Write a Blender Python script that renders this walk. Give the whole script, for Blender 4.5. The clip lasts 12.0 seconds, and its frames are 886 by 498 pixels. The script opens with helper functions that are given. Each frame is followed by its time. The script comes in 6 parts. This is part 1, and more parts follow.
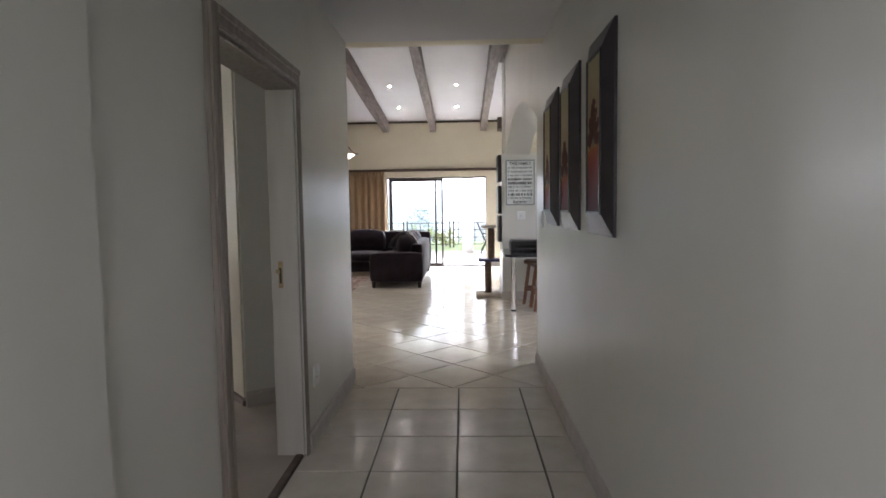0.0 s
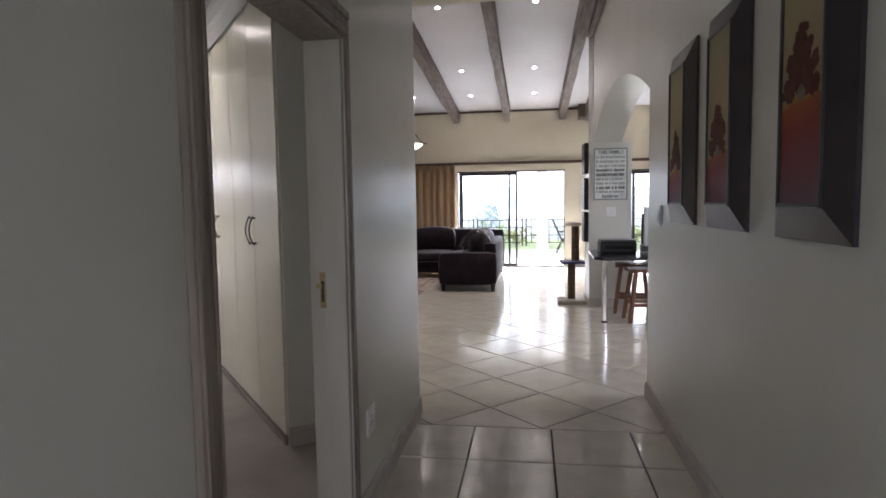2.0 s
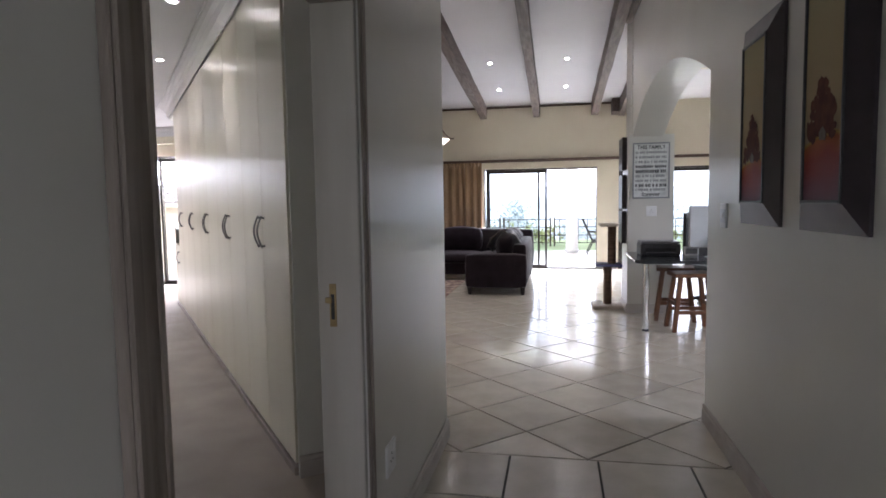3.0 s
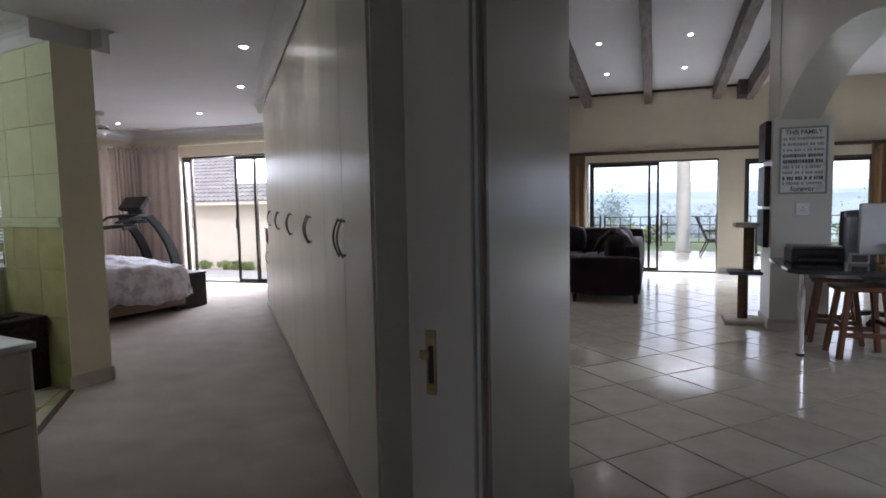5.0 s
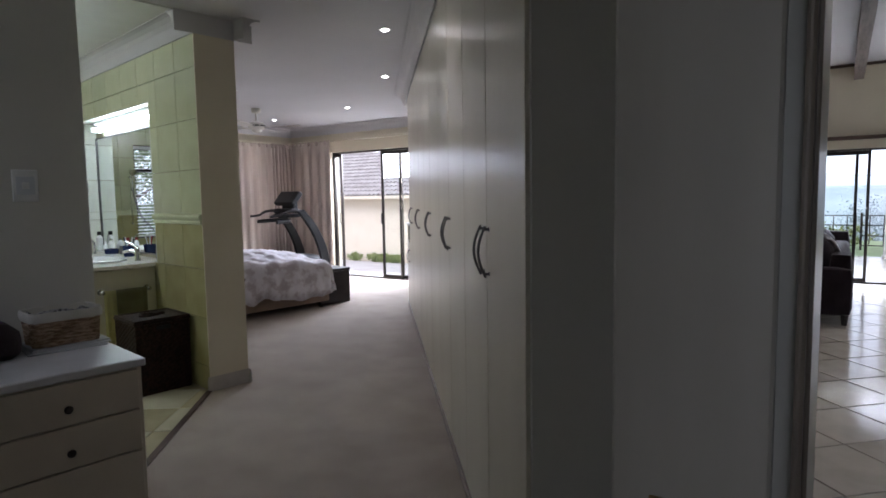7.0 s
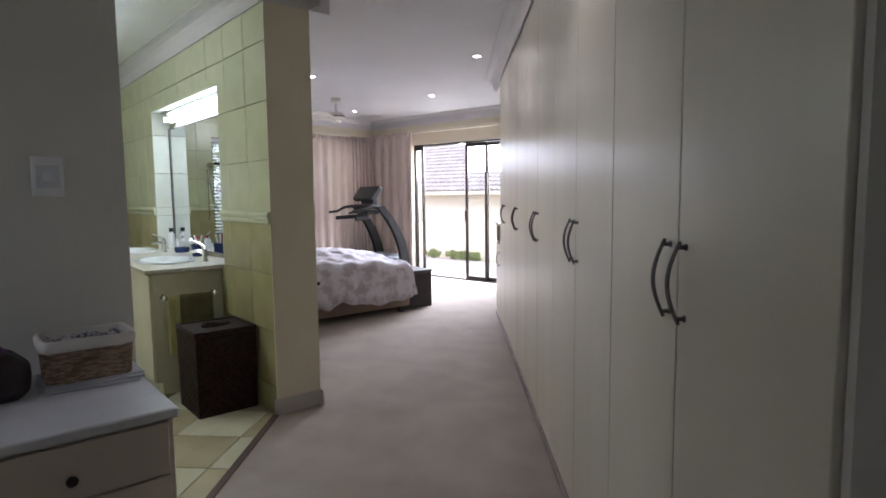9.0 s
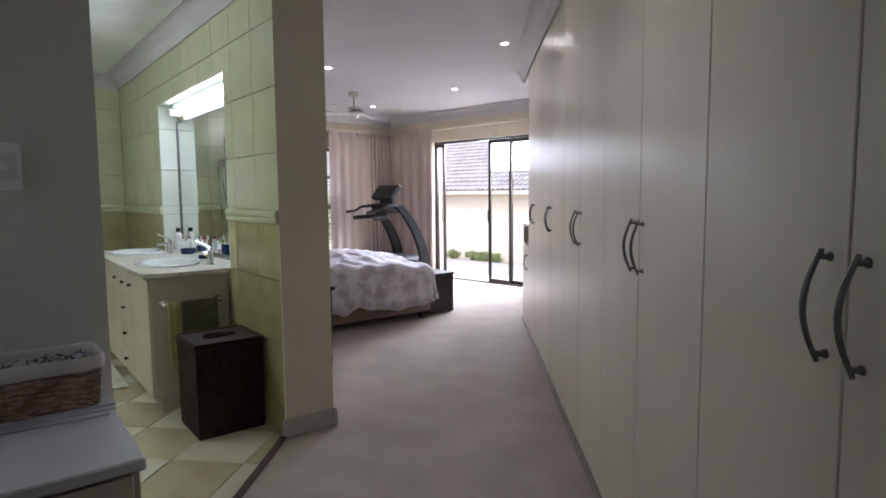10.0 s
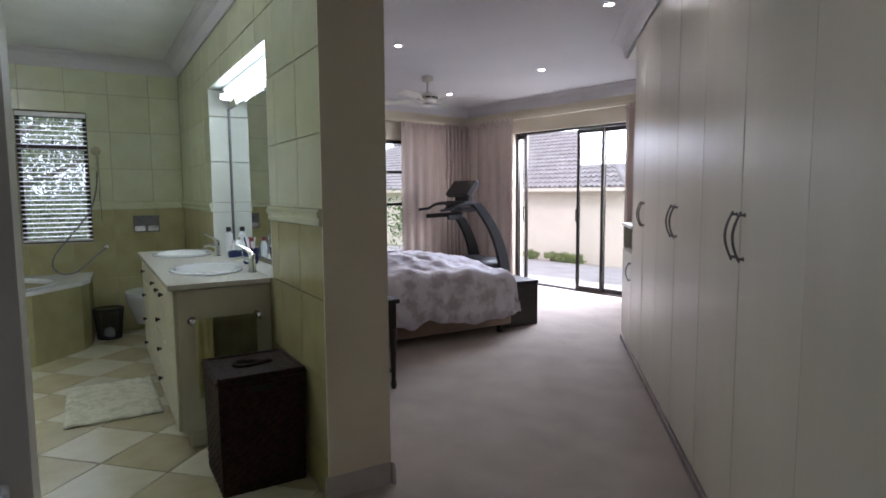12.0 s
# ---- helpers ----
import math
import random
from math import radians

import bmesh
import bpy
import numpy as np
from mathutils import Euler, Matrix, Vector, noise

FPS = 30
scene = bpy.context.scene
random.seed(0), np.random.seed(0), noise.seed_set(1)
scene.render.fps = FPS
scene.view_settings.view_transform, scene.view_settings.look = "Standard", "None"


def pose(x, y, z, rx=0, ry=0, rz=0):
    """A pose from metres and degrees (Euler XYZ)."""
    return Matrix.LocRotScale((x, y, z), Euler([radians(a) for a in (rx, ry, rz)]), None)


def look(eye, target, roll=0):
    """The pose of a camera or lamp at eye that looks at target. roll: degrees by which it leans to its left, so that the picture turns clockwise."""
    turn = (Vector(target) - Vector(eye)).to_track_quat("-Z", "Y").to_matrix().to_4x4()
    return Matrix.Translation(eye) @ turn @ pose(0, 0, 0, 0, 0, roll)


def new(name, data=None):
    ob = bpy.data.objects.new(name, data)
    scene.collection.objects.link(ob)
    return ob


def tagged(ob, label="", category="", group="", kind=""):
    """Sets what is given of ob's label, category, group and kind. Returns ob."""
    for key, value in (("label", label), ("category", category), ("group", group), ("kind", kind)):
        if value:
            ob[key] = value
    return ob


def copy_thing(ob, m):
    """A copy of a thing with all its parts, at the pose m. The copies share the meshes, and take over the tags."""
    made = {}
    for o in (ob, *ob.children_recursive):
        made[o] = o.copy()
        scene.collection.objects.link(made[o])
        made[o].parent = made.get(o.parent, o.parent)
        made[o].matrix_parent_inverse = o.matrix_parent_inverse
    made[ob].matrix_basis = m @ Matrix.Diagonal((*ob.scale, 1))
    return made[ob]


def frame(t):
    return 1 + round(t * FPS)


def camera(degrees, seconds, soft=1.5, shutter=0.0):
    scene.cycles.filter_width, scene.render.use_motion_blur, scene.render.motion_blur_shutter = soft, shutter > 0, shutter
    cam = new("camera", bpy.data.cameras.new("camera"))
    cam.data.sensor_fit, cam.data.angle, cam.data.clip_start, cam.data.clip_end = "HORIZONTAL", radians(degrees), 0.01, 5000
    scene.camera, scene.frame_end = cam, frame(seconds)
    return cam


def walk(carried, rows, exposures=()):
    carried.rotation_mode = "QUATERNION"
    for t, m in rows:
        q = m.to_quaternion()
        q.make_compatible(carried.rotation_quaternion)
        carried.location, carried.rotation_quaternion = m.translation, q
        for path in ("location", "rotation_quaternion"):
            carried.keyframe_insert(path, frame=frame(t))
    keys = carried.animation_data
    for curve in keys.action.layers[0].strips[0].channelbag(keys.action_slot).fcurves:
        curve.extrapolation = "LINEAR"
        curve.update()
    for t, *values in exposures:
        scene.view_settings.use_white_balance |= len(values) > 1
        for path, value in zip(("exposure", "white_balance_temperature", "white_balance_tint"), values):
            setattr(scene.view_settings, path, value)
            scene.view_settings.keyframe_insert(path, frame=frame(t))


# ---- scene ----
# camera and walk: the corridor runs along +y
cam = camera(73.8, 12.0, soft=1.7)
PATH = [
    (0, (0.437, 0.204, 1.372), (0.370, 2.199, 1.227), -0.8),
    (0.5, (0.395, 0.427, 1.383), (0.292, 2.419, 1.236), -0.8),
    (1, (0.368, 0.653, 1.364), (0.212, 2.642, 1.216), -0.8),
    (1.5, (0.328, 0.886, 1.366), (0.103, 2.868, 1.215), -0.8),
    (2, (0.281, 1.087, 1.353), (-0.014, 3.058, 1.201), -0.9),
    (2.5, (0.232, 1.304, 1.352), (-0.110, 3.268, 1.199), -0.8),
    (3, (0.183, 1.503, 1.347), (-0.194, 3.461, 1.194), -0.9),
    (5, (-0.096, 2.170, 1.365), (-0.767, 4.049, 1.204), -1.1),
    (5.5, (-0.182, 2.329, 1.374), (-0.970, 4.160, 1.209), -1.0),
    (6, (-0.246, 2.446, 1.371), (-1.189, 4.202, 1.202), -1.0),
    (6.5, (-0.337, 2.611, 1.367), (-1.379, 4.310, 1.195), -0.9),
    (7, (-0.413, 2.751, 1.397), (-1.518, 4.410, 1.223), -0.9),
    (9, (-0.985, 3.258, 1.402), (-2.292, 4.760, 1.217), -0.6),
    (9.5, (-1.124, 3.377, 1.393), (-2.452, 4.861, 1.207), -0.6),
    (10, (-1.297, 3.531, 1.385), (-2.650, 4.993, 1.201), -0.5),
    (10.5, (-1.464, 3.676, 1.378), (-2.854, 5.101, 1.189), -0.4),
    (11, (-1.641, 3.823, 1.379), (-3.079, 5.201, 1.193), -0.4),
    (11.5, (-1.786, 3.957, 1.377), (-3.272, 5.282, 1.188), -0.4),
    (12, (-1.927, 4.097, 1.369), (-3.455, 5.374, 1.179), -0.4),
]
walk(cam, [(t, look(eye, target, roll)) for t, eye, target, roll in PATH],
     exposures=[(0, 1.32, 6350, 20), (3, 1.08, 6100, 22), (5, 0.02, 5950, 20), (7, 0.02, 5900, 20), (9, 0.49, 5950, 22), (12, -0.08, 5850, 23)])

# world: bright overcast sky, soft sun
SUN_EL, SUN_AZ = radians(62), radians(150)
world = bpy.data.worlds.new("sky")
scene.world = world
world.use_nodes = True
wn = world.node_tree.nodes
sky = wn.new("ShaderNodeTexSky")
sky.sky_type, sky.sun_disc, sky.sun_elevation, sky.sun_rotation = "NISHITA", False, SUN_EL, SUN_AZ
sky.dust_density, sky.air_density = 4.0, 1.0
haze = wn.new("ShaderNodeMixRGB")
haze.inputs["Fac"].default_value = 0.75
haze.inputs["Color2"].default_value = (11.0, 11.6, 12.4, 1)
world.node_tree.links.new(sky.outputs[0], haze.inputs["Color1"])
world.node_tree.links.new(haze.outputs[0], wn["Background"].inputs["Color"])
wn["Background"].inputs["Strength"].default_value = 0.19
sun = new("sun", bpy.data.lights.new("sun", "SUN"))
sun.data.energy, sun.data.angle, sun.data.color = 1.4, radians(12), (1.0, 0.96, 0.9)
sun.matrix_world = look((0, 0, 30), (0 + 30 * math.sin(SUN_AZ) * -1, 30 * math.cos(SUN_AZ) * -1, 0))


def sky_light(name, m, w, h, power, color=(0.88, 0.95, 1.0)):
    """Sky light through an opening: an area lamp outside and above it, or fill through an added opening."""
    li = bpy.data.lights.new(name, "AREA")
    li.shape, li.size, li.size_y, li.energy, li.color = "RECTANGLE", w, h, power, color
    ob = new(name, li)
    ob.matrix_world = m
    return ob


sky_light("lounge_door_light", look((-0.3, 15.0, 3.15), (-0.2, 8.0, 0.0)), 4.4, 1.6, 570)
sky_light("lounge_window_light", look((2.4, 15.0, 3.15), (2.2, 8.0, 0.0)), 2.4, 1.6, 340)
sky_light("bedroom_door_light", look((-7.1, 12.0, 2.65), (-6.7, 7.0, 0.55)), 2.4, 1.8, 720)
sky_light("bathroom_window_light", look((-9.42, 5.1, 2.9), (-6.8, 4.75, 0.7)), 0.8, 0.8, 75)
# added fill from behind the start of the walk, lifting the corridor walls
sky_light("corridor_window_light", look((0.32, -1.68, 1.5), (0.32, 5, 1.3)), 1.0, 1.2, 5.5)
# added fill through an unseen opening, to brighten the pier and arch
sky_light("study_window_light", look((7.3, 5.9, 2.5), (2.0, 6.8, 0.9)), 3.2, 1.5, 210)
# ---- materials ----
def mat(name, col, rough=0.6, metal=0.0, col2=None, scale=6.0, detail=6.0, bump=0.0, bscale=80.0, spec=0.5, fac=(0.35, 0.7), stretch=(1, 1, 1), vary=0.0, sheen=0.0, coat=0.0):
    """A surface with two scales of variation: broad blotches between two colours and a fine relief."""
    m = bpy.data.materials.new(name)
    m.use_nodes = True
    n, l = m.node_tree.nodes, m.node_tree.links
    b = n["Principled BSDF"]
    b.inputs["Roughness"].default_value, b.inputs["Metallic"].default_value = rough, metal
    b.inputs["Specular IOR Level"].default_value = spec
    b.inputs["Sheen Weight"].default_value = sheen
    b.inputs["Coat Weight"].default_value = coat
    tc = n.new("ShaderNodeTexCoord")
    mp = n.new("ShaderNodeMapping")
    mp.inputs["Scale"].default_value = stretch
    l.new(tc.outputs["Object"], mp.inputs["Vector"])
    no = n.new("ShaderNodeTexNoise")
    no.inputs["Scale"].default_value, no.inputs["Detail"].default_value = scale, detail
    l.new(mp.outputs[0], no.inputs["Vector"])
    ra = n.new("ShaderNodeValToRGB")
    ra.color_ramp.elements[0].position, ra.color_ramp.elements[1].position = fac
    c2 = col2 or tuple(c * 0.88 for c in col)
    ra.color_ramp.elements[0].color, ra.color_ramp.elements[1].color = (*col, 1), (*c2, 1)
    l.new(no.outputs[0], ra.inputs[0])
    out = ra.outputs[0]
    if vary:
        oi = n.new("ShaderNodeObjectInfo")
        hs = n.new("ShaderNodeHueSaturation")
        ma = n.new("ShaderNodeMapRange")
        ma.inputs[3].default_value, ma.inputs[4].default_value = 1 - vary, 1 + vary
        l.new(oi.outputs["Random"], ma.inputs[0])
        l.new(ma.outputs[0], hs.inputs["Value"])
        l.new(out, hs.inputs["Color"])
        out = hs.outputs[0]
    l.new(out, b.inputs["Base Color"])
    rr = n.new("ShaderNodeMapRange")
    rr.inputs[3].default_value, rr.inputs[4].default_value = max(0.02, rough * 0.85), min(1, rough * 1.15)
    l.new(no.outputs[0], rr.inputs[0])
    l.new(rr.outputs[0], b.inputs["Roughness"])
    if bump:
        n2 = n.new("ShaderNodeTexNoise")
        n2.inputs["Scale"].default_value, n2.inputs["Detail"].default_value = bscale, 4
        l.new(mp.outputs[0], n2.inputs["Vector"])
        bu = n.new("ShaderNodeBump")
        bu.inputs["Strength"].default_value, bu.inputs["Distance"].default_value = bump, 0.01
        l.new(n2.outputs[0], bu.inputs["Height"])
        l.new(bu.outputs[0], b.inputs["Normal"])
    return m


def glass(name, tint=(0.95, 0.98, 0.97)):
    m = bpy.data.materials.new(name)
    m.use_nodes = True
    b = m.node_tree.nodes["Principled BSDF"]
    b.inputs["Base Color"].default_value = (*tint, 1)
    b.inputs["Transmission Weight"].default_value, b.inputs["Roughness"].default_value, b.inputs["IOR"].default_value = 1, 0.0, 1.03
    return m


def glow(name, col, power):
    m = bpy.data.materials.new(name)
    m.use_nodes = True
    b = m.node_tree.nodes["Principled BSDF"]
    b.inputs["Base Color"].default_value = (0.8, 0.8, 0.8, 1)
    b.inputs["Emission Color"].default_value, b.inputs["Emission Strength"].default_value = (*col, 1), power
    return m


WALL = mat("wall_paint", (0.665, 0.655, 0.61), 0.32, col2=(0.615, 0.605, 0.56), scale=1.3, bump=0.04, bscale=180, spec=0.45)
CREAM = mat("cream_wall_paint", (0.68, 0.62, 0.49), 0.6, col2=(0.64, 0.575, 0.45), scale=1.5, bump=0.05, bscale=160)
CEIL = mat("ceiling_paint", (0.6, 0.585, 0.6), 0.7, col2=(0.57, 0.555, 0.57), scale=1.2, bump=0.03, bscale=150)
TRIM = mat("baseboard_paint", (0.5, 0.46, 0.43), 0.45, col2=(0.44, 0.4, 0.37), scale=9, stretch=(1, 1, 1))
PLINTH = mat("plinth_paint", (0.27, 0.22, 0.19), 0.5, col2=(0.2, 0.16, 0.14), scale=9)
FRAMEWOOD = mat("limed_door_frame", (0.28, 0.235, 0.2), 0.4, col2=(0.18, 0.145, 0.12), scale=7, stretch=(6, 6, 0.35), bump=0.12, bscale=60)
TILE = mat("floor_tile", (0.6, 0.555, 0.475), 0.13, col2=(0.51, 0.465, 0.39), scale=5, bump=0.015, bscale=24, vary=0.06, spec=0.6)
GROUT = mat("tile_grout", (0.075, 0.07, 0.06), 0.85, scale=14, bump=0.2)
CARPET = mat("carpet", (0.37, 0.31, 0.26), 0.95, col2=(0.3, 0.25, 0.205), scale=3.4, bump=0.5, bscale=420, spec=0.1, sheen=0.2)
DOORW = mat("cupboard_lacquer", (0.67, 0.635, 0.535), 0.3, col2=(0.61, 0.575, 0.475), scale=3, stretch=(1, 1, 0.15), bump=0.02, bscale=60, spec=0.55)
BATHT = mat("bath_wall_tile", (0.61, 0.64, 0.44), 0.22, col2=(0.55, 0.57, 0.37), scale=4, bump=0.03, bscale=30, vary=0.05, spec=0.55)
BATHD = mat("bath_dado_tile", (0.44, 0.41, 0.22), 0.25, col2=(0.36, 0.33, 0.16), scale=4, bump=0.03, bscale=30, vary=0.06, spec=0.55)
BGROUT = mat("bath_grout", (0.4, 0.37, 0.27), 0.85, scale=15)
BFL1 = mat("bath_floor_tile_pale", (0.68, 0.66, 0.5), 0.16, col2=(0.6, 0.58, 0.42), scale=5, vary=0.05, bump=0.02, bscale=26)
BFL2 = mat("bath_floor_tile_tan", (0.53, 0.48, 0.31), 0.18, col2=(0.45, 0.4, 0.25), scale=5, vary=0.05, bump=0.02, bscale=26)
BEAM = mat("weathered_beam", (0.17, 0.13, 0.11), 0.6, col2=(0.085, 0.06, 0.05), scale=5, stretch=(6, 0.5, 6), bump=0.35, bscale=50)
DARKW = mat("dark_wood", (0.03, 0.022, 0.02), 0.4, col2=(0.018, 0.013, 0.012), scale=6, stretch=(1, 1, 4), bump=0.08, bscale=70, spec=0.3)
BROWNW = mat("brown_rail_wood", (0.09, 0.055, 0.037), 0.7, col2=(0.06, 0.035, 0.025), scale=6, stretch=(0.4, 4, 4), bump=0.1)
REDW = mat("orange_stool_wood", (0.18, 0.075, 0.034), 0.4, col2=(0.12, 0.048, 0.021), scale=7, stretch=(4, 4, 0.5), bump=0.1)
BRONZE = mat("bronze_aluminium", (0.045, 0.037, 0.032), 0.35, 0.6, scale=10)
PEWTER = mat("pewter", (0.22, 0.21, 0.21), 0.35, 0.9, col2=(0.15, 0.145, 0.15), scale=30)
CHROME = mat("chrome", (0.75, 0.75, 0.76), 0.08, 1.0, scale=20)
BRASS = mat("brass", (0.5, 0.38, 0.2), 0.42, 1.0, col2=(0.36, 0.27, 0.14), scale=30)
GLASS = glass("window_glass")
WHITE = mat("white_plastic", (0.86, 0.87, 0.88), 0.35, scale=8)
CERAM = mat("white_ceramic", (0.8, 0.83, 0.84), 0.08, scale=3, spec=0.7)
SOFA = mat("sofa_fabric", (0.02, 0.013, 0.018), 0.9, col2=(0.013, 0.008, 0.011), scale=5, bump=0.4, bscale=220, sheen=0.12, spec=0.15)
CURT = mat("gold_curtain", (0.27, 0.17, 0.085), 0.7, col2=(0.18, 0.105, 0.05), scale=4, stretch=(5, 5, 0.3), bump=0.2, bscale=150, sheen=0.2)
CURTP = mat("blush_curtain", (0.58, 0.48, 0.43), 0.75, col2=(0.5, 0.41, 0.36), scale=4, stretch=(5, 5, 0.3), bump=0.15, bscale=200, sheen=0.2)
BLACK = mat("black_plastic", (0.018, 0.018, 0.02), 0.35, col2=(0.03, 0.03, 0.032), scale=9)
RUBBER = mat("rubber", (0.012, 0.012, 0.012), 0.8, scale=20)
GREYP = mat("grey_metal_paint", (0.2, 0.2, 0.215), 0.35, 0.3, scale=8)
COLUMN = mat("column_render", (0.42, 0.42, 0.42), 0.7, col2=(0.37, 0.37, 0.37), scale=3, bump=0.05)
LAWN = mat("lawn", (0.13, 0.19, 0.08), 0.9, col2=(0.18, 0.22, 0.11), scale=1.4, bump=0.5, bscale=60)
PATIO = mat("patio_tile", (0.55, 0.53, 0.49), 0.16, col2=(0.42, 0.4, 0.37), scale=2, bump=0.06)
PAVE = mat("yard_paving", (0.42, 0.39, 0.36), 0.8, col2=(0.33, 0.3, 0.28), scale=2, bump=0.15, bscale=40)
HOUSEW = mat("outside_cream_render", (0.72, 0.64, 0.52), 0.85, col2=(0.68, 0.6, 0.48), scale=1.5, bump=0.1)
ROOFT = mat("roof_tile", (0.4, 0.37, 0.355), 0.75, col2=(0.29, 0.265, 0.25), scale=3, bump=0.15, bscale=30)
LEAF = mat("leaf", (0.07, 0.13, 0.03), 0.6, col2=(0.12, 0.18, 0.05), scale=3)
MIRROR = mat("mirror", (0.88, 0.9, 0.9), 0.015, 1.0, col2=(0.88, 0.9, 0.9), scale=1)
GRANITE = mat("dark_worktop", (0.02, 0.022, 0.024), 0.12, col2=(0.05, 0.05, 0.055), scale=90, spec=0.6)
LAMPGLOW = glow("downlight_lamp", (1.0, 0.93, 0.82), 60)
TUBEGLOW = glow("fluorescent_tube", (0.84, 1.0, 0.98), 19)
FROST = glow("frosted_shade", (1.0, 0.9, 0.75), 1.5)

# ---- building helpers ----
def box(bm, x0, x1, y0, y1, z0, z1, bevel=0.0, m=None, seg=1):
    """Adds a box, with rounded edges if bevel is given."""
    r = bmesh.ops.create_cube(bm, size=1.0)
    vs = r["verts"]
    for v in vs:
        v.co = Vector((x0 + (v.co.x + 0.5) * (x1 - x0), y0 + (v.co.y + 0.5) * (y1 - y0), z0 + (v.co.z + 0.5) * (z1 - z0)))
    if bevel:
        es = list({e for v in vs for e in v.link_edges})
        rb = bmesh.ops.bevel(bm, geom=es, offset=bevel, segments=seg, affect="EDGES", profile=0.6)
        vs = list({v for f in rb["faces"] for v in f.verts} | {v for v in vs if v.is_valid})
    if m is not None:
        bmesh.ops.transform(bm, matrix=m, verts=[v for v in vs if v.is_valid])
    return vs


def cyl(bm, p, q, r0, r1=None, n=16):
    """Adds a closed tapered cylinder from p to q."""
    p, q = Vector(p), Vector(q)
    d = q - p
    m = Matrix.Translation((p + q) / 2) @ d.to_track_quat("Z", "Y").to_matrix().to_4x4()
    return bmesh.ops.create_cone(bm, cap_ends=True, segments=n, radius1=r0, radius2=r0 if r1 is None else r1, depth=d.length, matrix=m)["verts"]


def tube(bm, pts, r, n=8):
    """Adds a round bar along a chain of points."""
    pts = [Vector(p) for p in pts]
    rings = []
    for i, p in enumerate(pts):
        d = (pts[min(i + 1, len(pts) - 1)] - pts[max(i - 1, 0)]).normalized()
        q = d.to_track_quat("Z", "Y").to_matrix()
        rr = r[i] if isinstance(r, (list, tuple)) else r
        rings.append([bm.verts.new(p + q @ Vector((rr * math.cos(a), rr * math.sin(a), 0))) for a in [2 * math.pi * k / n for k in range(n)]])
    for a, b in zip(rings, rings[1:]):
        best = min(range(n), key=lambda s: sum((a[k].co - b[(k + s) % n].co).length for k in range(n)))
        for k in range(n):
            bm.faces.new((a[k], a[(k + 1) % n], b[(k + 1 + best) % n], b[(k + best) % n]))
    bm.faces.new(rings[0][::-1])
    bm.faces.new(rings[-1])


def lathe(bm, prof, n=24, cx=0.0, cy=0.0):
    """Adds a turned shape from a profile of (radius, height)."""
    rings = []
    for r, z in prof:
        rings.append([bm.verts.new((cx + max(r, 1e-4) * math.cos(2 * math.pi * k / n), cy + max(r, 1e-4) * math.sin(2 * math.pi * k / n), z)) for k in range(n)])
    for a, b in zip(rings, rings[1:]):
        for k in range(n):
            bm.faces.new((a[k], a[(k + 1) % n], b[(k + 1) % n], b[k]))
    bm.faces.new(rings[0][::-1])
    bm.faces.new(rings[-1])


def slab(bm, poly, z0, z1):
    """Adds a prism over a plan polygon."""
    a = [bm.verts.new((x, y, z0)) for x, y in poly]
    b = [bm.verts.new((x, y, z1)) for x, y in poly]
    bm.faces.new(a[::-1])
    bm.faces.new(b)
    k = len(poly)
    for i in range(k):
        bm.faces.new((a[i], a[(i + 1) % k], b[(i + 1) % k], b[i]))


def mesh_of(name, bm, material, smooth=False):
    bmesh.ops.recalc_face_normals(bm, faces=bm.faces)
    me = bpy.data.meshes.new(name)
    bm.to_mesh(me)
    bm.free()
    me.materials.append(material)
    if smooth:
        me.shade_smooth()
        me.set_sharp_from_angle(angle=radians(35))
    return me


def part(name, bm, material, parent=None, label="", smooth=False):
    """Links a bmesh as one mesh object under a thing or a part."""
    ob = new(name, mesh_of(name, bm, material, smooth))
    if parent is not None:
        ob.parent = parent
    return tagged(ob, label)


def thing(name, m, label, category, group=""):
    ob = new(name)
    ob.empty_display_size = 0.1
    ob.matrix_world = m
    return tagged(ob, label, category, group)


def structure(name, bm, material, label="", category="", m=None, smooth=False):
    ob = part(name, bm, material, None, label, smooth)
    if m is not None:
        ob.matrix_world = m
    return tagged(ob, label, category, "", "structure")


def boxpart(name, dims, material, parent, bevel=0.004, label="", seg=1, m=None):
    bm = bmesh.new()
    box(bm, *dims, bevel=bevel, seg=seg, m=m)
    return part(name, bm, material, parent, label)


# frames of the plan: bathroom (x along the mirror wall, y into the room), cupboard run (x along, y out of the doors)
BATH = pose(-4.2, 5.32, 0, 0, 0, 171)
RUN = pose(-1.079, 4.147, 0, 0, 0, 130)
ID = Matrix.Identity(4)
XW = 4.3  # bathroom depth along the mirror wall
# ---- structure ----
def wall(name, m, dims, material, label, holes=()):
    """A wall along local x, thick along local y, with rectangular openings (x0, x1, z0, z1) cut through."""
    x0, x1, y0, y1, z0, z1 = dims
    bm = bmesh.new()
    cuts = sorted({x0, x1, *[h[0] for h in holes], *[h[1] for h in holes]})
    for a, b in zip(cuts, cuts[1:]):
        mid = (a + b) / 2
        spans = [(h[2], h[3]) for h in holes if h[0] < mid < h[1]]
        z = z0
        for lo, hi in sorted(spans):
            if lo > z:
                box(bm, a, b, y0, y1, z, lo)
            z = hi
        if z < z1:
            box(bm, a, b, y0, y1, z, z1)
    bmesh.ops.remove_doubles(bm, verts=bm.verts, dist=1e-5)
    inner = {}
    for f in bm.faces:
        inner.setdefault(tuple(round(c, 4) for c in f.calc_center_median()), []).append(f)
    bmesh.ops.delete(bm, geom=[f for fs in inner.values() if len(fs) > 1 for f in fs], context="FACES_ONLY")
    return structure(name, bm, material, label, "wall", m)


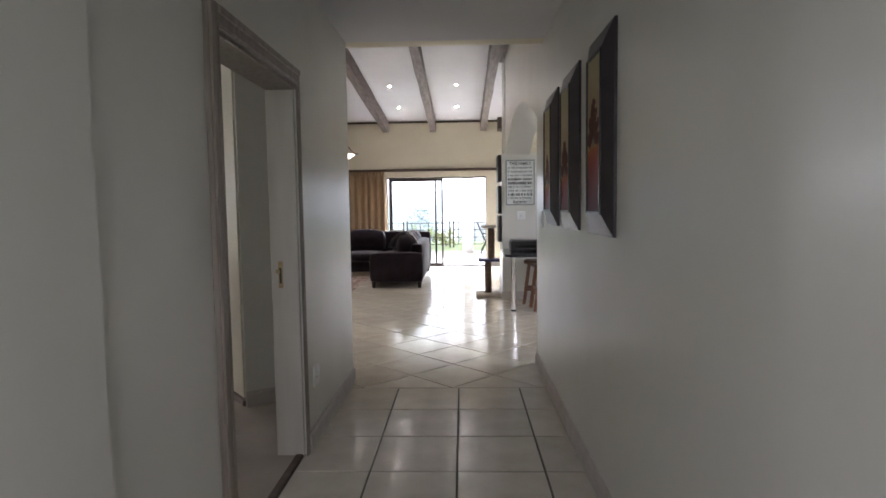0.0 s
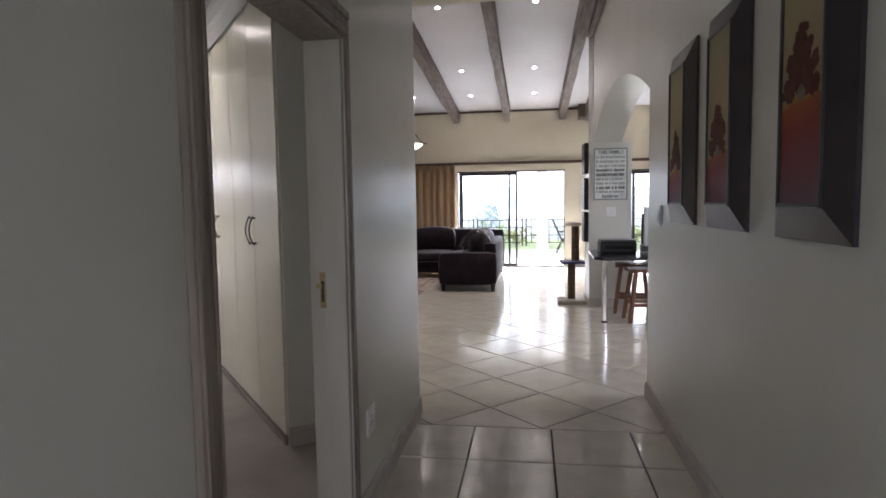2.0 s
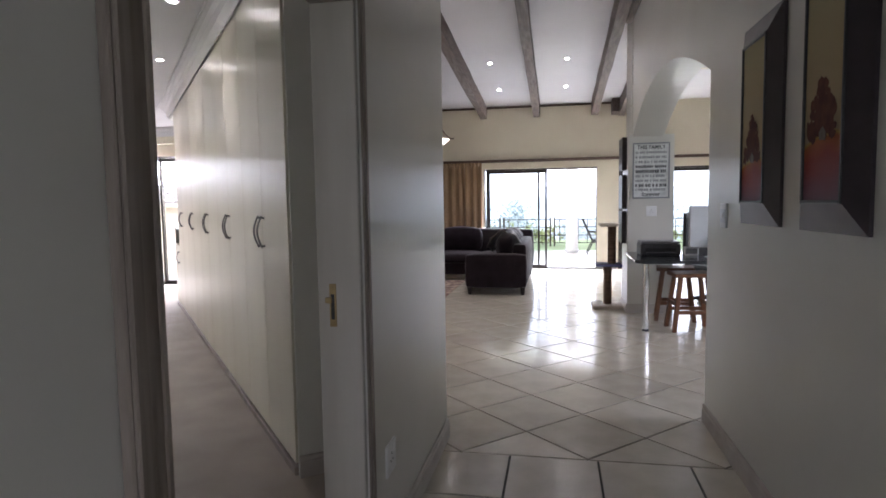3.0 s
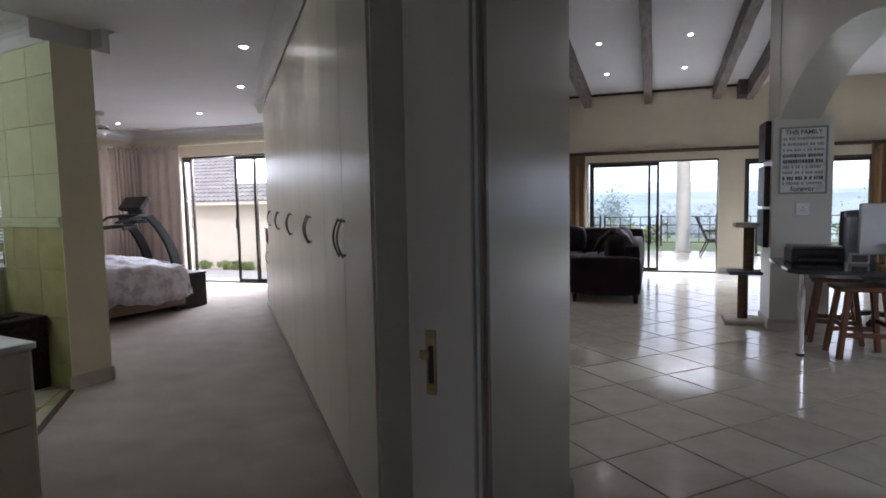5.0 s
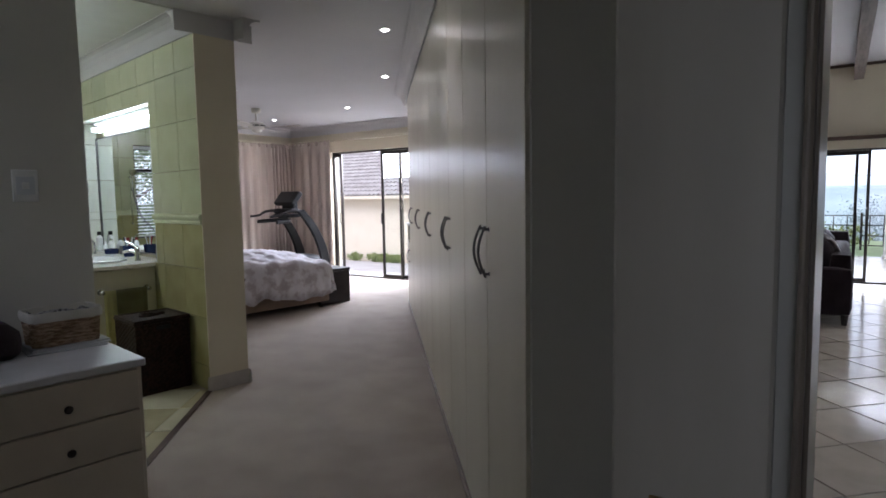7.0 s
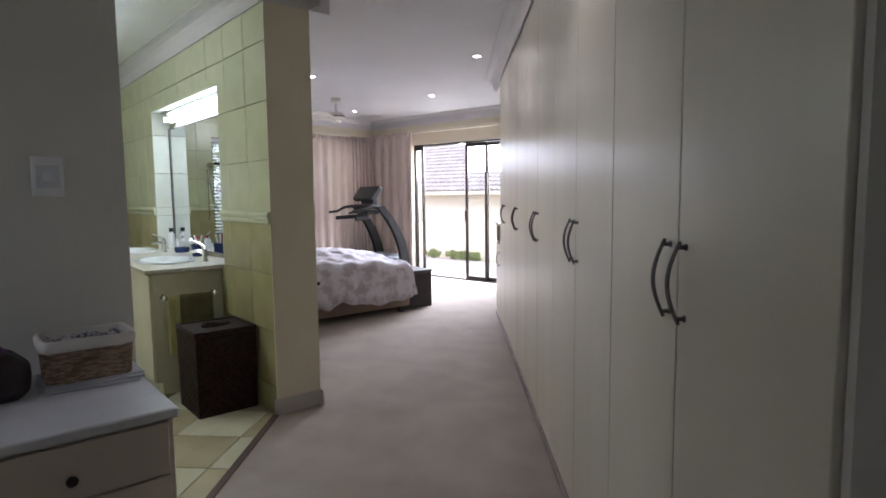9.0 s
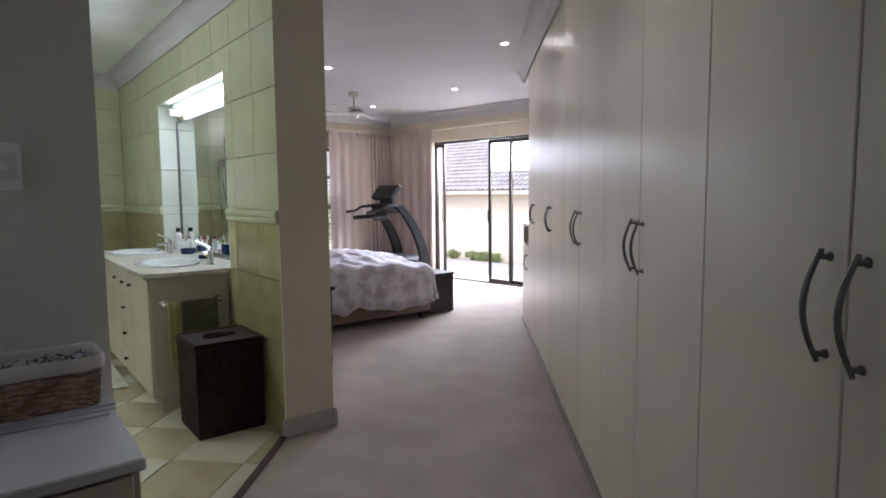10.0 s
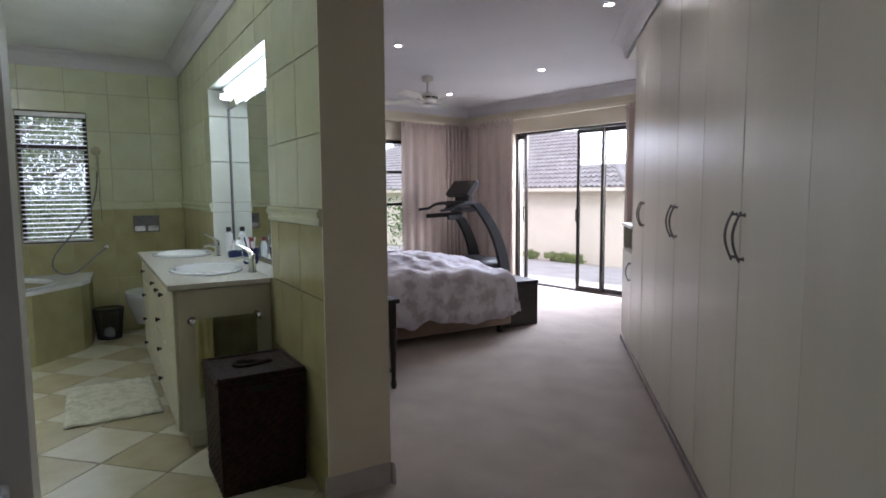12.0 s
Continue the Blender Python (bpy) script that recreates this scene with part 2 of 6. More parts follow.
# corridor
wall("wall_corridor_right", ID, (1.07, 1.42, -1.6, 5.25, 0, 4.2), WALL, "smooth off-white painted corridor wall with pictures")
wall("wall_corridor_left", pose(-0.44, 0, 0, 0, 0, 90), (-1.6, 4.78, 0, 0.15, 0, 2.72), WALL, "smooth off-white corridor wall around the bedroom doorway", [(2.30, 3.385, 0, 2.03)])
wall("wall_corridor_pier", pose(-0.44, 0, 0, 0, 0, 90), (-1.6, 1.55, -0.03, -0.002, 0, 2.6), WALL, "slightly raised off-white pier of the corridor wall")
# unseen end wall; its opening is added for the corridor fill
wall("wall_corridor_back", ID, (-0.8, 1.6, -1.75, -1.6, 0, 2.75), WALL, "unseen off-white wall closing the corridor, with an opening added for fill light", [(-0.2, 0.85, 0.9, 2.1)])
bm = bmesh.new()
box(bm, -0.44, 1.07, -1.6, 4.78, 2.625, 2.75)
structure("ceiling_corridor", bm, CEIL, "plain white corridor ceiling", "ceiling")
wall("wall_lounge_south", ID, (-0.6, 1.07, 4.78, 4.93, 2.625, 4.4), CREAM, "high cream wall above the corridor mouth")
# wall with arch beyond the corridor
bm = bmesh.new()
Y0, Y1, ZS, RISE, N = 5.25, 8.85, 2.1, 0.38, 28
arc = [((Y0 + Y1) / 2 - (Y1 - Y0) / 2 * math.cos(math.pi * i / N), ZS + RISE * math.sin(math.pi * i / N) ** 2) for i in range(N + 1)]
for (ya, za), (yb, zb) in zip(arc, arc[1:]):
    quads = [[bm.verts.new((x, y, z)) for y, z in ((ya, za), (yb, zb), (yb, 4.4), (ya, 4.4))] for x in (1.07, 1.42)]
    bm.faces.new(quads[0]), bm.faces.new(quads[1])
    bm.faces.new((quads[0][0], quads[0][1], quads[1][1], quads[1][0]))
bmesh.ops.remove_doubles(bm, verts=bm.verts, dist=1e-5)
structure("wall_arch", bm, WALL, "off-white wall over a wide elliptical archway", "wall")
wall("pier_arch", ID, (1.02, 1.54, 8.85, 9.4, 0, 2.12), WALL, "off-white painted pier carrying the arch")
wall("pier_arch_upper", ID, (1.06, 1.43, 8.85, 9.4, 2.12, 4.2), WALL, "upper part of the off-white arch pier")
# lounge shell
LD = [(-1.27, 0.98, 0, 2.03), (1.39, 3.32, 0, 2.0)]
wall("wall_lounge_north", ID, (-5.95, 6.0, 13.6, 13.8, 0, 3.6), CREAM, "cream end wall with glazed sliding doors", LD)
wall("wall_lounge_west", ID, (-5.95, -5.8, 10.86, 13.6, 0, 4.4), CREAM, "plain cream lounge wall")
# the opening in this unseen wall is added for the study fill
wall("wall_study_east", pose(6.15, 0, 0, 0, 0, 90), (3.0, 13.8, 0, 0.15, 0, 4.4), CREAM, "unseen cream study wall with a wide opening added for fill light", [(4.2, 7.6, 0.9, 2.2)])
wall("wall_study_south", ID, (1.42, 6.0, 3.0, 3.15, 0, 4.4), WALL, "plain off-white study wall")
bm = bmesh.new()
SL = 0.085
a = [bm.verts.new(c) for c in ((-5.95, 13.8, 3.28 - SL * 0.2), (1.5, 13.8, 3.28 - SL * 0.2), (1.5, 4.7, 3.28 + SL * 8.9), (-5.95, 4.7, 3.28 + SL * 8.9))]
b = [bm.verts.new(v.co + Vector((0, 0, 0.15))) for v in a]
bm.faces.new(a), bm.faces.new(b)
for i in range(4):
    bm.faces.new((a[i], a[(i + 1) % 4], b[(i + 1) % 4], b[i]))
structure("ceiling_lounge", bm, CEIL, "white sloping lounge ceiling", "ceiling")
bm = bmesh.new()
box(bm, 1.62, 6.1, 9.3, 13.8, 3.27, 3.4)
box(bm, 1.43, 6.1, 3.0, 9.3, 2.95, 3.1)
structure("ceiling_study", bm, CEIL, "plain white study ceiling", "ceiling")
wall("bulkhead_study", ID, (1.57, 6.0, 9.3, 9.4, 2.95, 3.3), CREAM, "cream bulkhead between study and lounge ceilings")
wall("bulkhead_lounge", ID, (1.502, 1.62, 9.4, 13.6, 3.2, 4.2), CREAM, "cream strip of wall between lounge and study ceilings")
# bedroom shell
SD = [(-8.1, -6.08, 0, 2.24)]
wall("wall_bedroom_north", ID, (-9.3, -5.5, 10.65, 10.85, 0, 2.75), CREAM, "cream bedroom wall with a glazed sliding door", SD)
wall("wall_bedroom_west", pose(-9.12, 0, 0, 0, 0, 90), (6.1, 10.65, 0, 0.18, 0, 2.75), CREAM, "cream bedroom wall with a window behind curtains", [(8.3, 9.5, 0.45, 2.15)])
wall("wall_behind_cupboards", RUN, (0.12, 8.15, -0.75, -0.62, 0, 4.3), CREAM, "long plain wall between bedroom cupboards and lounge")
wall("wall_cupboard_return", RUN, (0.0, 0.018, -0.62, -0.012, 0, 2.75), WALL, "short painted wall at the end of the cupboards")
bm = bmesh.new()
slab(bm, [(-9.3, 10.85), (-9.3, 2.0), (-0.59, 2.0), (-0.59, 4.70), (-5.6, 10.7), (-5.6, 10.85)], 2.71, 2.85)
structure("ceiling_bedroom", bm, CEIL, "white bedroom and bathroom ceiling", "ceiling")
# thin added skin: the bathroom's brighter ceiling light is put into its white
bm = bmesh.new()
box(bm, 0.0, XW, 0.0, 3.4, 2.703, 2.7095)
structure("ceiling_bathroom", bm, mat("bath_ceiling_brightened", (0.82, 0.83, 0.82), 0.6, scale=2), "bathroom ceiling skin, whitened in place of brighter light", "ceiling", BATH)
wall("wall_bedroom_south", ID, (-3.2, -0.59, 1.9, 2.05, 0, 2.75), WALL, "plain off-white wall beside the bedroom entrance")
# bathroom walls, in their own frame
wall("wall_bath_mirror", BATH, (0.0, XW, -0.295, -0.012, 0, 2.75), BGROUT, "thick wall between bathroom and bedroom", [(0.83, 2.6, 0.9, 2.2)])
bm = bmesh.new()
box(bm, 0.81, 2.62, -0.29, -0.16, 0.88, 2.22)
structure("wall_bath_niche_back", bm, BGROUT, "back of the mirror niche", "wall", BATH)
bm = bmesh.new()
box(bm, -0.012, -0.002, -0.297, 0.0, 0, 2.72)
box(bm, -0.012, 4.6, -0.303, -0.2965, 0, 2.72)
structure("wall_bath_end", bm, CREAM, "painted cream end of the bathroom wall", "wall", BATH)
wall("wall_bath_west", BATH @ pose(XW, 0, 0, 0, 0, 90), (-0.29, 3.4, -0.2, -0.012, 0, 2.71), BGROUT, "bathroom wall with a window", [(0.83, 1.4, 0.91, 2.16)])
wall("wall_bath_south", BATH, (-1.1, 4.8, 3.4, 3.55, 0, 2.75), BATHT, "plain tiled bathroom wall")
wall("wall_switch", BATH @ pose(-0.77, 0, 0, 0, 0, 90), (0.99, 3.4, 0, 0.15, 0, 2.71), WALL, "grey-white painted wall behind the chest of drawers")
# floors
bm = bmesh.new()
slab(bm, [(-0.47, -1.6), (1.42, -1.6), (1.42, 3.0), (6.0, 3.0), (6.0, 13.8), (-5.95, 13.8), (-5.95, 11.15), (-0.47, 4.63)], -0.15, -0.006)
floor_main = structure("floor", bm, GROUT, "pale ceramic tiled corridor and lounge floor", "floor")
bm = bmesh.new()
slab(bm, [(-0.47, 2.0), (-0.47, 4.62), (-5.62, 10.76), (-9.3, 10.76), (-9.3, 6.1), (-4.205, 5.31), (-2.9, 3.755), (-3.2, 2.0)], -0.15, 0.004)
structure("floor_carpet", bm, CARPET, "beige cut-pile bedroom carpet", "carpet")
bm = bmesh.new()
box(bm, -1.1, 4.8, -0.3, 3.6, -0.15, -0.01)
floor_bath = structure("floor_bathroom", bm, BGROUT, "two-tone diagonal tiled bathroom floor", "floor", BATH)
# threshold strips
bm = bmesh.new()
box(bm, 0, 1.75, -0.02, 0.02, 0.0, 0.012, bevel=0.003)
structure("threshold_strip", bm, BROWNW, "dark brown strip between carpet and tiles", "threshold", pose(-4.2, 5.31, 0, 0, 0, -50))
bm = bmesh.new()
box(bm, -0.50, -0.46, 2.31, 3.36, 0.0, 0.012, bevel=0.003)
structure("threshold_door", bm, BROWNW, "dark brown strip in the bedroom doorway", "threshold")


# skirting boards: a stepped profile along local x
def skirting(m, length, h=0.11):
    bm = bmesh.new()
    prof = [(0, 0), (0.016, 0), (0.016, h - 0.03), (0.011, h - 0.022), (0.011, h - 0.008), (0.006, h), (0, h)]
    a = [bm.verts.new((0, -y - 0.0005, z)) for y, z in prof]
    b = [bm.verts.new((length, -y - 0.0005, z)) for y, z in prof]
    bm.faces.new(a), bm.faces.new(b)
    for i in range(len(prof)):
        j = (i + 1) % len(prof)
        bm.faces.new((a[i], a[j], b[j], b[i]))
    return structure("baseboard", bm, TRIM, "taupe-painted skirting board with a stepped top", "skirting", m)


skirting(pose(1.07, 5.25, 0, 0, 0, -90) @ pose(0, 0, 0), 6.85)
skirting(pose(-0.44, 3.41, 0, 0, 0, 90), 1.37)
skirting(pose(-0.41, -1.6, 0, 0, 0, 90), 3.15)
skirting(pose(-0.44, 1.55, 0, 0, 0, 90), 0.67)
skirting(pose(1.07, 5.25, 0, 0, 0, 0), 0.35)
skirting(pose(1.02, 8.85, 0, 0, 0, 0), 0.52)
skirting(pose(1.02, 9.4, 0, 0, 0, -90), 0.55)
skirting(pose(0.98, 13.6, 0, 0, 0, 0), 0.41)
skirting(pose(-5.79, 13.6, 0, 0, 0, 0), 4.52)
skirting(RUN @ pose(-0.003, -0.01, 0, 0, 0, -90), 0.6)
skirting(BATH @ pose(-0.014, -0.302, 0, 0, 0, 90), 0.317)
skirting(BATH @ pose(-0.03, -0.304, 0), 4.6)
skirting(BATH @ pose(-0.92, 3.4, 0, 0, 0, -90), 2.42)
skirting(pose(-9.12, 10.64, 0, 0, 0, 0), 1.0)
skirting(pose(-9.12, 6.2, 0, 0, 0, 90), 4.4)


# coved cornices
def cornice(m, length, z, s=0.1):
    bm = bmesh.new()
    prof = [(0, 0), (0.0, -s * 1.1), (0.012, -s * 1.1), (0.018, -s * 0.9)] + [(s * (1 - 0.82 * math.cos(t)) , -s * (0.9 - 0.82 * math.sin(t))) for t in [radians(d) for d in (10, 30, 50, 70, 85)]] + [(s * 1.05, -0.012), (s * 1.05, 0)]
    a = [bm.verts.new((0, -y - 0.0005, zz)) for y, zz in prof]
    b = [bm.verts.new((length, -y - 0.0005, zz)) for y, zz in prof]
    bm.faces.new(a), bm.faces.new(b)
    for i in range(len(prof)):
        j = (i + 1) % len(prof)
        bm.faces.new((a[i], a[j], b[j], b[i]))
    return structure("cornice", bm, CEIL, "white moulded plaster cornice", "cornice", m @ pose(0, 0, z - 0.001))


cornice(pose(-9.12, 10.65, 0), 6.2, 2.71, 0.13)
cornice(pose(-9.12, 6.1, 0, 0, 0, 90), 4.55, 2.71, 0.13)
cornice(RUN @ pose(6.2, 0.0, 0, 0, 0, 180), 6.3, 2.71, 0.125)
cornice(BATH @ pose(-0.013, -0.45, 0, 0, 0, 90), 0.58, 2.71, 0.13)
cornice(BATH @ pose(-0.15, -0.304, 0), 4.75, 2.71, 0.13)
cornice(BATH @ pose(XW, 0.0, 0, 0, 0, 180), XW, 2.71, 0.13)
cornice(BATH @ pose(XW, 3.4, 0, 0, 0, -90), 3.4, 2.71, 0.13)
# ---- doors, windows ----
def door_frame():
    """The lined bedroom doorway: architraves, lining, lock plate."""
    d = thing("door_1", pose(-0.515, 0, 0), "limed taupe wooden door frame with an open doorway", "door frame")
    tagged(d, kind="structure")
    h, y0, y1 = 2.03, 2.30, 3.385
    boxpart("lining", (-0.09, 0.077, y0 - 0.001, y0 + 0.03, 0, h), FRAMEWOOD, d, 0.004)
    boxpart("lining", (-0.09, 0.06, y1 - 0.025, y1 + 0.001, 0, h), mat("lining_paint", (0.52, 0.49, 0.44), 0.4, col2=(0.48, 0.45, 0.4), scale=5, stretch=(4, 4, 0.4), bump=0.05), d, 0.003)
    boxpart("head_lining", (-0.09, 0.077, y0 + 0.03, y1 - 0.025, h - 0.03, h + 0.001), FRAMEWOOD, d, 0.004)
    boxpart("door_stop", (-0.03, 0.005, y0 + 0.03, y0 + 0.045, 0, h - 0.03), FRAMEWOOD, d, 0.003)
    for nm, a, b, z0, z1, e in (("architrave", y0 - 0.07, y0 + 0.02, 0, h + 0.07, 0), ("architrave", y1 - 0.034, y1 + 0.014, 0, h + 0.07, 1), ("head_architrave", y0 + 0.02, y1 - 0.034, h - 0.015, h + 0.07, 2)):
        bm = bmesh.new()
        box(bm, 0.0762, 0.084 if e == 1 else 0.098, a, b, z0, z1, bevel=0.003)
        if e == 2:
            box(bm, 0.096, 0.106, a, b, z1 - 0.035, z1 - 0.005, bevel=0.003)
            box(bm, 0.096, 0.102, a, b, z0 + 0.008, z0 + 0.02, bevel=0.002)
        elif e == 0:
            box(bm, 0.096, 0.106, a + 0.005, a + 0.035, z0, z1 - 0.005, bevel=0.003)
            box(bm, 0.096, 0.102, b - 0.02, b - 0.008, z0, h, bevel=0.002)
        else:
            box(bm, 0.083, 0.088, b - 0.026, b - 0.004, z0, z1 - 0.005, bevel=0.002)
        part(nm, bm, FRAMEWOOD, d)
    boxpart("back_architrave", (-0.1, -0.0765, y0 - 0.07, y0 + 0.02, 0, h + 0.07), FRAMEWOOD, d, 0.005)
    f = y1 - 0.025
    pl = boxpart("lock_plate", (-0.05, -0.026, f - 0.003, f + 0.001, 0.94, 1.085), BRASS, d, 0.001, "worn brass lock plate")
    boxpart("latch_hole", (-0.044, -0.032, f - 0.0042, f - 0.0028, 0.965, 1.05), BLACK, pl, 0.0)
    boxpart("latch_tongue", (-0.062, -0.04, f - 0.012, f - 0.003, 1.02, 1.04), BRASS, pl, 0.002)
    for z in (0.952, 1.072):
        bm = bmesh.new()
        cyl(bm, (-0.038, f - 0.005, z), (-0.038, f - 0.002, z), 0.004, n=10)
        part("screw", bm, BRASS, pl)
    return d


door_frame()


def slider(name, m, w, h, panels, label, jamb=0.036):
    """A sliding glass door: outer frame and panels (x0, x1, track, with a handle or not)."""
    d = thing(name, m, label, "sliding door")
    tagged(d, kind="structure")
    f = jamb
    for dims in ((0, f, -0.05, 0.05, 0.02, h), (w - f, w, -0.05, 0.05, 0.02, h), (0, w, -0.05, 0.05, h, h + 0.03), (0, w, -0.05, 0.05, 0.001, 0.02)):
        boxpart("door_frame", dims, BRONZE, d, 0.003)
    for x0, x1, tr, hd in panels:
        y = -0.022 + 0.044 * tr
        bm = bmesh.new()
        s = 0.04
        box(bm, x0, x0 + s, y - 0.018, y + 0.018, 0.022, h - 0.002, bevel=0.003)
        box(bm, x1 - s, x1, y - 0.018, y + 0.018, 0.022, h - 0.002, bevel=0.003)
        box(bm, x0 + s, x1 - s, y - 0.018, y + 0.018, 0.022, 0.075, bevel=0.003)
        box(bm, x0 + s, x1 - s, y - 0.018, y + 0.018, h - 0.06, h - 0.002, bevel=0.003)
        p = part("door_panel", bm, BRONZE, d)
        g = boxpart("pane", (x0 + s, x1 - s, y - 0.003, y + 0.003, 0.075, h - 0.06), GLASS, p, 0)
        g.visible_shadow = False
        if hd is not None:
            bm = bmesh.new()
            tube(bm, [(hd, y - 0.02, 0.95), (hd, y - 0.05, 0.97), (hd, y - 0.05, 1.13), (hd, y - 0.02, 1.15)], 0.01)
            part("handle", bm, BRONZE, p, "dark door handle", True)
    return d


slider("sliding_door", pose(-1.27, 13.7, 0), 2.25, 2.0, [(0.04, 1.27, 0, 1.24), (0.07, 1.12, 1, None)], "bronze aluminium sliding door, one half open", 0.014)
slider("sliding_door", pose(1.39, 13.7, 0), 1.93, 1.97, [(0.04, 1.0, 0, None), (0.95, 1.89, 1, None)], "closed bronze aluminium sliding door of the lounge")
slider("sliding_door", pose(-8.1, 10.75, 0), 2.02, 2.21, [(0.0, 0.21, 0, 0.17), (1.12, 1.55, 0, 1.14), (1.5, 1.98, 1, None)], "bronze aluminium bedroom sliding door standing open", 0.012)

# frame for the added study opening, out of view
w3 = thing("window_3", pose(6.08, 4.2, 0, 0, 0, 90), "added bronze frame in the unseen study opening", "window")
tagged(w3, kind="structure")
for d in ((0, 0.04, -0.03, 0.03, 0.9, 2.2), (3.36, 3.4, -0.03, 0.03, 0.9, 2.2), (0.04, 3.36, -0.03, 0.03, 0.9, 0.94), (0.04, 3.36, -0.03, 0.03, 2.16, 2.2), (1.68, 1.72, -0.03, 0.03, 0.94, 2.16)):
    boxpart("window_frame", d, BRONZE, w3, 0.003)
# ---- lounge ----
def beam(x, w, d, y0, y1, off=0.0):
    bm = bmesh.new()
    zc = lambda y: 3.28 + SL * (13.6 - y)
    n = 14
    rings = []
    for i in range(n + 1):
        y = y0 + (y1 - y0) * i / n
        j = lambda: random.uniform(-0.006, 0.006)
        rings.append([bm.verts.new(c) for c in ((x - w / 2 + j(), y, zc(y) - d + off + j()), (x + w / 2 + j(), y, zc(y) - d + off + j()), (x + w / 2 + j(), y, zc(y) - 0.004), (x - w / 2 + j(), y, zc(y) - 0.004))])
    for a, b in zip(rings, rings[1:]):
        for k in range(4):
            bm.faces.new((a[k], a[(k + 1) % 4], b[(k + 1) % 4], b[k]))
    bm.faces.new(rings[0][::-1]), bm.faces.new(rings[-1])
    ob = part("ceiling_beam", bm, BEAM, None, "weathered brown timber beam under the sloping ceiling")
    return tagged(ob, category="beam", group="lounge ceiling beams")


for x in (-4.6, -3.45, -2.35, -1.26, -0.196, 0.92):
    beam(x, 0.13, 0.24, 4.95, 13.6)
beam(1.43, 0.12, 0.28, 9.45, 13.6)
beam(1.3, 0.13, 0.26, 13.3, 13.6)
bm = bmesh.new()
box(bm, 0.99, 1.058, 5.0, 8.9, 3.42, 3.62, bevel=0.006)
tagged(part("wall_beam", bm, BEAM, None, "weathered timber along the top of the arch wall"), category="beam")
bm = bmesh.new()
box(bm, -5.8, 1.43, 13.57, 13.598, 3.235, 3.275, bevel=0.004)
structure("ceiling_trim", bm, BROWNW, "dark timber strip where ceiling meets wall", "trim")
bm = bmesh.new()
box(bm, -4.5, 6.0, 13.52, 13.598, 2.16, 2.215, bevel=0.006)
tagged(part("curtain_rail", bm, BROWNW, None, "long dark brown wooden curtain rail over the doors"), category="curtain rail")


def downlight(m, label, group, r=0.045, power=0.0, spot=True):
    d = thing("downlight", m, label, "downlight", group)
    bm = bmesh.new()
    lathe(bm, [(r * 0.8, -0.002), (r * 1.25, -0.008), (r * 1.3, -0.002), (r * 1.3, 0.0)], 20)
    part("trim_ring", bm, WHITE, d, smooth=True)
    bm = bmesh.new()
    lathe(bm, [(r * 0.78, -0.004), (r * 0.5, -0.010), (0.001, -0.012)], 16)
    part("lamp", bm, LAMPGLOW, d, "glowing lamp")
    if power:
        li = bpy.data.lights.new("downlight_beam", "SPOT")
        li.energy, li.spot_size, li.spot_blend, li.shadow_soft_size, li.color = power, radians(95), 0.8, 0.04, (1.0, 0.94, 0.86)
        ob = new("downlight_beam", li)
        ob.matrix_world = m @ pose(0, 0, -0.03)
    return d


LL = "recessed halogen downlight, switched on, in the sloping ceiling"
tilt = math.degrees(math.atan(SL))
for x in (-3.05, -1.93, -0.83, 0.35):
    for y in (8.35, 10.85, 12.35):
        downlight(pose(x, y, 3.28 + SL * (13.6 - y) - 0.002, -tilt, 0, 0), LL, "lounge downlights", 0.032, 14)


def folds(bm, x0, x1, z0, z1, amp, n, seed, flare=0.0):
    """A hanging cloth with irregular folds along local x."""
    rnd = random.Random(seed)
    ph, fr = rnd.uniform(0, 6), [rnd.uniform(0.7, 1.4) for _ in range(n + 2)]
    cols, rows = n * 8, 10
    grid = []
    for r in range(rows + 1):
        v = r / rows
        z = z1 + (z0 - z1) * v
        line = []
        for c in range(cols + 1):
            u = c / cols
            k = min(int(u * n), n - 1)
            a = amp * fr[k] * (0.55 + 0.45 * v)
            x = x0 + (x1 - x0) * (u + flare * v * (u - 0.5)) + 0.25 * a * math.sin(u * n * 4 * math.pi + ph)
            y = a * math.sin(u * n * 2 * math.pi + 0.6 * math.sin(3 * u + ph) + 0.25 * v * math.sin(5 * u))
            line.append(bm.verts.new((x, y, z)))
        grid.append(line)
    for r in range(rows):
        for c in range(cols):
            bm.faces.new((grid[r][c], grid[r][c + 1], grid[r + 1][c + 1], grid[r + 1][c]))


def curtain(m, w, z0, z1, n, material, label, seed, amp=0.035, flare=0.0):
    c = thing("curtain", m, label, "curtain")
    bm = bmesh.new()
    folds(bm, 0, w, z0, z1, amp, n, seed, flare)
    ob = part("cloth", bm, material, c, smooth=True)
    ob.data.set_sharp_from_angle(angle=radians(180))
    so = ob.modifiers.new("thick", "SOLIDIFY")
    so.thickness = 0.004
    bm = bmesh.new()
    folds(bm, 0, w, z1 - 0.05, z1 + 0.03, amp * 0.6, n * 2, seed + 1)
    ob = part("heading", bm, material, c, "gathered pleated heading", True)
    so = ob.modifiers.new("thick", "SOLIDIFY")
    so.thickness = 0.005
    return c


curtain(pose(-2.6, 13.48, 0), 1.3, 0.02, 2.13, 9, CURT, "heavy gold-brown pleated curtain beside the sliding door", 3, 0.045)
curtain(pose(3.2, 13.48, 0), 0.9, 0.02, 2.13, 6, CURT, "gold-brown curtain at the study window", 5, 0.045)


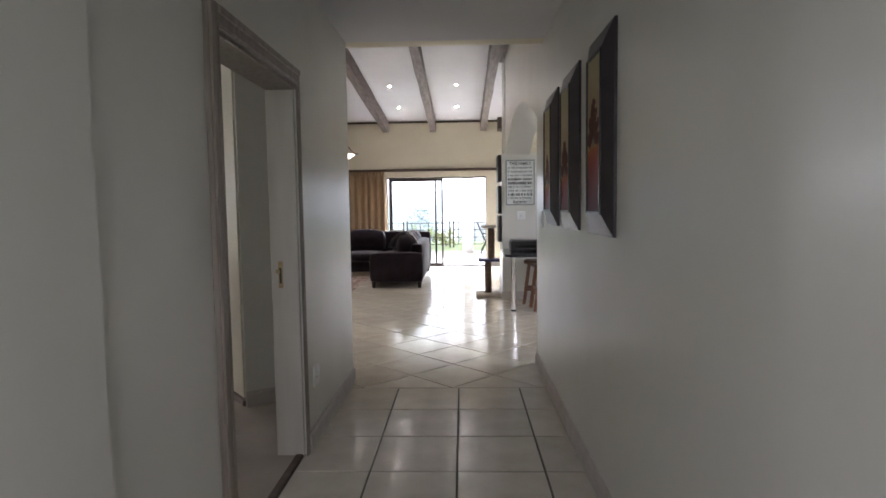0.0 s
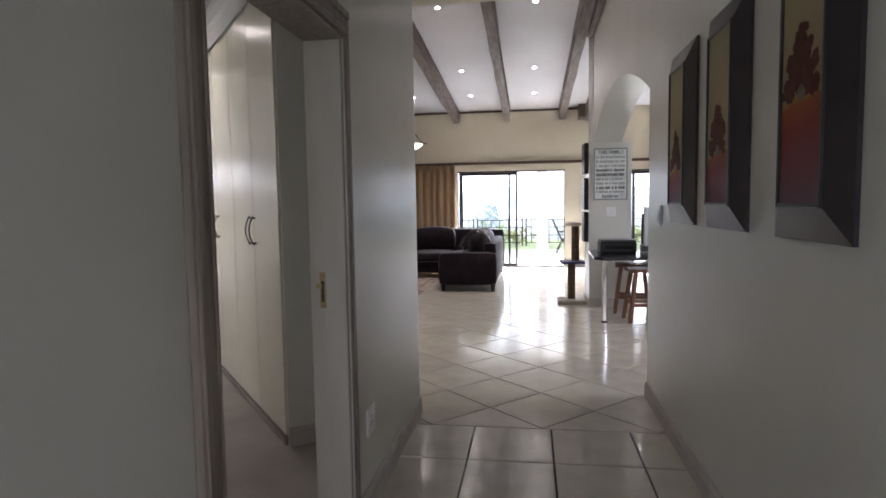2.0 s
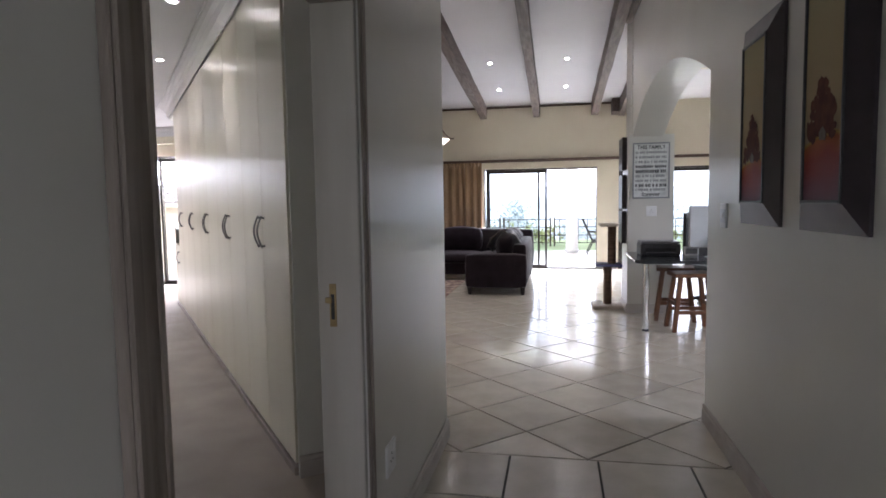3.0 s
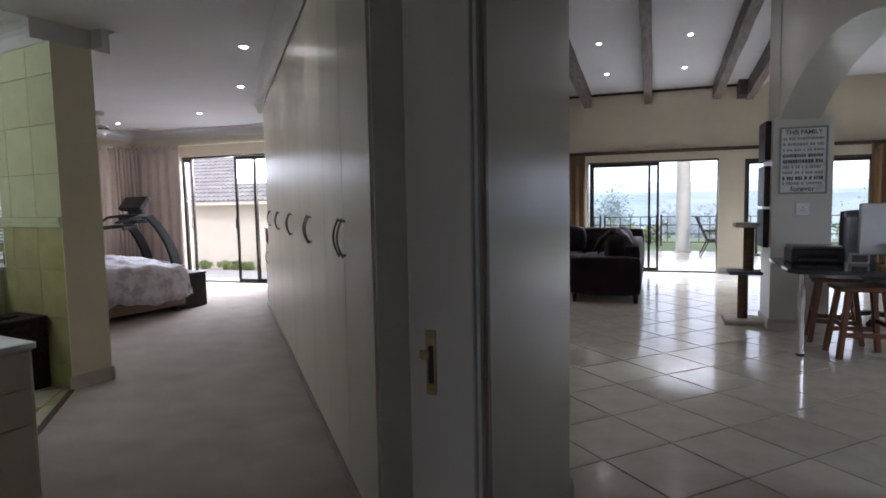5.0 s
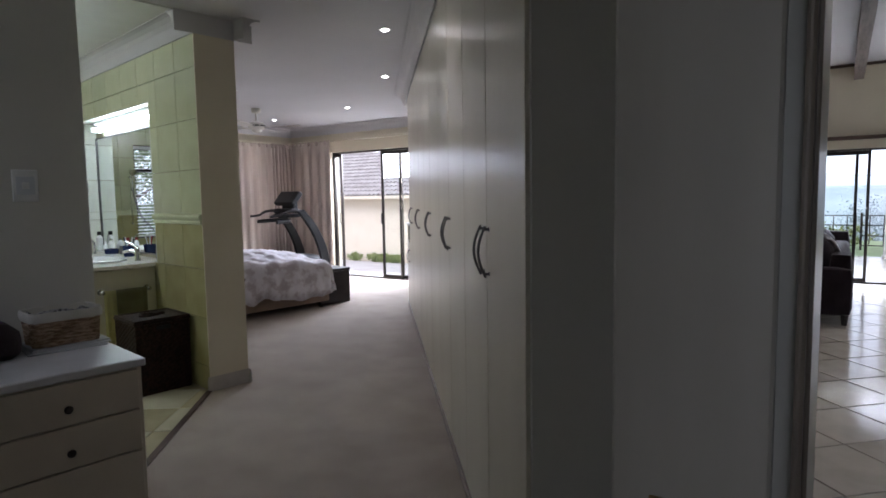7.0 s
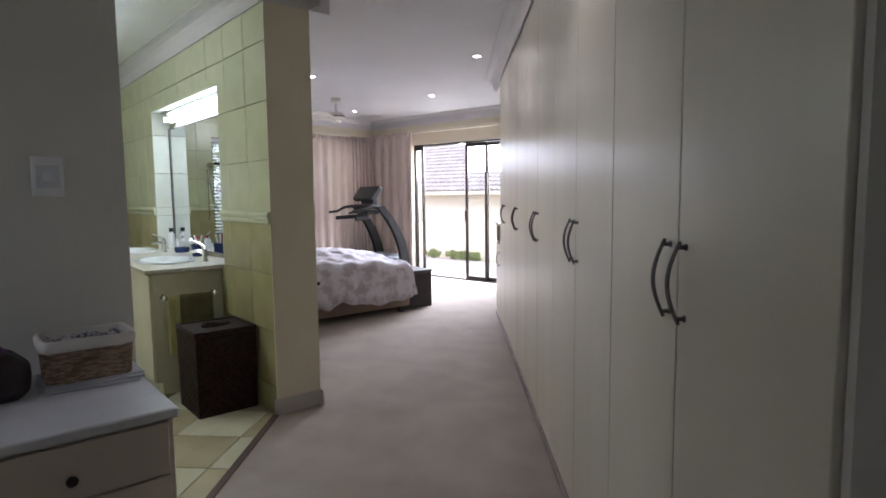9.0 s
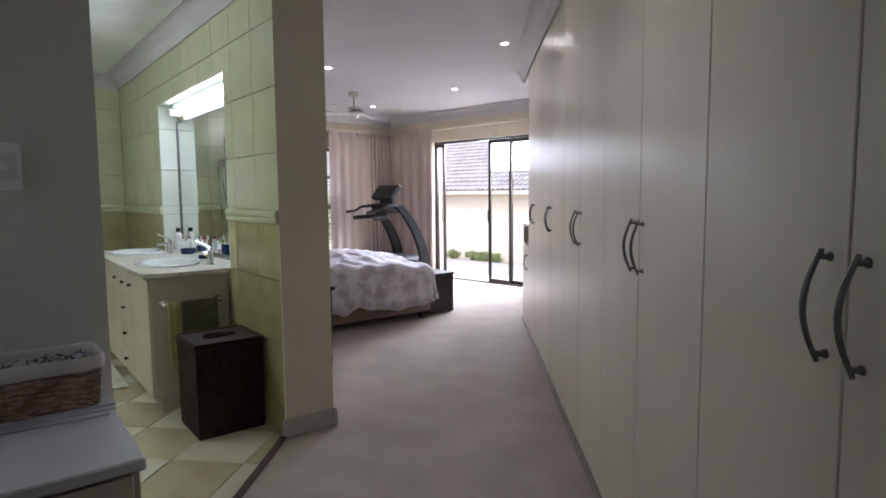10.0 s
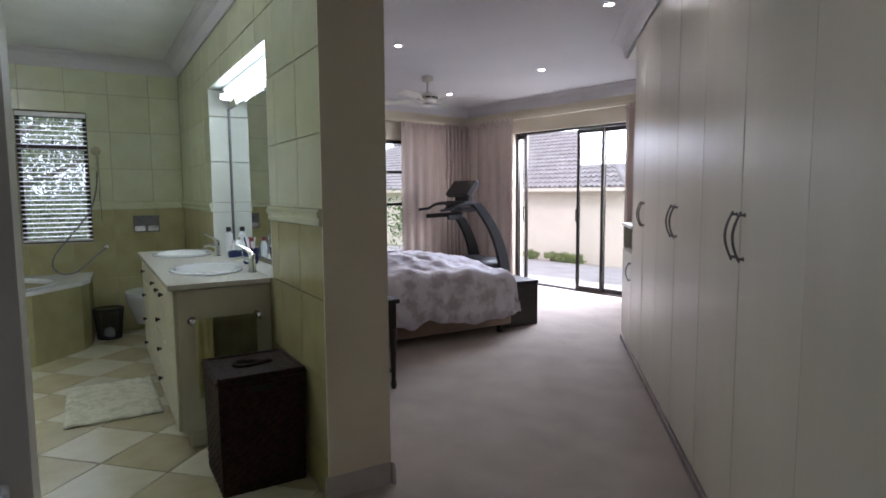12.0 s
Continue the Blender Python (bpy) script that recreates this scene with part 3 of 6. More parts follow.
def cushion(bm, x0, x1, y0, y1, z0, z1, puff=0.03, n=6):
    """A soft block with bulging faces."""
    lo, hi, cache = (x0, y0, z0), (x1, y1, z1), {}

    def vert(key):
        if key not in cache:
            cache[key] = bm.verts.new([lo[k] + (hi[k] - lo[k]) * key[k] / n for k in range(3)])
        return cache[key]

    for ax in range(3):
        o1, o2 = [k for k in range(3) if k != ax]
        for side in (0, n):
            for i in range(n):
                for j in range(n):
                    quad = []
                    for di, dj in ((0, 0), (1, 0), (1, 1), (0, 1)):
                        key = [0, 0, 0]
                        key[ax], key[o1], key[o2] = side, i + di, j + dj
                        quad.append(vert(tuple(key)))
                    bm.faces.new(quad)
    allv = list(cache.values())
    c, hs = Vector(((x0 + x1) / 2, (y0 + y1) / 2, (z0 + z1) / 2)), Vector(((x1 - x0) / 2, (y1 - y0) / 2, (z1 - z0) / 2))
    rad = min(hs) * 0.55
    for v in allv:
        d = v.co - c
        q = Vector([max(-h + rad, min(h - rad, a)) for a, h in zip(d, hs)])
        o = d - q
        if o.length > 1e-6:
            o = o.normalized() * rad
        u = [a / h for a, h in zip(d, hs)]
        bul = Vector((puff * (1 - u[1] ** 2) * (1 - u[2] ** 2) * (1 if u[0] > 0.99 else -1 if u[0] < -0.99 else 0),
                      puff * (1 - u[0] ** 2) * (1 - u[2] ** 2) * (1 if u[1] > 0.99 else -1 if u[1] < -0.99 else 0),
                      puff * (1 - u[0] ** 2) * (1 - u[1] ** 2) * (1 if u[2] > 0.99 else -1 if u[2] < -0.99 else 0)))
        v.co = c + q + o + bul


def sofa():
    s = thing("corner_sofa", pose(-0.24, 10.05, 0), "dark aubergine fabric corner sofa with a throw over its back", "sofa")
    bm = bmesh.new()
    cushion(bm, -0.9, 0.0, 0.0, 0.2, 0.1, 0.6, 0.005)
    part("armrest", bm, SOFA, s, smooth=True)
    bm = bmesh.new()
    cushion(bm, -0.22, 0.0, 0.2, 2.5, 0.1, 0.74, 0.01)
    part("backrest", bm, SOFA, s, smooth=True)
    bm = bmesh.new()
    cushion(bm, -3.3, -0.0, 2.5, 2.72, 0.1, 0.86, 0.01)
    part("backrest", bm, SOFA, s, smooth=True)
    bm = bmesh.new()
    box(bm, -0.9, -0.22, 0.2, 2.5, 0.1, 0.3, bevel=0.02, seg=2)
    box(bm, -3.3, -0.9, 1.65, 2.5, 0.1, 0.3, bevel=0.02, seg=2)
    part("seat_frame", bm, SOFA, s, smooth=True)
    for a in (0.21, 0.93, 1.65):
        bm = bmesh.new()
        cushion(bm, -0.94, -0.24, a, a + 0.7, 0.3, 0.47, 0.02)
        part("seat_cushion", bm, SOFA, s, smooth=True)
    for a in (-3.28, -2.5, -1.72):
        bm = bmesh.new()
        cushion(bm, a, a + 0.76, 1.62, 2.48, 0.3, 0.47, 0.02)
        part("seat_cushion", bm, SOFA, s, smooth=True)
        bm = bmesh.new()
        cushion(bm, a, a + 0.76, 2.28, 2.5, 0.47, 0.88, 0.04)
        part("back_cushion", bm, SOFA, s, smooth=True)
    for a in (0.3, 1.0, 1.75):
        bm = bmesh.new()
        cushion(bm, -0.45, -0.2, a, a + 0.68, 0.45, 0.86, 0.05)
        part("back_cushion", bm, SOFA, s, smooth=True)
    for x, y in ((-0.84, 0.06), (-0.06, 0.06), (-0.06, 2.6), (-3.2, 2.6), (-3.2, 1.75), (-0.84, 1.6)):
        bm = bmesh.new()
        cyl(bm, (x, y, 0), (x, y, 0.11), 0.025, 0.035, 4)
        part("leg", bm, DARKW, s)
    return s


sofa()
THROW = mat("throw_knit", (0.13, 0.1, 0.09), 0.95, col2=(0.05, 0.04, 0.04), scale=14, bump=0.6, bscale=90, sheen=0.4)
bm = bmesh.new()
grid = []
for i in range(25):
    row = []
    for j in range(15):
        s, u = i / 24, j / 14
        a = (s - 0.5) * 2
        prof = abs(a)
        x = -0.36 + a * 0.27
        z = 0.91 - 0.42 * max(0, prof - 0.35) ** 1.3 * (0.8 if a > 0 else 1.0) + 0.018 * math.sin(9 * u + 5 * s) + 0.025 * math.sin(17 * s + 4 * u)
        row.append(bm.verts.new((x + 0.015 * math.sin(11 * u), 0.42 + 0.85 * u + 0.02 * math.sin(8 * s), z - 0.12 * u * u)))
    grid.append(row)
for i in range(24):
    for j in range(14):
        bm.faces.new((grid[i][j], grid[i + 1][j], grid[i + 1][j + 1], grid[i][j + 1]))
th = part("throw_blanket", bm, THROW, None, "crumpled grey-brown throw over the sofa back", True)
th.matrix_world = pose(-0.24, 10.05, 0)
th.modifiers.new("thick", "SOLIDIFY").thickness = 0.02
tagged(th, category="blanket")
RUG = mat("rug_pile", (0.32, 0.24, 0.19), 0.95, col2=(0.12, 0.07, 0.06), scale=9, fac=(0.45, 0.55), bump=0.5, bscale=200)
bm = bmesh.new()
box(bm, -3.4, -1.38, 9.5, 11.6, 0.0, 0.014, bevel=0.005)
tagged(part("rug", bm, RUG, None, "patterned brown and cream rug before the sofa"), category="rug")
# ---- bedroom ----
def bow_handle(name, parent, x, z0, z1, y=0.0, out=0.04):
    bm = bmesh.new()
    n = 10
    pts = [(x, y + out * (0.35 + 0.65 * math.sin(math.pi * i / n)), z0 + (z1 - z0) * i / n) for i in range(n + 1)]
    tube(bm, pts, [0.0042 + 0.001 * math.sin(math.pi * i / n) for i in range(n + 1)], 8)
    for z in (z0 + 0.012, z1 - 0.012):
        cyl(bm, (x, y - 0.002, z), (x, y + out * 0.5, z), 0.005, n=8)
        cyl(bm, (x, y - 0.001, z), (x, y + 0.003, z), 0.008, n=10)
    return part(name, bm, PEWTER, parent, "dark pewter bow handle", True)


def cupboard(x0, x1, seam, g0, g1):
    """Two doors either side of the seam; g0 and g1 are the gaps to the neighbours."""
    c = thing("cupboard", RUN @ pose(x0, 0, 0), "tall cream-white lacquered fitted cupboard with two doors and bow handles", "cupboard", "fitted cupboard run")
    w = x1 - x0
    bm = bmesh.new()
    box(bm, 0.0, w, -0.6, -0.021, 0.06, 2.55)
    part("body", bm, DOORW, c)
    for a, b, hx in ((g0, seam - x0 - 0.0028, seam - x0 - 0.045), (seam - x0 + 0.0028, w - g1, seam - x0 + 0.045)):
        bm = bmesh.new()
        box(bm, a, b, -0.019, 0.0, 0.065, 2.556, bevel=0.002)
        d = part("door", bm, DOORW, c)
        bow_handle("handle", d, hx, 1.115, 1.295)
    boxpart("plinth", (0, w, -0.03, 0.008, 0.004, 0.045), PLINTH, c, 0.003)
    return c


for x0, x1, s, g0, g1 in ((0.02, 1.12, 0.572, 0.002, 0.003), (1.12, 2.225, 1.675, 0.003, 0.0003), (2.225, 3.335, 2.78, 0.0003, 0.002), (3.335, 4.44, 3.89, 0.002, 0.0003), (4.44, 5.53, 4.99, 0.0003, 0.002)):
    cupboard(x0, x1, s, g0, g1)
c = thing("low_cupboard", RUN @ pose(5.53, 0, 0), "low cream cupboard with an open shelf under its top", "cupboard")
boxpart("body", (0, 0.6, -0.6, -0.021, 0.06, 0.86), DOORW, c, 0.002)
for d in ((0, 0.018, -0.6, -0.004, 0.86, 1.06), (0.582, 0.6, -0.6, -0.004, 0.86, 1.06), (0.018, 0.582, -0.6, -0.58, 0.86, 1.06)):
    boxpart("shelf_side", d, DOORW, c, 0.001)
boxpart("top", (-0.001, 0.62, -0.6, 0.012, 1.06, 1.085), WHITE, c, 0.003)
bm = bmesh.new()
box(bm, 0.003, 0.597, -0.019, 0.0, 0.065, 0.855, bevel=0.0025)
d = part("door", bm, DOORW, c)
bow_handle("handle", d, 0.06, 0.62, 0.78)
boxpart("plinth", (0, 0.6, -0.03, 0.008, 0.004, 0.045), PLINTH, c, 0.003)
bm = bmesh.new()
box(bm, 0.02, 6.2, -0.6, -0.012, 2.558, 2.709)
structure("cupboard_bulkhead", bm, WALL, "painted bulkhead over the cupboards", "bulkhead", RUN)
boxpart("dark_radio", (5.62, 6.0, -0.35, -0.05, 0.862, 0.99), BLACK, None, 0.01)
rd = bpy.data.objects["dark_radio"]
rd.name = "media_box"
rd.matrix_world = RUN
tagged(rd, "small black media box on the open shelf", "media box")

DUVET = mat("floral_duvet", (0.58, 0.56, 0.6), 0.85, col2=(0.39, 0.345, 0.37), scale=9, detail=6, fac=(0.46, 0.6), bump=0.2, bscale=60, sheen=0.2)


def bed():
    b = thing("bed", pose(-6.12, 5.98, 0, 0, 0, -9), "double bed with a rumpled grey floral duvet", "bed")
    boxpart("base", (-1.8, -0.12, 0.05, 2.3, 0.08, 0.3), mat("bed_base_cloth", (0.3, 0.22, 0.17), 0.9, scale=8, bump=0.3, bscale=200), b, 0.02, seg=2)
    bm = bmesh.new()
    cushion(bm, -1.84, -0.08, 0.03, 2.36, 0.3, 0.54, 0.01)
    part("mattress", bm, WHITE, b, smooth=True)
    bm = bmesh.new()
    nx, ny = 56, 72
    g = []
    for i in range(nx + 1):
        row = []
        for j in range(ny + 1):
            u, v = i / nx * 2 - 1, j / ny
            x = -0.96 + u * 1.05
            y = 0.45 + v * 2.0
            ex = max(0, abs(u) - 0.8) / 0.2
            ey = max(0, v - 0.9) / 0.1
            p = Vector((x * 2.2, y * 2.2, 0.3))
            z = 0.63 + 0.09 * math.sin(math.pi * min(1, v * 1.02)) * (1 - u * u) + 0.06 * noise.noise(p) + 0.045 * noise.noise(p * 2.3) + 0.014 * noise.noise(p * 6) - 0.012 * abs(noise.noise(Vector((p.x * 7, p.y * 2.5, 2))))
            drop = max(ex, ey)
            z -= 0.42 * drop ** 1.4 + 0.02 * drop * noise.noise(p * 4)
            if ex > 0:
                x -= math.copysign(0.12 * ex * ex, u) - 0.03 * ex * noise.noise(p * 5)
            if ey > 0:
                y -= 0.16 * ey * ey - 0.03 * ey * noise.noise(p * 5)
            row.append(bm.verts.new((x, y, z)))
        g.append(row)
    for i in range(nx):
        for j in range(ny):
            bm.faces.new((g[i][j], g[i + 1][j], g[i + 1][j + 1], g[i][j + 1]))
    ob = part("duvet", bm, DUVET, b, "rumpled white duvet printed with grey-mauve leaves", True)
    ob.data.set_sharp_from_angle(angle=radians(180))
    ob.modifiers.new("thick", "SOLIDIFY").thickness = 0.03
    for x in (-1.75, -0.18):
        for y in (0.12, 2.2):
            bm = bmesh.new()
            cyl(bm, (x, y, 0.004), (x, y, 0.09), 0.03, n=12)
            part("leg", bm, DARKW, b)
    boxpart("headboard", (-1.95, -0.02, -0.04, 0.03, 0.1, 1.1), DARKW, b, 0.01, seg=2)
    return b


bed()
o = thing("blanket_box", pose(-6.02, 8.29, 0, 0, 0, -11), "black-brown wooden blanket box at the foot of the bed", "chest")
boxpart("body", (-1.5, 0, 0, 0.44, 0.005, 0.43), DARKW, o, 0.006, seg=2)
boxpart("lid", (-1.51, 0.008, -0.008, 0.448, 0.432, 0.468), DARKW, o, 0.008, seg=2)
n = thing("nightstand", pose(-5.225, 6.43, 0, 0, 0, -9), "dark wooden bedside table with turned legs", "nightstand")
boxpart("top", (-0.5, 0.02, -0.42, 0.02, 0.61, 0.64), DARKW, n, 0.008, seg=2)
boxpart("body", (-0.48, 0.0, -0.4, 0.0, 0.42, 0.61), DARKW, n, 0.004)
for x in (-0.46, -0.02):
    for y in (-0.38, -0.02):
        bm = bmesh.new()
        lathe(bm, [(0.016, 0.004), (0.022, 0.03), (0.015, 0.07), (0.02, 0.2), (0.025, 0.36), (0.025, 0.42)], 12, x, y)
        part("leg", bm, DARKW, n, smooth=True)
boxpart("shelf", (-0.46, -0.02, -0.38, -0.02, 0.12, 0.14), DARKW, n, 0.003)

LB = "recessed halogen downlight, switched on, in the bedroom ceiling"
for x, y in ((-3.388, 6.45), (-4.512, 7.829), (-6.319, 9.193), (-8.163, 9.438), (-6.426, 7.341), (-2.3, 5.1)):
    downlight(pose(x, y, 2.708), LB, "bedroom downlights", 0.034, 8)


FANW = mat("fan_enamel", (0.6, 0.57, 0.52), 0.4, col2=(0.55, 0.52, 0.47), scale=6)


def ceiling_fan():
    f = thing("ceiling_fan", pose(-7.4, 8.45, 2.71), "white ceiling fan at rest above the bed", "ceiling fan")
    bm = bmesh.new()
    lathe(bm, [(0.065, 0.0), (0.065, -0.045), (0.05, -0.065), (0.012, -0.07)], 20)
    part("canopy", bm, FANW, f, smooth=True)
    bm = bmesh.new()
    cyl(bm, (0, 0, -0.06), (0, 0, -0.2), 0.012, n=12)
    part("rod", bm, FANW, f, smooth=True)
    bm = bmesh.new()
    lathe(bm, [(0.02, -0.18), (0.09, -0.2), (0.12, -0.225), (0.12, -0.27), (0.1, -0.29), (0.07, -0.3), (0.06, -0.33), (0.02, -0.345)], 28)
    part("motor", bm, FANW, f, smooth=True)
    for k in range(10):
        boxpart("vent_slot", (0.113, 0.1215, -0.028, 0.028, -0.255, -0.24), BLACK, f, 0.0, m=pose(0, 0, 0, 0, 0, 36 * k))
    for k in range(4):
        m = pose(0, 0, -0.27, 0, 0, 25 + 90 * k)
        bm = bmesh.new()
        box(bm, 0.1, 0.2, -0.015, 0.015, -0.006, 0.004, bevel=0.002)
        pts = [(0.18, -0.045), (0.3, -0.06), (0.62, -0.068), (0.65, -0.04), (0.65, 0.04), (0.62, 0.068), (0.3, 0.06), (0.18, 0.045)]
        slab(bm, pts, 0.004, 0.011)
        bmesh.ops.transform(bm, matrix=m @ pose(0, 0, 0, 11, 0, 0), verts=bm.verts)
        part("blade", bm, FANW, f)
    return f


ceiling_fan()
# curtains and rails at the corner
curtain(pose(-9.02, 9.25, 0, 0, 0, 90), 0.85, 0.02, 2.4, 5, CURTP, "blush-beige curtain drawn at the bedroom window", 11, 0.022)
curtain(pose(-9.02, 10.05, 0, 0, 0, 90), 0.5, 0.02, 2.4, 6, CURTP, "gathered blush-beige curtain in the bedroom corner", 12, 0.07)
curtain(pose(-9.0, 10.53, 0), 1.0, 0.02, 2.42, 5, CURTP, "blush-beige curtain beside the bedroom sliding door", 13, 0.03)
curtain(pose(-6.12, 10.53, 0), 0.28, 0.02, 2.42, 3, CURTP, "narrow blush-beige curtain beside the cupboards", 14, 0.04)
curtain(pose(-9.02, 7.9, 0, 0, 0, 90), 0.5, 0.02, 2.4, 4, CURTP, "blush-beige curtain behind the bed", 15, 0.04)
for m, w in ((pose(-9.08, 10.56, 2.425), 3.4), (pose(-9.04, 7.8, 2.41, 0, 0, 90), 2.8)):
    bm = bmesh.new()
    box(bm, 0, w, -0.03, 0.06, 0, 0.035, bevel=0.006, seg=2)
    ob = part("curtain_track", bm, CREAM, None, "cream curtain track with a flat pelmet", True)
    ob.matrix_world = m
    tagged(ob, category="curtain rail")
w1 = thing("window_1", pose(-9.21, 8.3, 0, 0, 0, 90), "bronze-framed bedroom window with bars", "window")
tagged(w1, kind="structure")
for dims in ((0, 0.045, -0.03, 0.03, 0.45, 2.15), (1.155, 1.2, -0.03, 0.03, 0.45, 2.15), (0.045, 1.155, -0.03, 0.03, 0.45, 0.5), (0.045, 1.155, -0.03, 0.03, 2.1, 2.15), (0.045, 1.155, -0.03, 0.03, 1.66, 1.7), (0.045, 1.155, -0.03, 0.03, 1.18, 1.22), (0.58, 0.62, -0.03, 0.03, 0.5, 2.1)):
    boxpart("window_frame", dims, BRONZE, w1, 0.003)
g = boxpart("pane", (0.046, 1.154, -0.003, 0.003, 0.5, 2.1), GLASS, w1, 0)
g.visible_shadow = False
# ---- pictures, sign, switches ----
def painting_material(crest):
    """A dusky sky over a red hill whose crest lies at that share of the height."""
    m = bpy.data.materials.new("painted_landscape")
    m.use_nodes = True
    n, l = m.node_tree.nodes, m.node_tree.links
    b = n["Principled BSDF"]
    b.inputs["Roughness"].default_value = 0.6
    b.inputs["Specular IOR Level"].default_value = 0.12
    tc, sep, no, add, ra = n.new("ShaderNodeTexCoord"), n.new("ShaderNodeSeparateXYZ"), n.new("ShaderNodeTexNoise"), n.new("ShaderNodeMath"), n.new("ShaderNodeValToRGB")
    l.new(tc.outputs["Generated"], sep.inputs[0])
    no.inputs["Scale"].default_value = 4
    l.new(tc.outputs["Object"], no.inputs["Vector"])
    add.operation = "MULTIPLY_ADD"
    add.inputs[1].default_value, add.inputs[2].default_value = 0.16, -0.08
    l.new(no.outputs[0], add.inputs[0])
    s = n.new("ShaderNodeMath")
    l.new(sep.outputs["Z"], s.inputs[0])
    l.new(add.outputs[0], s.inputs[1])
    l.new(s.outputs[0], ra.inputs[0])
    e = ra.color_ramp.elements
    e[0].position, e[0].color = 0.0, (0.17, 0.1, 0.125, 1)
    e[1].position, e[1].color = 1.0, (0.4, 0.35, 0.2, 1)
    for p, c in ((0.35, (0.2, 0.065, 0.075, 1)), (0.7, (0.27, 0.05, 0.035, 1)), (0.93, (0.36, 0.1, 0.03, 1)), (0.985, (0.42, 0.25, 0.06, 1)), (1.02, (0.36, 0.26, 0.15, 1)), (1.35, (0.42, 0.31, 0.17, 1))):
        k = e.new(min(0.99, p * crest))
        k.color = c
    l.new(ra.outputs[0], b.inputs["Base Color"])
    return m


FRAMEG = mat("dark_picture_frame", (0.05, 0.04, 0.046), 0.35, col2=(0.036, 0.028, 0.033), scale=9, stretch=(1, 1, 1), spec=0.35)
TREEP = mat("painted_tree", (0.1, 0.036, 0.03), 0.7, col2=(0.17, 0.07, 0.045), scale=22, spec=0.1)
HOUSEP = mat("painted_wall", (0.26, 0.2, 0.15), 0.7, col2=(0.16, 0.12, 0.1), scale=30, spec=0.1)


def picture(y0, y1, z0, z1, tree_at, crest):
    """A tall picture in a dark frame whose sides slope back to the wall."""
    w, h, r, d = y1 - y0, z1 - z0, 0.095, 0.044
    p = thing("framed_picture", pose(1.069, y0, z0), "tall landscape painting of a red hill in a wide dark frame", "picture", "corridor pictures")
    o = [(0, 0), (w, 0), (w, h), (0, h)]
    i = [(r, r), (w - r, r), (w - r, h - r), (r, h - r)]
    for k in range(4):
        j = (k + 1) % 4
        bm = bmesh.new()
        lo = [bm.verts.new((0, *o[k])), bm.verts.new((0, *o[j]))]
        ed = [bm.verts.new((-0.012, *o[k])), bm.verts.new((-0.012, *o[j]))]
        up = [bm.verts.new((-d, *i[k])), bm.verts.new((-d, *i[j]))]
        bk = [bm.verts.new((0, *i[k])), bm.verts.new((0, *i[j]))]
        loop = [lo, ed, up, bk]
        for a, b in zip(loop, loop[1:] + loop[:1]):
            bm.faces.new((a[0], a[1], b[1], b[0]))
        for e in (0, 1):
            bm.faces.new([q[e] for q in loop])
        bmesh.ops.recalc_face_normals(bm, faces=bm.faces)
        part("frame_side", bm, FRAMEG, p)
    bm = bmesh.new()
    for a, b, c, e in ((r, r + 0.012, r, h - r), (w - r - 0.012, w - r, r, h - r), (r + 0.012, w - r - 0.012, r, r + 0.012), (r + 0.012, w - r - 0.012, h - r - 0.012, h - r)):
        box(bm, -d - 0.006, -d + 0.02, a, b, c, e, bevel=0.002)
    part("inner_rim", bm, BLACK, p)
    cv = boxpart("canvas", (-d + 0.002, -d + 0.012, r + 0.012, w - r - 0.012, r + 0.012, h - r - 0.012), painting_material(crest), p, 0)
    rnd = random.Random(int(y0 * 100))
    bm = bmesh.new()
    cy, cz = w * tree_at, r + 0.012 + (h - 2 * r - 0.024) * crest
    lobes = ((0.0, 0.045, 0.055), (0.035, 0.085, 0.05), (-0.035, 0.08, 0.048), (0.0, 0.125, 0.05), (0.005, 0.165, 0.034), (0.08, 0.022, 0.038), (-0.075, 0.02, 0.03))
    for s in range(210):
        ly, lz, lr = lobes[s % len(lobes)]
        a0, d0 = rnd.uniform(0, 6.28), lr * math.sqrt(rnd.uniform(0, 0.7))
        yy, zz, rad = cy + ly + 1.2 * d0 * math.cos(a0), cz + lz + d0 * math.sin(a0), lr * rnd.uniform(0.28, 0.45)
        pts = [(yy + rad * rnd.uniform(0.7, 1.1) * math.cos(a), zz + rad * rnd.uniform(0.7, 1.1) * math.sin(a)) for a in [2 * math.pi * q / 9 for q in range(9)]]
        bm.faces.new([bm.verts.new((-d + 0.0015 - 0.000016 * s, *q)) for q in pts])
    part("painted_tree", bm, TREEP, cv)
    bm = bmesh.new()
    bm.faces.new([bm.verts.new((-d - 0.0024, cy + a, cz + b)) for a, b in ((-0.03, -0.012), (0.016, -0.008), (0.018, 0.016), (-0.008, 0.034), (-0.032, 0.014))])
    part("painted_cottage", bm, HOUSEP, cv)
    return p


picture(4.07, 4.57, 1.232, 2.125, 0.5, 0.26)
picture(3.38, 3.87, 1.232, 2.125, 0.5, 0.3)
picture(2.65, 3.12, 1.232, 2.125, 0.5, 0.44)


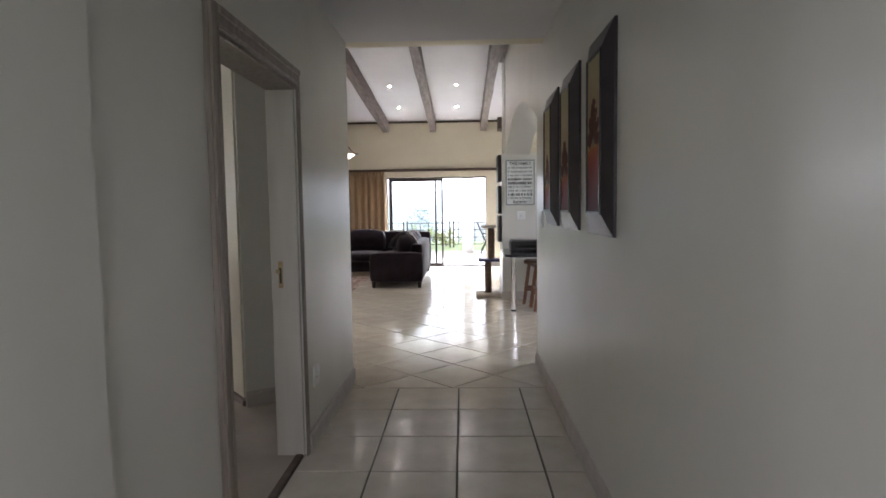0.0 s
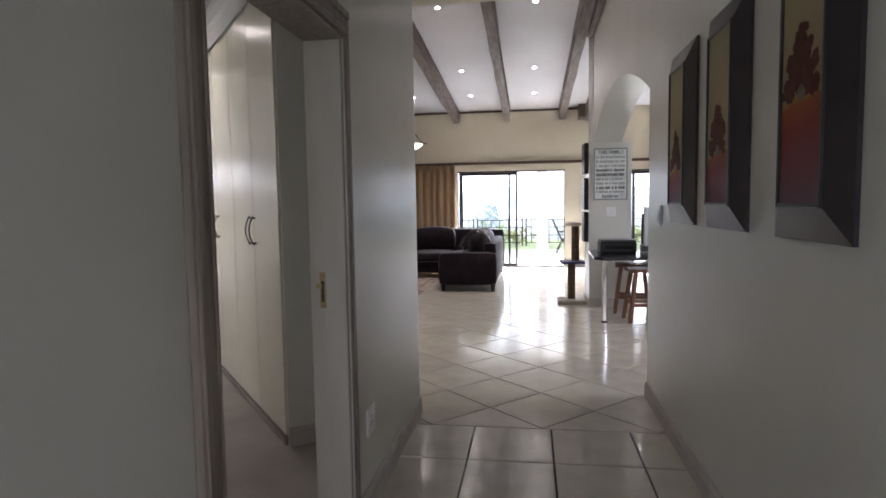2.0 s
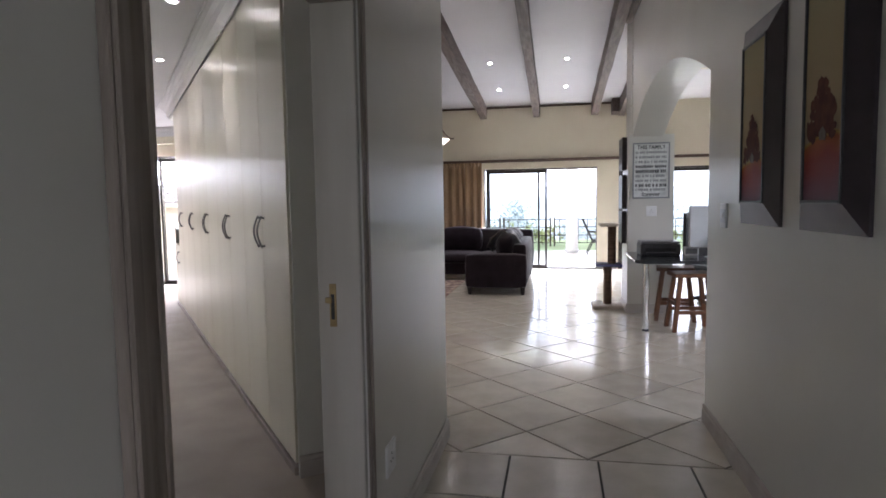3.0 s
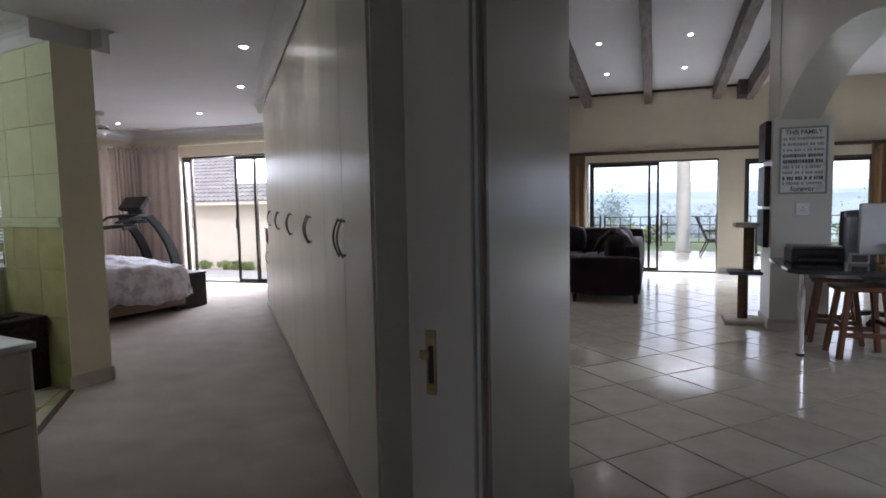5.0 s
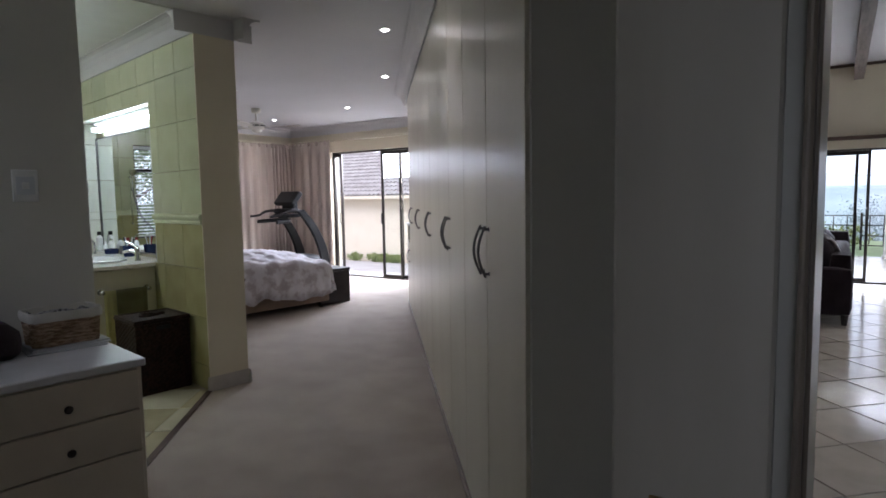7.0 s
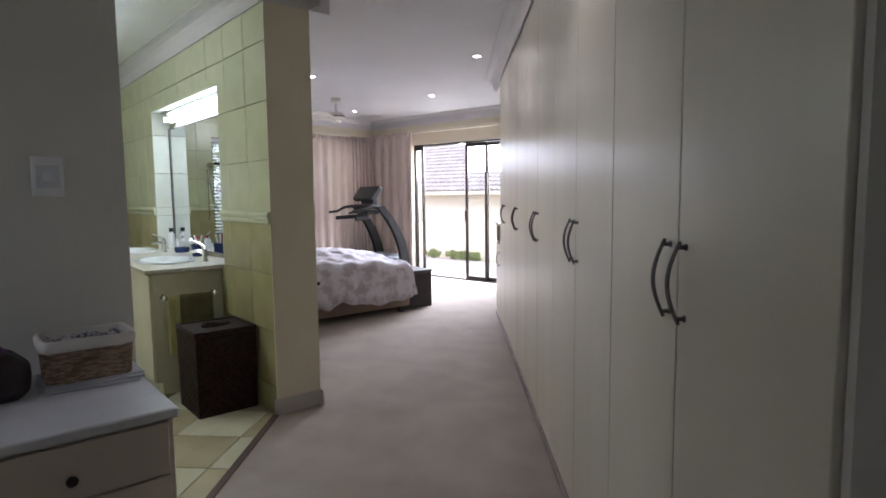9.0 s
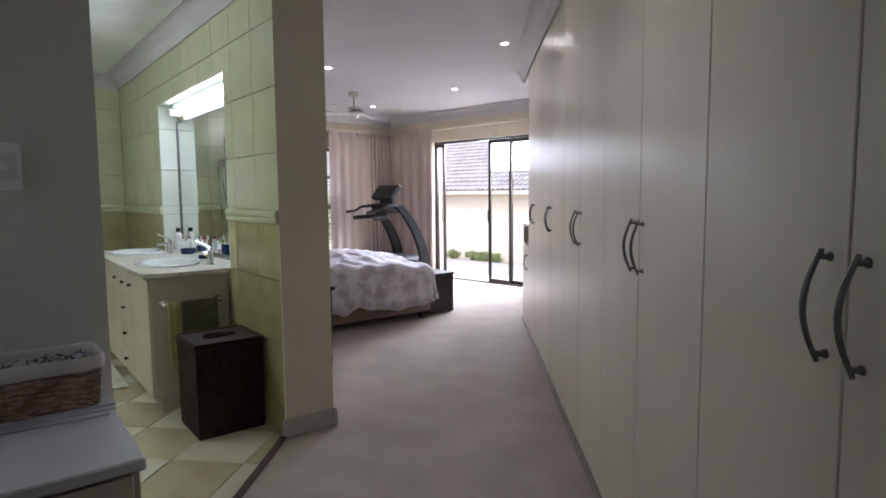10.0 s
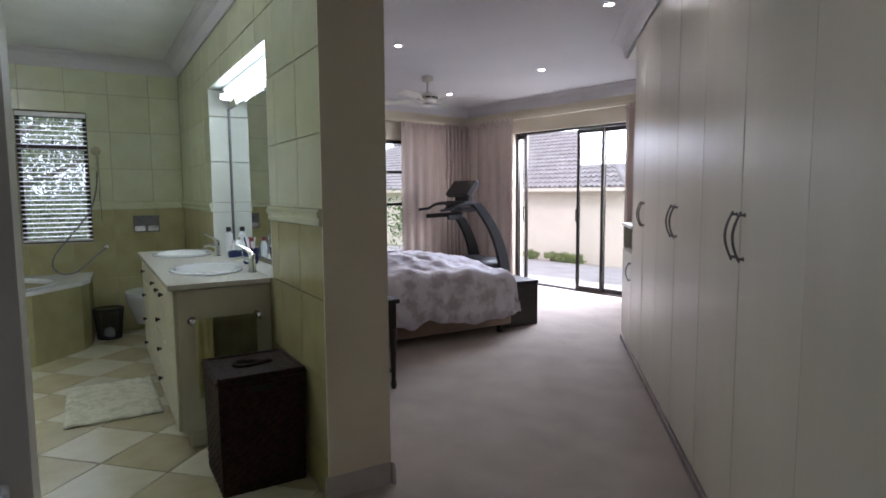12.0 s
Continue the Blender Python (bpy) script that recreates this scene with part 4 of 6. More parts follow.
def text_mesh(txt, size, m, material, parent, font_w=1.0):
    cu = bpy.data.curves.new("lettering", "FONT")
    cu.body, cu.size, cu.align_x, cu.align_y, cu.extrude, cu.offset = txt, size, "CENTER", "CENTER", 0.0006, 0.0009
    tmp = bpy.data.objects.new("lettering", cu)
    scene.collection.objects.link(tmp)
    bpy.context.view_layer.update()
    me = bpy.data.meshes.new_from_object(tmp.evaluated_get(bpy.context.evaluated_depsgraph_get()))
    bpy.data.objects.remove(tmp)
    me.materials.clear()
    me.materials.append(material)
    ob = new("lettering", me)
    ob.parent = parent
    ob.matrix_local = m @ Matrix.Diagonal((font_w, 1, 1, 1))
    tagged(ob, kind="stuff")
    return ob


INK = mat("dark_ink", (0.06, 0.065, 0.07), 0.7, scale=20)
INK2 = mat("faded_ink", (0.3, 0.32, 0.33), 0.7, scale=20)
SIGNP = mat("distressed_sign_paint", (0.76, 0.78, 0.77), 0.6, col2=(0.56, 0.58, 0.57), scale=9, fac=(0.45, 0.7), bump=0.1)
s = thing("wall_sign", pose(1.07, 8.848, 1.37), "distressed grey-white sign board lettered with a family motto", "sign")
boxpart("board", (0, 0.42, -0.014, 0, 0, 0.655), SIGNP, s, 0.003)
for d in ((0, 0.42, -0.02, -0.014, 0, 0.018), (0, 0.42, -0.02, -0.014, 0.637, 0.655), (0, 0.018, -0.02, -0.014, 0.018, 0.637), (0.402, 0.42, -0.02, -0.014, 0.018, 0.637)):
    boxpart("border", d, INK2, s, 0.002)
up = lambda x, z: pose(x, -0.0152, z, 90, 0, 0)
text_mesh("THIS FAMILY", 0.062, up(0.21, 0.6), INK, s, 0.92)
text_mesh("forever", 0.07, up(0.21, 0.05), INK, s, 1.0)
rnd = random.Random(4)
for k, (z, mt, hh) in enumerate(((0.54, INK2, 0.026), (0.485, INK2, 0.028), (0.43, INK2, 0.024), (0.375, INK, 0.03), (0.32, INK, 0.036), (0.265, INK2, 0.03), (0.21, INK2, 0.026), (0.155, INK, 0.034), (0.105, INK2, 0.028))):
    x = 0.035
    bm = bmesh.new()
    while x < 0.375:
        w = rnd.choice((0.012, 0.016, 0.02))
        box(bm, x, min(x + w, 0.388), -0.0152, -0.014, z - hh / 2, z + hh / 2)
        x += w + rnd.choice((0.005, 0.006, 0.006, 0.02))
    tagged(part("lettering_line", bm, mt, s), kind="stuff")


BEZEL = mat("pale_grey_plastic", (0.7, 0.73, 0.78), 0.4, scale=8)


def plate(m, w, h, rocker, label, name="light_switch"):
    p = thing(name, m, label, "switch" if rocker else "socket")
    boxpart("plate", (-w / 2, w / 2, -0.009, 0, -h / 2, h / 2), WHITE, p, 0.003)
    if rocker:
        boxpart("bezel", (-w * 0.36, w * 0.36, -0.0115, -0.009, -h * 0.28, h * 0.28), BEZEL, p, 0.001)
        boxpart("rocker", (-w * 0.14, w * 0.14, -0.016, -0.0115, -h * 0.1, h * 0.1), WHITE, p, 0.002)
    else:
        for x, z in ((0, 0.018), (-0.014, -0.01), (0.014, -0.01)):
            bm = bmesh.new()
            cyl(bm, (x, -0.0098, z), (x, -0.0088, z), 0.0045, n=12)
            part("pin_hole", bm, BLACK, p)
        boxpart("switch_rocker", (w * 0.22, w * 0.36, -0.014, -0.009, h * 0.12, h * 0.34), WHITE, p, 0.001)
    return p


plate(pose(1.07, 4.9, 1.26, 0, 0, -90), 0.115, 0.13, True, "white plastic light switch on the corridor wall")
plate(pose(-0.44, 3.6, 0.39, 0, 0, 90), 0.12, 0.12, False, "white double wall socket above the skirting", "wall_socket")
plate(pose(1.29, 8.85, 1.22), 0.12, 0.12, False, "white wall socket below the sign", "wall_socket")
plate(BATH @ pose(-0.92, 1.245, 1.48, 0, 0, -90), 0.1, 0.145, True, "white plastic light switch above the chest of drawers")
for z0, z1 in ((0.83, 1.22), (1.25, 1.66), (1.72, 2.11)):
    bm = bmesh.new()
    box(bm, 0.965, 1.02, 8.96, 9.34, z0, z1, bevel=0.004)
    tagged(part("canvas_picture", bm, DARKW, None, "deep dark-edged canvas hung on the arch pier"), category="picture", group="pier canvases")

# ---- study corner ----
dk = thing("desk", pose(1.0, 7.72, 0), "dark-topped desk with chrome legs", "desk")
bm = bmesh.new()
slab(bm, [(0.06, 0.0), (2.2, 0.0), (2.2, 0.78), (0.54, 0.78), (0.54, 1.1), (0.0, 1.1), (-0.02, 0.1)], 0.705, 0.74)
part("tabletop", bm, GRANITE, dk)
for x, y in ((0.09, 0.1), (2.1, 0.1), (2.1, 0.7)):
    bm = bmesh.new()
    cyl(bm, (x, y, 0.02), (x, y, 0.705), 0.03, n=20)
    lg = part("leg", bm, CHROME, dk, "tubular chrome leg", True)
    bm = bmesh.new()
    cyl(bm, (x, y, 0), (x, y, 0.022), 0.034, n=20)
    part("foot", bm, BLACK, lg)
pr = thing("printer", pose(1.1, 8.3, 0.741), "low black inkjet printer on the desk", "printer")
boxpart("body", (0, 0.42, 0, 0.34, 0, 0.13), BLACK, pr, 0.012)
boxpart("lid", (0.01, 0.41, 0.01, 0.33, 0.131, 0.155), GREYP, pr, 0.006)
boxpart("paper_tray", (0.06, 0.36, -0.05, 0.0, 0.02, 0.035), BLACK, pr, 0.003)
boxpart("slot", (0.05, 0.37, -0.002, 0.004, 0.05, 0.08), RUBBER, pr, 0.0)
rt = thing("router", pose(1.55, 8.28, 0.741), "small white router beside the printer", "router")
boxpart("body", (0, 0.15, 0, 0.05, 0.0, 0.1), WHITE, rt, 0.008)
boxpart("panel", (0.015, 0.135, -0.003, 0.002, 0.02, 0.08), GREYP, rt, 0.001)
mo = thing("monitor", pose(1.66, 8.1, 0.741, 0, 0, 8), "large silver computer monitor seen from behind", "monitor")
ALU = mat("silver_aluminium", (0.62, 0.64, 0.66), 0.3, 0.4, scale=4)
bm = bmesh.new()
box(bm, -0.1, 0.46, 0.0, 0.035, 0.1, 0.54, bevel=0.014, seg=3)
part("case", bm, ALU, mo, smooth=False)
boxpart("stand", (0.1, 0.26, -0.06, 0.0, 0.008, 0.2), ALU, mo, 0.004)
boxpart("stand_foot", (0.08, 0.28, -0.16, 0.06, 0.0, 0.008), ALU, mo, 0.003)
boxpart("screen", (-0.08, 0.44, 0.0352, 0.037, 0.16, 0.52), BLACK, mo, 0)


def trestle(m, label):
    """A low wooden folding stool with splayed legs and rails."""
    t = thing("wooden_stool", m, label, "stool", "desk stools")
    boxpart("seat", (-0.2, 0.2, -0.16, 0.16, 0.56, 0.6), REDW, t, 0.008)
    for sx in (-1, 1):
        for sy in (-1, 1):
            bm = bmesh.new()
            p, q = Vector((sx * 0.2, sy * 0.15, 0.0)), Vector((sx * 0.13, sy * 0.11, 0.56))
            box(bm, -0.022, 0.022, -0.022, 0.022, 0, 0.56, bevel=0.004)
            for v in bm.verts:
                k = v.co.z / 0.56
                v.co.x += p.x + (q.x - p.x) * k
                v.co.y += p.y + (q.y - p.y) * k
            part("leg", bm, REDW, t)
    for sy in (-1, 1):
        boxpart("rail", (-0.17, 0.17, sy * 0.135 - 0.012, sy * 0.135 + 0.012, 0.18, 0.22), REDW, t, 0.003)
    for sx in (-1, 1):
        boxpart("side_rail", (sx * 0.165 - 0.012, sx * 0.165 + 0.012, -0.12, 0.12, 0.26, 0.3), REDW, t, 0.003)
    return t


trestle(pose(1.55, 7.95, 0, 0, 0, 5), "orange-brown wooden stool under the desk")
trestle(pose(1.5, 8.5, 0, 0, 0, -8), "orange-brown wooden stool behind the desk leg")
oc = thing("office_chair", pose(2.12, 9.5, 0, 0, 0, 30), "black mesh office chair behind the desk", "office chair")
boxpart("seat", (-0.24, 0.24, -0.24, 0.24, 0.44, 0.52), BLACK, oc, 0.03)
bm = bmesh.new()
cushion(bm, -0.22, 0.22, 0.2, 0.27, 0.55, 1.18, 0.01)
part("backrest", bm, BLACK, oc, smooth=True)
bm = bmesh.new()
cyl(bm, (0, 0, 0.08), (0, 0, 0.44), 0.03)
part("gas_column", bm, GREYP, oc)
for k in range(5):
    a = 2 * math.pi * k / 5
    bm = bmesh.new()
    tube(bm, [(0, 0, 0.1), (0.15 * math.cos(a), 0.15 * math.sin(a), 0.09), (0.3 * math.cos(a), 0.3 * math.sin(a), 0.06)], [0.03, 0.024, 0.018])
    lg = part("base_arm", bm, BLACK, oc)
    bm = bmesh.new()
    cyl(bm, (0.3 * math.cos(a) - 0.02, 0.3 * math.sin(a), 0.03), (0.3 * math.cos(a) + 0.02, 0.3 * math.sin(a), 0.03), 0.03, n=14)
    part("castor", bm, RUBBER, lg)
# cat scratching post
SISAL = mat("sisal_rope", (0.17, 0.11, 0.075), 0.95, col2=(0.11, 0.07, 0.05), scale=6, bump=0.7, bscale=40, stretch=(1, 1, 8))
PLUSH = mat("beige_plush", (0.5, 0.44, 0.37), 0.95, scale=8, bump=0.5, bscale=160, sheen=0.4)
BLUEP = mat("blue_plush", (0.08, 0.08, 0.2), 0.95, scale=8, bump=0.5, bscale=160, sheen=0.4)
sp = thing("scratching_post", pose(0.82, 9.18, 0), "two-tier cat scratching post with a blue platform", "cat tree")
boxpart("base", (-0.19, 0.19, -0.19, 0.19, 0.0, 0.05), PLUSH, sp, 0.012)
boxpart("platform", (-0.15, 0.17, -0.15, 0.15, 0.53, 0.565), BLUEP, sp, 0.01, "dark blue plush platform")
boxpart("top", (-0.1, 0.13, -0.12, 0.12, 1.03, 1.075), PLUSH, sp, 0.012)
for x, z0, z1 in ((0.0, 0.05, 0.53), (0.05, 0.565, 1.03)):
    bm = bmesh.new()
    lathe(bm, [(0.05 + 0.0025 * (k % 2), z0 + (z1 - z0) * k / 44) for k in range(45)], 18, x, 0)
    part("post", bm, SISAL, sp, "sisal-wrapped post", True)
# pendant bowl lamp
pl = thing("pendant_lamp", pose(-1.3, 8.5, 2.02), "frosted glass bowl pendant with dark metal arms", "pendant lamp")
bm = bmesh.new()
lathe(bm, [(0.02, 0.0), (0.1, 0.012), (0.18, 0.045), (0.235, 0.09), (0.232, 0.093), (0.17, 0.052), (0.02, 0.01)], 32)
part("bowl", bm, FROST, pl, "glowing frosted bowl", True)
for k in range(3):
    a = 2 * math.pi * k / 3
    c, d = math.cos(a), math.sin(a)
    bm = bmesh.new()
    tube(bm, [(0.29 * c, 0.29 * d, 0.1), (0.245 * c, 0.245 * d, 0.095), (0.18 * c, 0.18 * d, 0.16), (0.08 * c, 0.08 * d, 0.3), (0.0, 0.0, 0.42)], 0.007)
    part("arm", bm, BROWNW, pl, smooth=True)
bm = bmesh.new()
cyl(bm, (0, 0, 0.4), (0, 0, 3.28 + SL * 5.1 - 2.02), 0.008, n=10)
part("rod", bm, BROWNW, pl)
# ---- bathroom ----
CREAMC = mat("cream_cabinet_paint", (0.62, 0.58, 0.46), 0.4, col2=(0.58, 0.54, 0.42), scale=4, bump=0.02)
STONEC = mat("cream_stone_top", (0.74, 0.71, 0.63), 0.2, col2=(0.66, 0.62, 0.54), scale=40)


def plate_with_holes(bm, outer, holes, z0, z1):
    """A slab with oval holes cut through it."""
    loops = []
    for pts in [outer, *holes]:
        vs = [bm.verts.new((x, y, z1)) for x, y in pts]
        loops.append([bm.edges.new((vs[i], vs[(i + 1) % len(vs)])) for i in range(len(vs))])
    r = bmesh.ops.triangle_fill(bm, use_beauty=True, use_dissolve=False, edges=[e for l in loops for e in l])
    fs = [g for g in r["geom"] if isinstance(g, bmesh.types.BMFace)]
    ex = bmesh.ops.extrude_face_region(bm, geom=fs)
    bmesh.ops.translate(bm, vec=(0, 0, z0 - z1), verts=[g for g in ex["geom"] if isinstance(g, bmesh.types.BMVert)])


def oval(cx, cy, rx, ry, n=40):
    return [(cx + rx * math.cos(2 * math.pi * k / n), cy + ry * math.sin(2 * math.pi * k / n)) for k in range(n)]


def knob(parent, p, d, r=0.014, material=DARKW):
    bm = bmesh.new()
    lathe(bm, [(r * 0.5, 0), (r * 0.45, r * 0.8), (r, r * 1.2), (r * 1.05, r * 1.6), (r * 0.7, r * 2.0)], 14)
    q = Vector(d).to_track_quat("Z", "Y").to_matrix().to_4x4()
    bmesh.ops.transform(bm, matrix=Matrix.Translation(p) @ q, verts=bm.verts)
    return part("knob", bm, material, parent, "dark turned knob", True)


A0, A1, BF = 0.86, 2.98, 0.53
v = thing("vanity_unit", BATH, "cream bathroom vanity unit with drawers and dark knobs", "vanity unit")
boxpart("carcass", (A0 + 0.02, A1 - 0.02, 0.003, BF - 0.045, 0.1, 0.868), CREAMC, v, 0.002)
boxpart("plinth", (A0 + 0.05, A1 - 0.05, 0.02, BF - 0.09, 0.0, 0.1), CREAMC, v, 0.0)
zs = [0.11, 0.3, 0.49, 0.68, 0.865]
for a, b in ((1.42, 1.86), (A1 - 0.52, A1 - 0.02)):
    for z0, z1 in zip(zs, zs[1:]):
        dr = boxpart("drawer", (a + 0.003, b - 0.003, BF - 0.044, BF - 0.025, z0 + 0.003, z1 - 0.003), CREAMC, v, 0.003)
        knob(dr, ((a + b) / 2, BF - 0.026, (z0 + z1) / 2), (0, 1, 0))
for a, b, k in ((A0 + 0.02, 1.42, 0.5), (1.86, A1 - 0.52, 0.06)):
    dr = boxpart("door", (a + 0.003, b - 0.003, BF - 0.044, BF - 0.025, 0.113, 0.862), CREAMC, v, 0.003)
    knob(dr, (a + k, BF - 0.026, 0.78), (0, 1, 0))
bm = bmesh.new()
SINKS = ((1.42, 0.25), (2.52, 0.25))
plate_with_holes(bm, [(A0, 0.002), (A1, 0.002), (A1, BF), (A0, BF)], [oval(x, y, 0.245, 0.18) for x, y in SINKS], 0.876, 0.902)
box(bm, A0, 2.597, -0.155, 0.002, 0.9025, 0.905)
ob = part("worktop", bm, STONEC, None, "cream stone vanity top with two basins")
ob.matrix_world = BATH
tagged(ob, category="worktop")
for x, y in SINKS:
    bs = thing("basin", BATH @ pose(x, y, 0.902), "white oval ceramic basin set into the vanity top", "basin", "bathroom basins")
    bm = bmesh.new()
    prof = [(1.04, 0.001), (1.16, 0.004), (1.17, 0.014), (1.1, 0.02), (1.0, 0.016), (0.95, -0.01), (0.85, -0.07), (0.6, -0.12), (0.2, -0.135), (0.01, -0.136)]
    rings = [[bm.verts.new((0.245 * r * math.cos(2 * math.pi * k / 40), 0.18 * r * math.sin(2 * math.pi * k / 40), z)) for k in range(40)] for r, z in prof]
    for a, b in zip(rings, rings[1:]):
        for k in range(40):
            bm.faces.new((a[k], a[(k + 1) % 40], b[(k + 1) % 40], b[k]))
    bm.faces.new(rings[-1])
    part("bowl", bm, CERAM, bs, smooth=True)
    bm = bmesh.new()
    cyl(bm, (0, 0, -0.136), (0, 0, -0.132), 0.022, n=18)
    part("waste", bm, CHROME, bs)
    tp = thing("mixer_tap", BATH @ pose(x - 0.27, 0.035, 0.902, 0, 0, -50), "chrome single-lever basin mixer tap", "tap", "basin taps")
    bm = bmesh.new()
    lathe(bm, [(0.026, 0.001), (0.026, 0.01), (0.021, 0.02), (0.02, 0.1), (0.022, 0.11), (0.01, 0.118)], 18)
    part("tap_body", bm, CHROME, tp, smooth=True)
    bm = bmesh.new()
    tube(bm, [(0, 0.01, 0.07), (0, 0.06, 0.085), (0, 0.12, 0.075)], [0.015, 0.013, 0.012])
    part("spout", bm, CHROME, tp, smooth=True)
    bm = bmesh.new()
    tube(bm, [(0, 0, 0.115), (0, 0.04, 0.14), (0, 0.11, 0.165)], [0.014, 0.009, 0.007])
    part("lever", bm, CHROME, tp, smooth=True)
# towel rail on the vanity's side
tr = thing("towel_rail", BATH @ pose(A0 + 0.02, 0, 0), "chrome towel rail on the vanity's side", "towel rail")
bm = bmesh.new()
tube(bm, [(-0.06, 0.07, 0.705), (-0.06, 0.43, 0.705)], 0.007)
part("bar", bm, CHROME, tr, smooth=True)
for y in (0.08, 0.42):
    bm = bmesh.new()
    cyl(bm, (-0.001, y, 0.705), (-0.06, y, 0.705), 0.009, n=12)
    cyl(bm, (-0.001, y, 0.705), (-0.012, y, 0.705), 0.024, n=16)
    bmesh.ops.create_uvsphere(bm, u_segments=14, v_segments=8, radius=0.02, matrix=Matrix.Translation((-0.06, y, 0.705)))
    part("bracket", bm, CHROME, tr, smooth=True)
TOWEL = mat("olive_towel", (0.5, 0.46, 0.2), 0.95, col2=(0.4, 0.37, 0.15), scale=10, bump=0.6, bscale=220, sheen=0.4)
bm = bmesh.new()
for s, z in ((-1, 0.3), (1, 0.36)):
    folds(bm, 0.33, 0.41, z, 0.718, 0.006, 2, 21 + s)
    for q in bm.verts:
        if not q.tag:
            q.co = Vector((0.0, q.co.x, q.co.z)) + Vector((-0.06 + s * 0.011 + q.co.y * 0.6, 0, 0))
            q.tag = True
tw = part("towel", bm, TOWEL, None, "olive-yellow hand towel over the rail", True)
tw.matrix_world = BATH @ pose(A0 + 0.02, 0, 0)
tw.modifiers.new("thick", "SOLIDIFY").thickness = 0.008
tagged(tw, category="towel")
# second towel: olive darkened to hold the shade under the rail
TOWELD = mat("shaded_olive_towel", (0.15, 0.14, 0.06), 0.95, col2=(0.11, 0.1, 0.04), scale=10, bump=0.6, bscale=220, sheen=0.2)
bm = bmesh.new()
for s, z in ((-1, 0.26), (1, 0.3)):
    folds(bm, 0.1, 0.325, z, 0.718, 0.006, 3, 31 + s)
    for q in bm.verts:
        if not q.tag:
            q.co = Vector((-0.06 + s * 0.011 + q.co.y * 0.6, q.co.x, q.co.z))
            q.tag = True
tw = part("towel", bm, TOWELD, None, "olive bath towel over the rail, shade put into its dark colour", True)
tw.matrix_world = BATH @ pose(A0 + 0.02, 0, 0)
tw.modifiers.new("thick", "SOLIDIFY").thickness = 0.008
tagged(tw, category="towel")
# mirror and its light
mr = thing("mirror", BATH @ pose(0.84, -0.158, 0.93), "large frameless bathroom mirror with polished edges", "mirror")
boxpart("glass", (0, 1.75, 0, 0.006, 0, 1.12), MIRROR, mr, 0.0)
for d in ((0, 0.012, 0.0, 0.012, 0, 1.12), (1.722, 1.75, 0.0, 0.014, 0, 1.12), (0.012, 1.722, 0, 0.012, 1.108, 1.12), (0.012, 1.722, 0, 0.012, 0, 0.012)):
    boxpart("edge_strip", d, PEWTER, mr, 0.002)
fl = thing("strip_light", BATH @ pose(0.9, -0.1, 2.085), "twin-tube fluorescent strip light, switched on, above the mirror", "strip light")
boxpart("body", (0, 1.5, -0.055, 0.02, 0.07, 0.1), WHITE, fl, 0.006)
for y in (-0.02, 0.03):
    bm = bmesh.new()
    cyl(bm, (0.04, y, 0.02), (1.46, y, 0.02), 0.014, n=14)
    part("tube", bm, TUBEGLOW, fl, "glowing fluorescent tube", True)
for x in (0.02, 1.48):
    boxpart("end_cap", (x - 0.02, x + 0.02, -0.04, 0.05, 0.0, 0.05), WHITE, fl, 0.004)
bm = bmesh.new()
lathe(bm, [(0.13, -0.012), (0.15, -0.03), (0.13, -0.05), (0.06, -0.07), (0.01, -0.075)], 28)
cl = part("ceiling_light", bm, FROST, None, "round opal ceiling light", True)
cl.matrix_world = BATH @ pose(1.35, 1.75, 2.722)
tagged(cl, category="ceiling light")
li = bpy.data.lights.new("bath_ceiling_glow", "POINT")
li.energy, li.shadow_soft_size, li.color = 25, 0.12, (0.95, 1.0, 0.92)
ob = new("bath_ceiling_glow", li)
ob.matrix_world = BATH @ pose(1.35, 1.75, 2.5)


def bottle(m, prof, material, label, cap=None, category="bottle"):
    b = thing("toiletry_bottle", m, label, category)
    bm = bmesh.new()
    lathe(bm, prof, 16)
    part("bottle_body", bm, material, b, smooth=True)
    if cap:
        bm = bmesh.new()
        lathe(bm, cap[0], 14)
        part("cap", bm, cap[1], b, smooth=True)
    return b


NAVY = mat("navy_ceramic", (0.02, 0.035, 0.12), 0.25, scale=8)
REDP = mat("red_plastic", (0.35, 0.03, 0.03), 0.4, scale=8)
T = 0.906
bottle(BATH @ pose(2.5, -0.1, T), [(0.028, 0), (0.03, 0.14), (0.014, 0.155), (0.014, 0.165)], WHITE, "white lotion bottle on the vanity", ([(0.02, 0.165), (0.02, 0.2), (0.006, 0.203)], BLACK))
bottle(BATH @ pose(2.3, -0.09, T), [(0.022, 0), (0.022, 0.07), (0.01, 0.085), (0.01, 0.09)], WHITE, "small white cream bottle", ([(0.011, 0.09), (0.011, 0.11), (0.003, 0.112)], WHITE))
bottle(BATH @ pose(2.08, -0.07, T), [(0.06, 0), (0.064, 0.02), (0.064, 0.045), (0.056, 0.046), (0.05, 0.03), (0.01, 0.03)], NAVY, "navy blue soap dish on the vanity", None, "soap dish")
cup = thing("toothbrush_cup", BATH @ pose(1.6, -0.06, T), "navy blue cup holding toothbrushes and paste", "cup")
bm = bmesh.new()
lathe(bm, [(0.046, 0), (0.056, 0.1), (0.051, 0.1), (0.042, 0.01), (0.005, 0.01)], 22)
part("cup_body", bm, NAVY, cup, smooth=True)
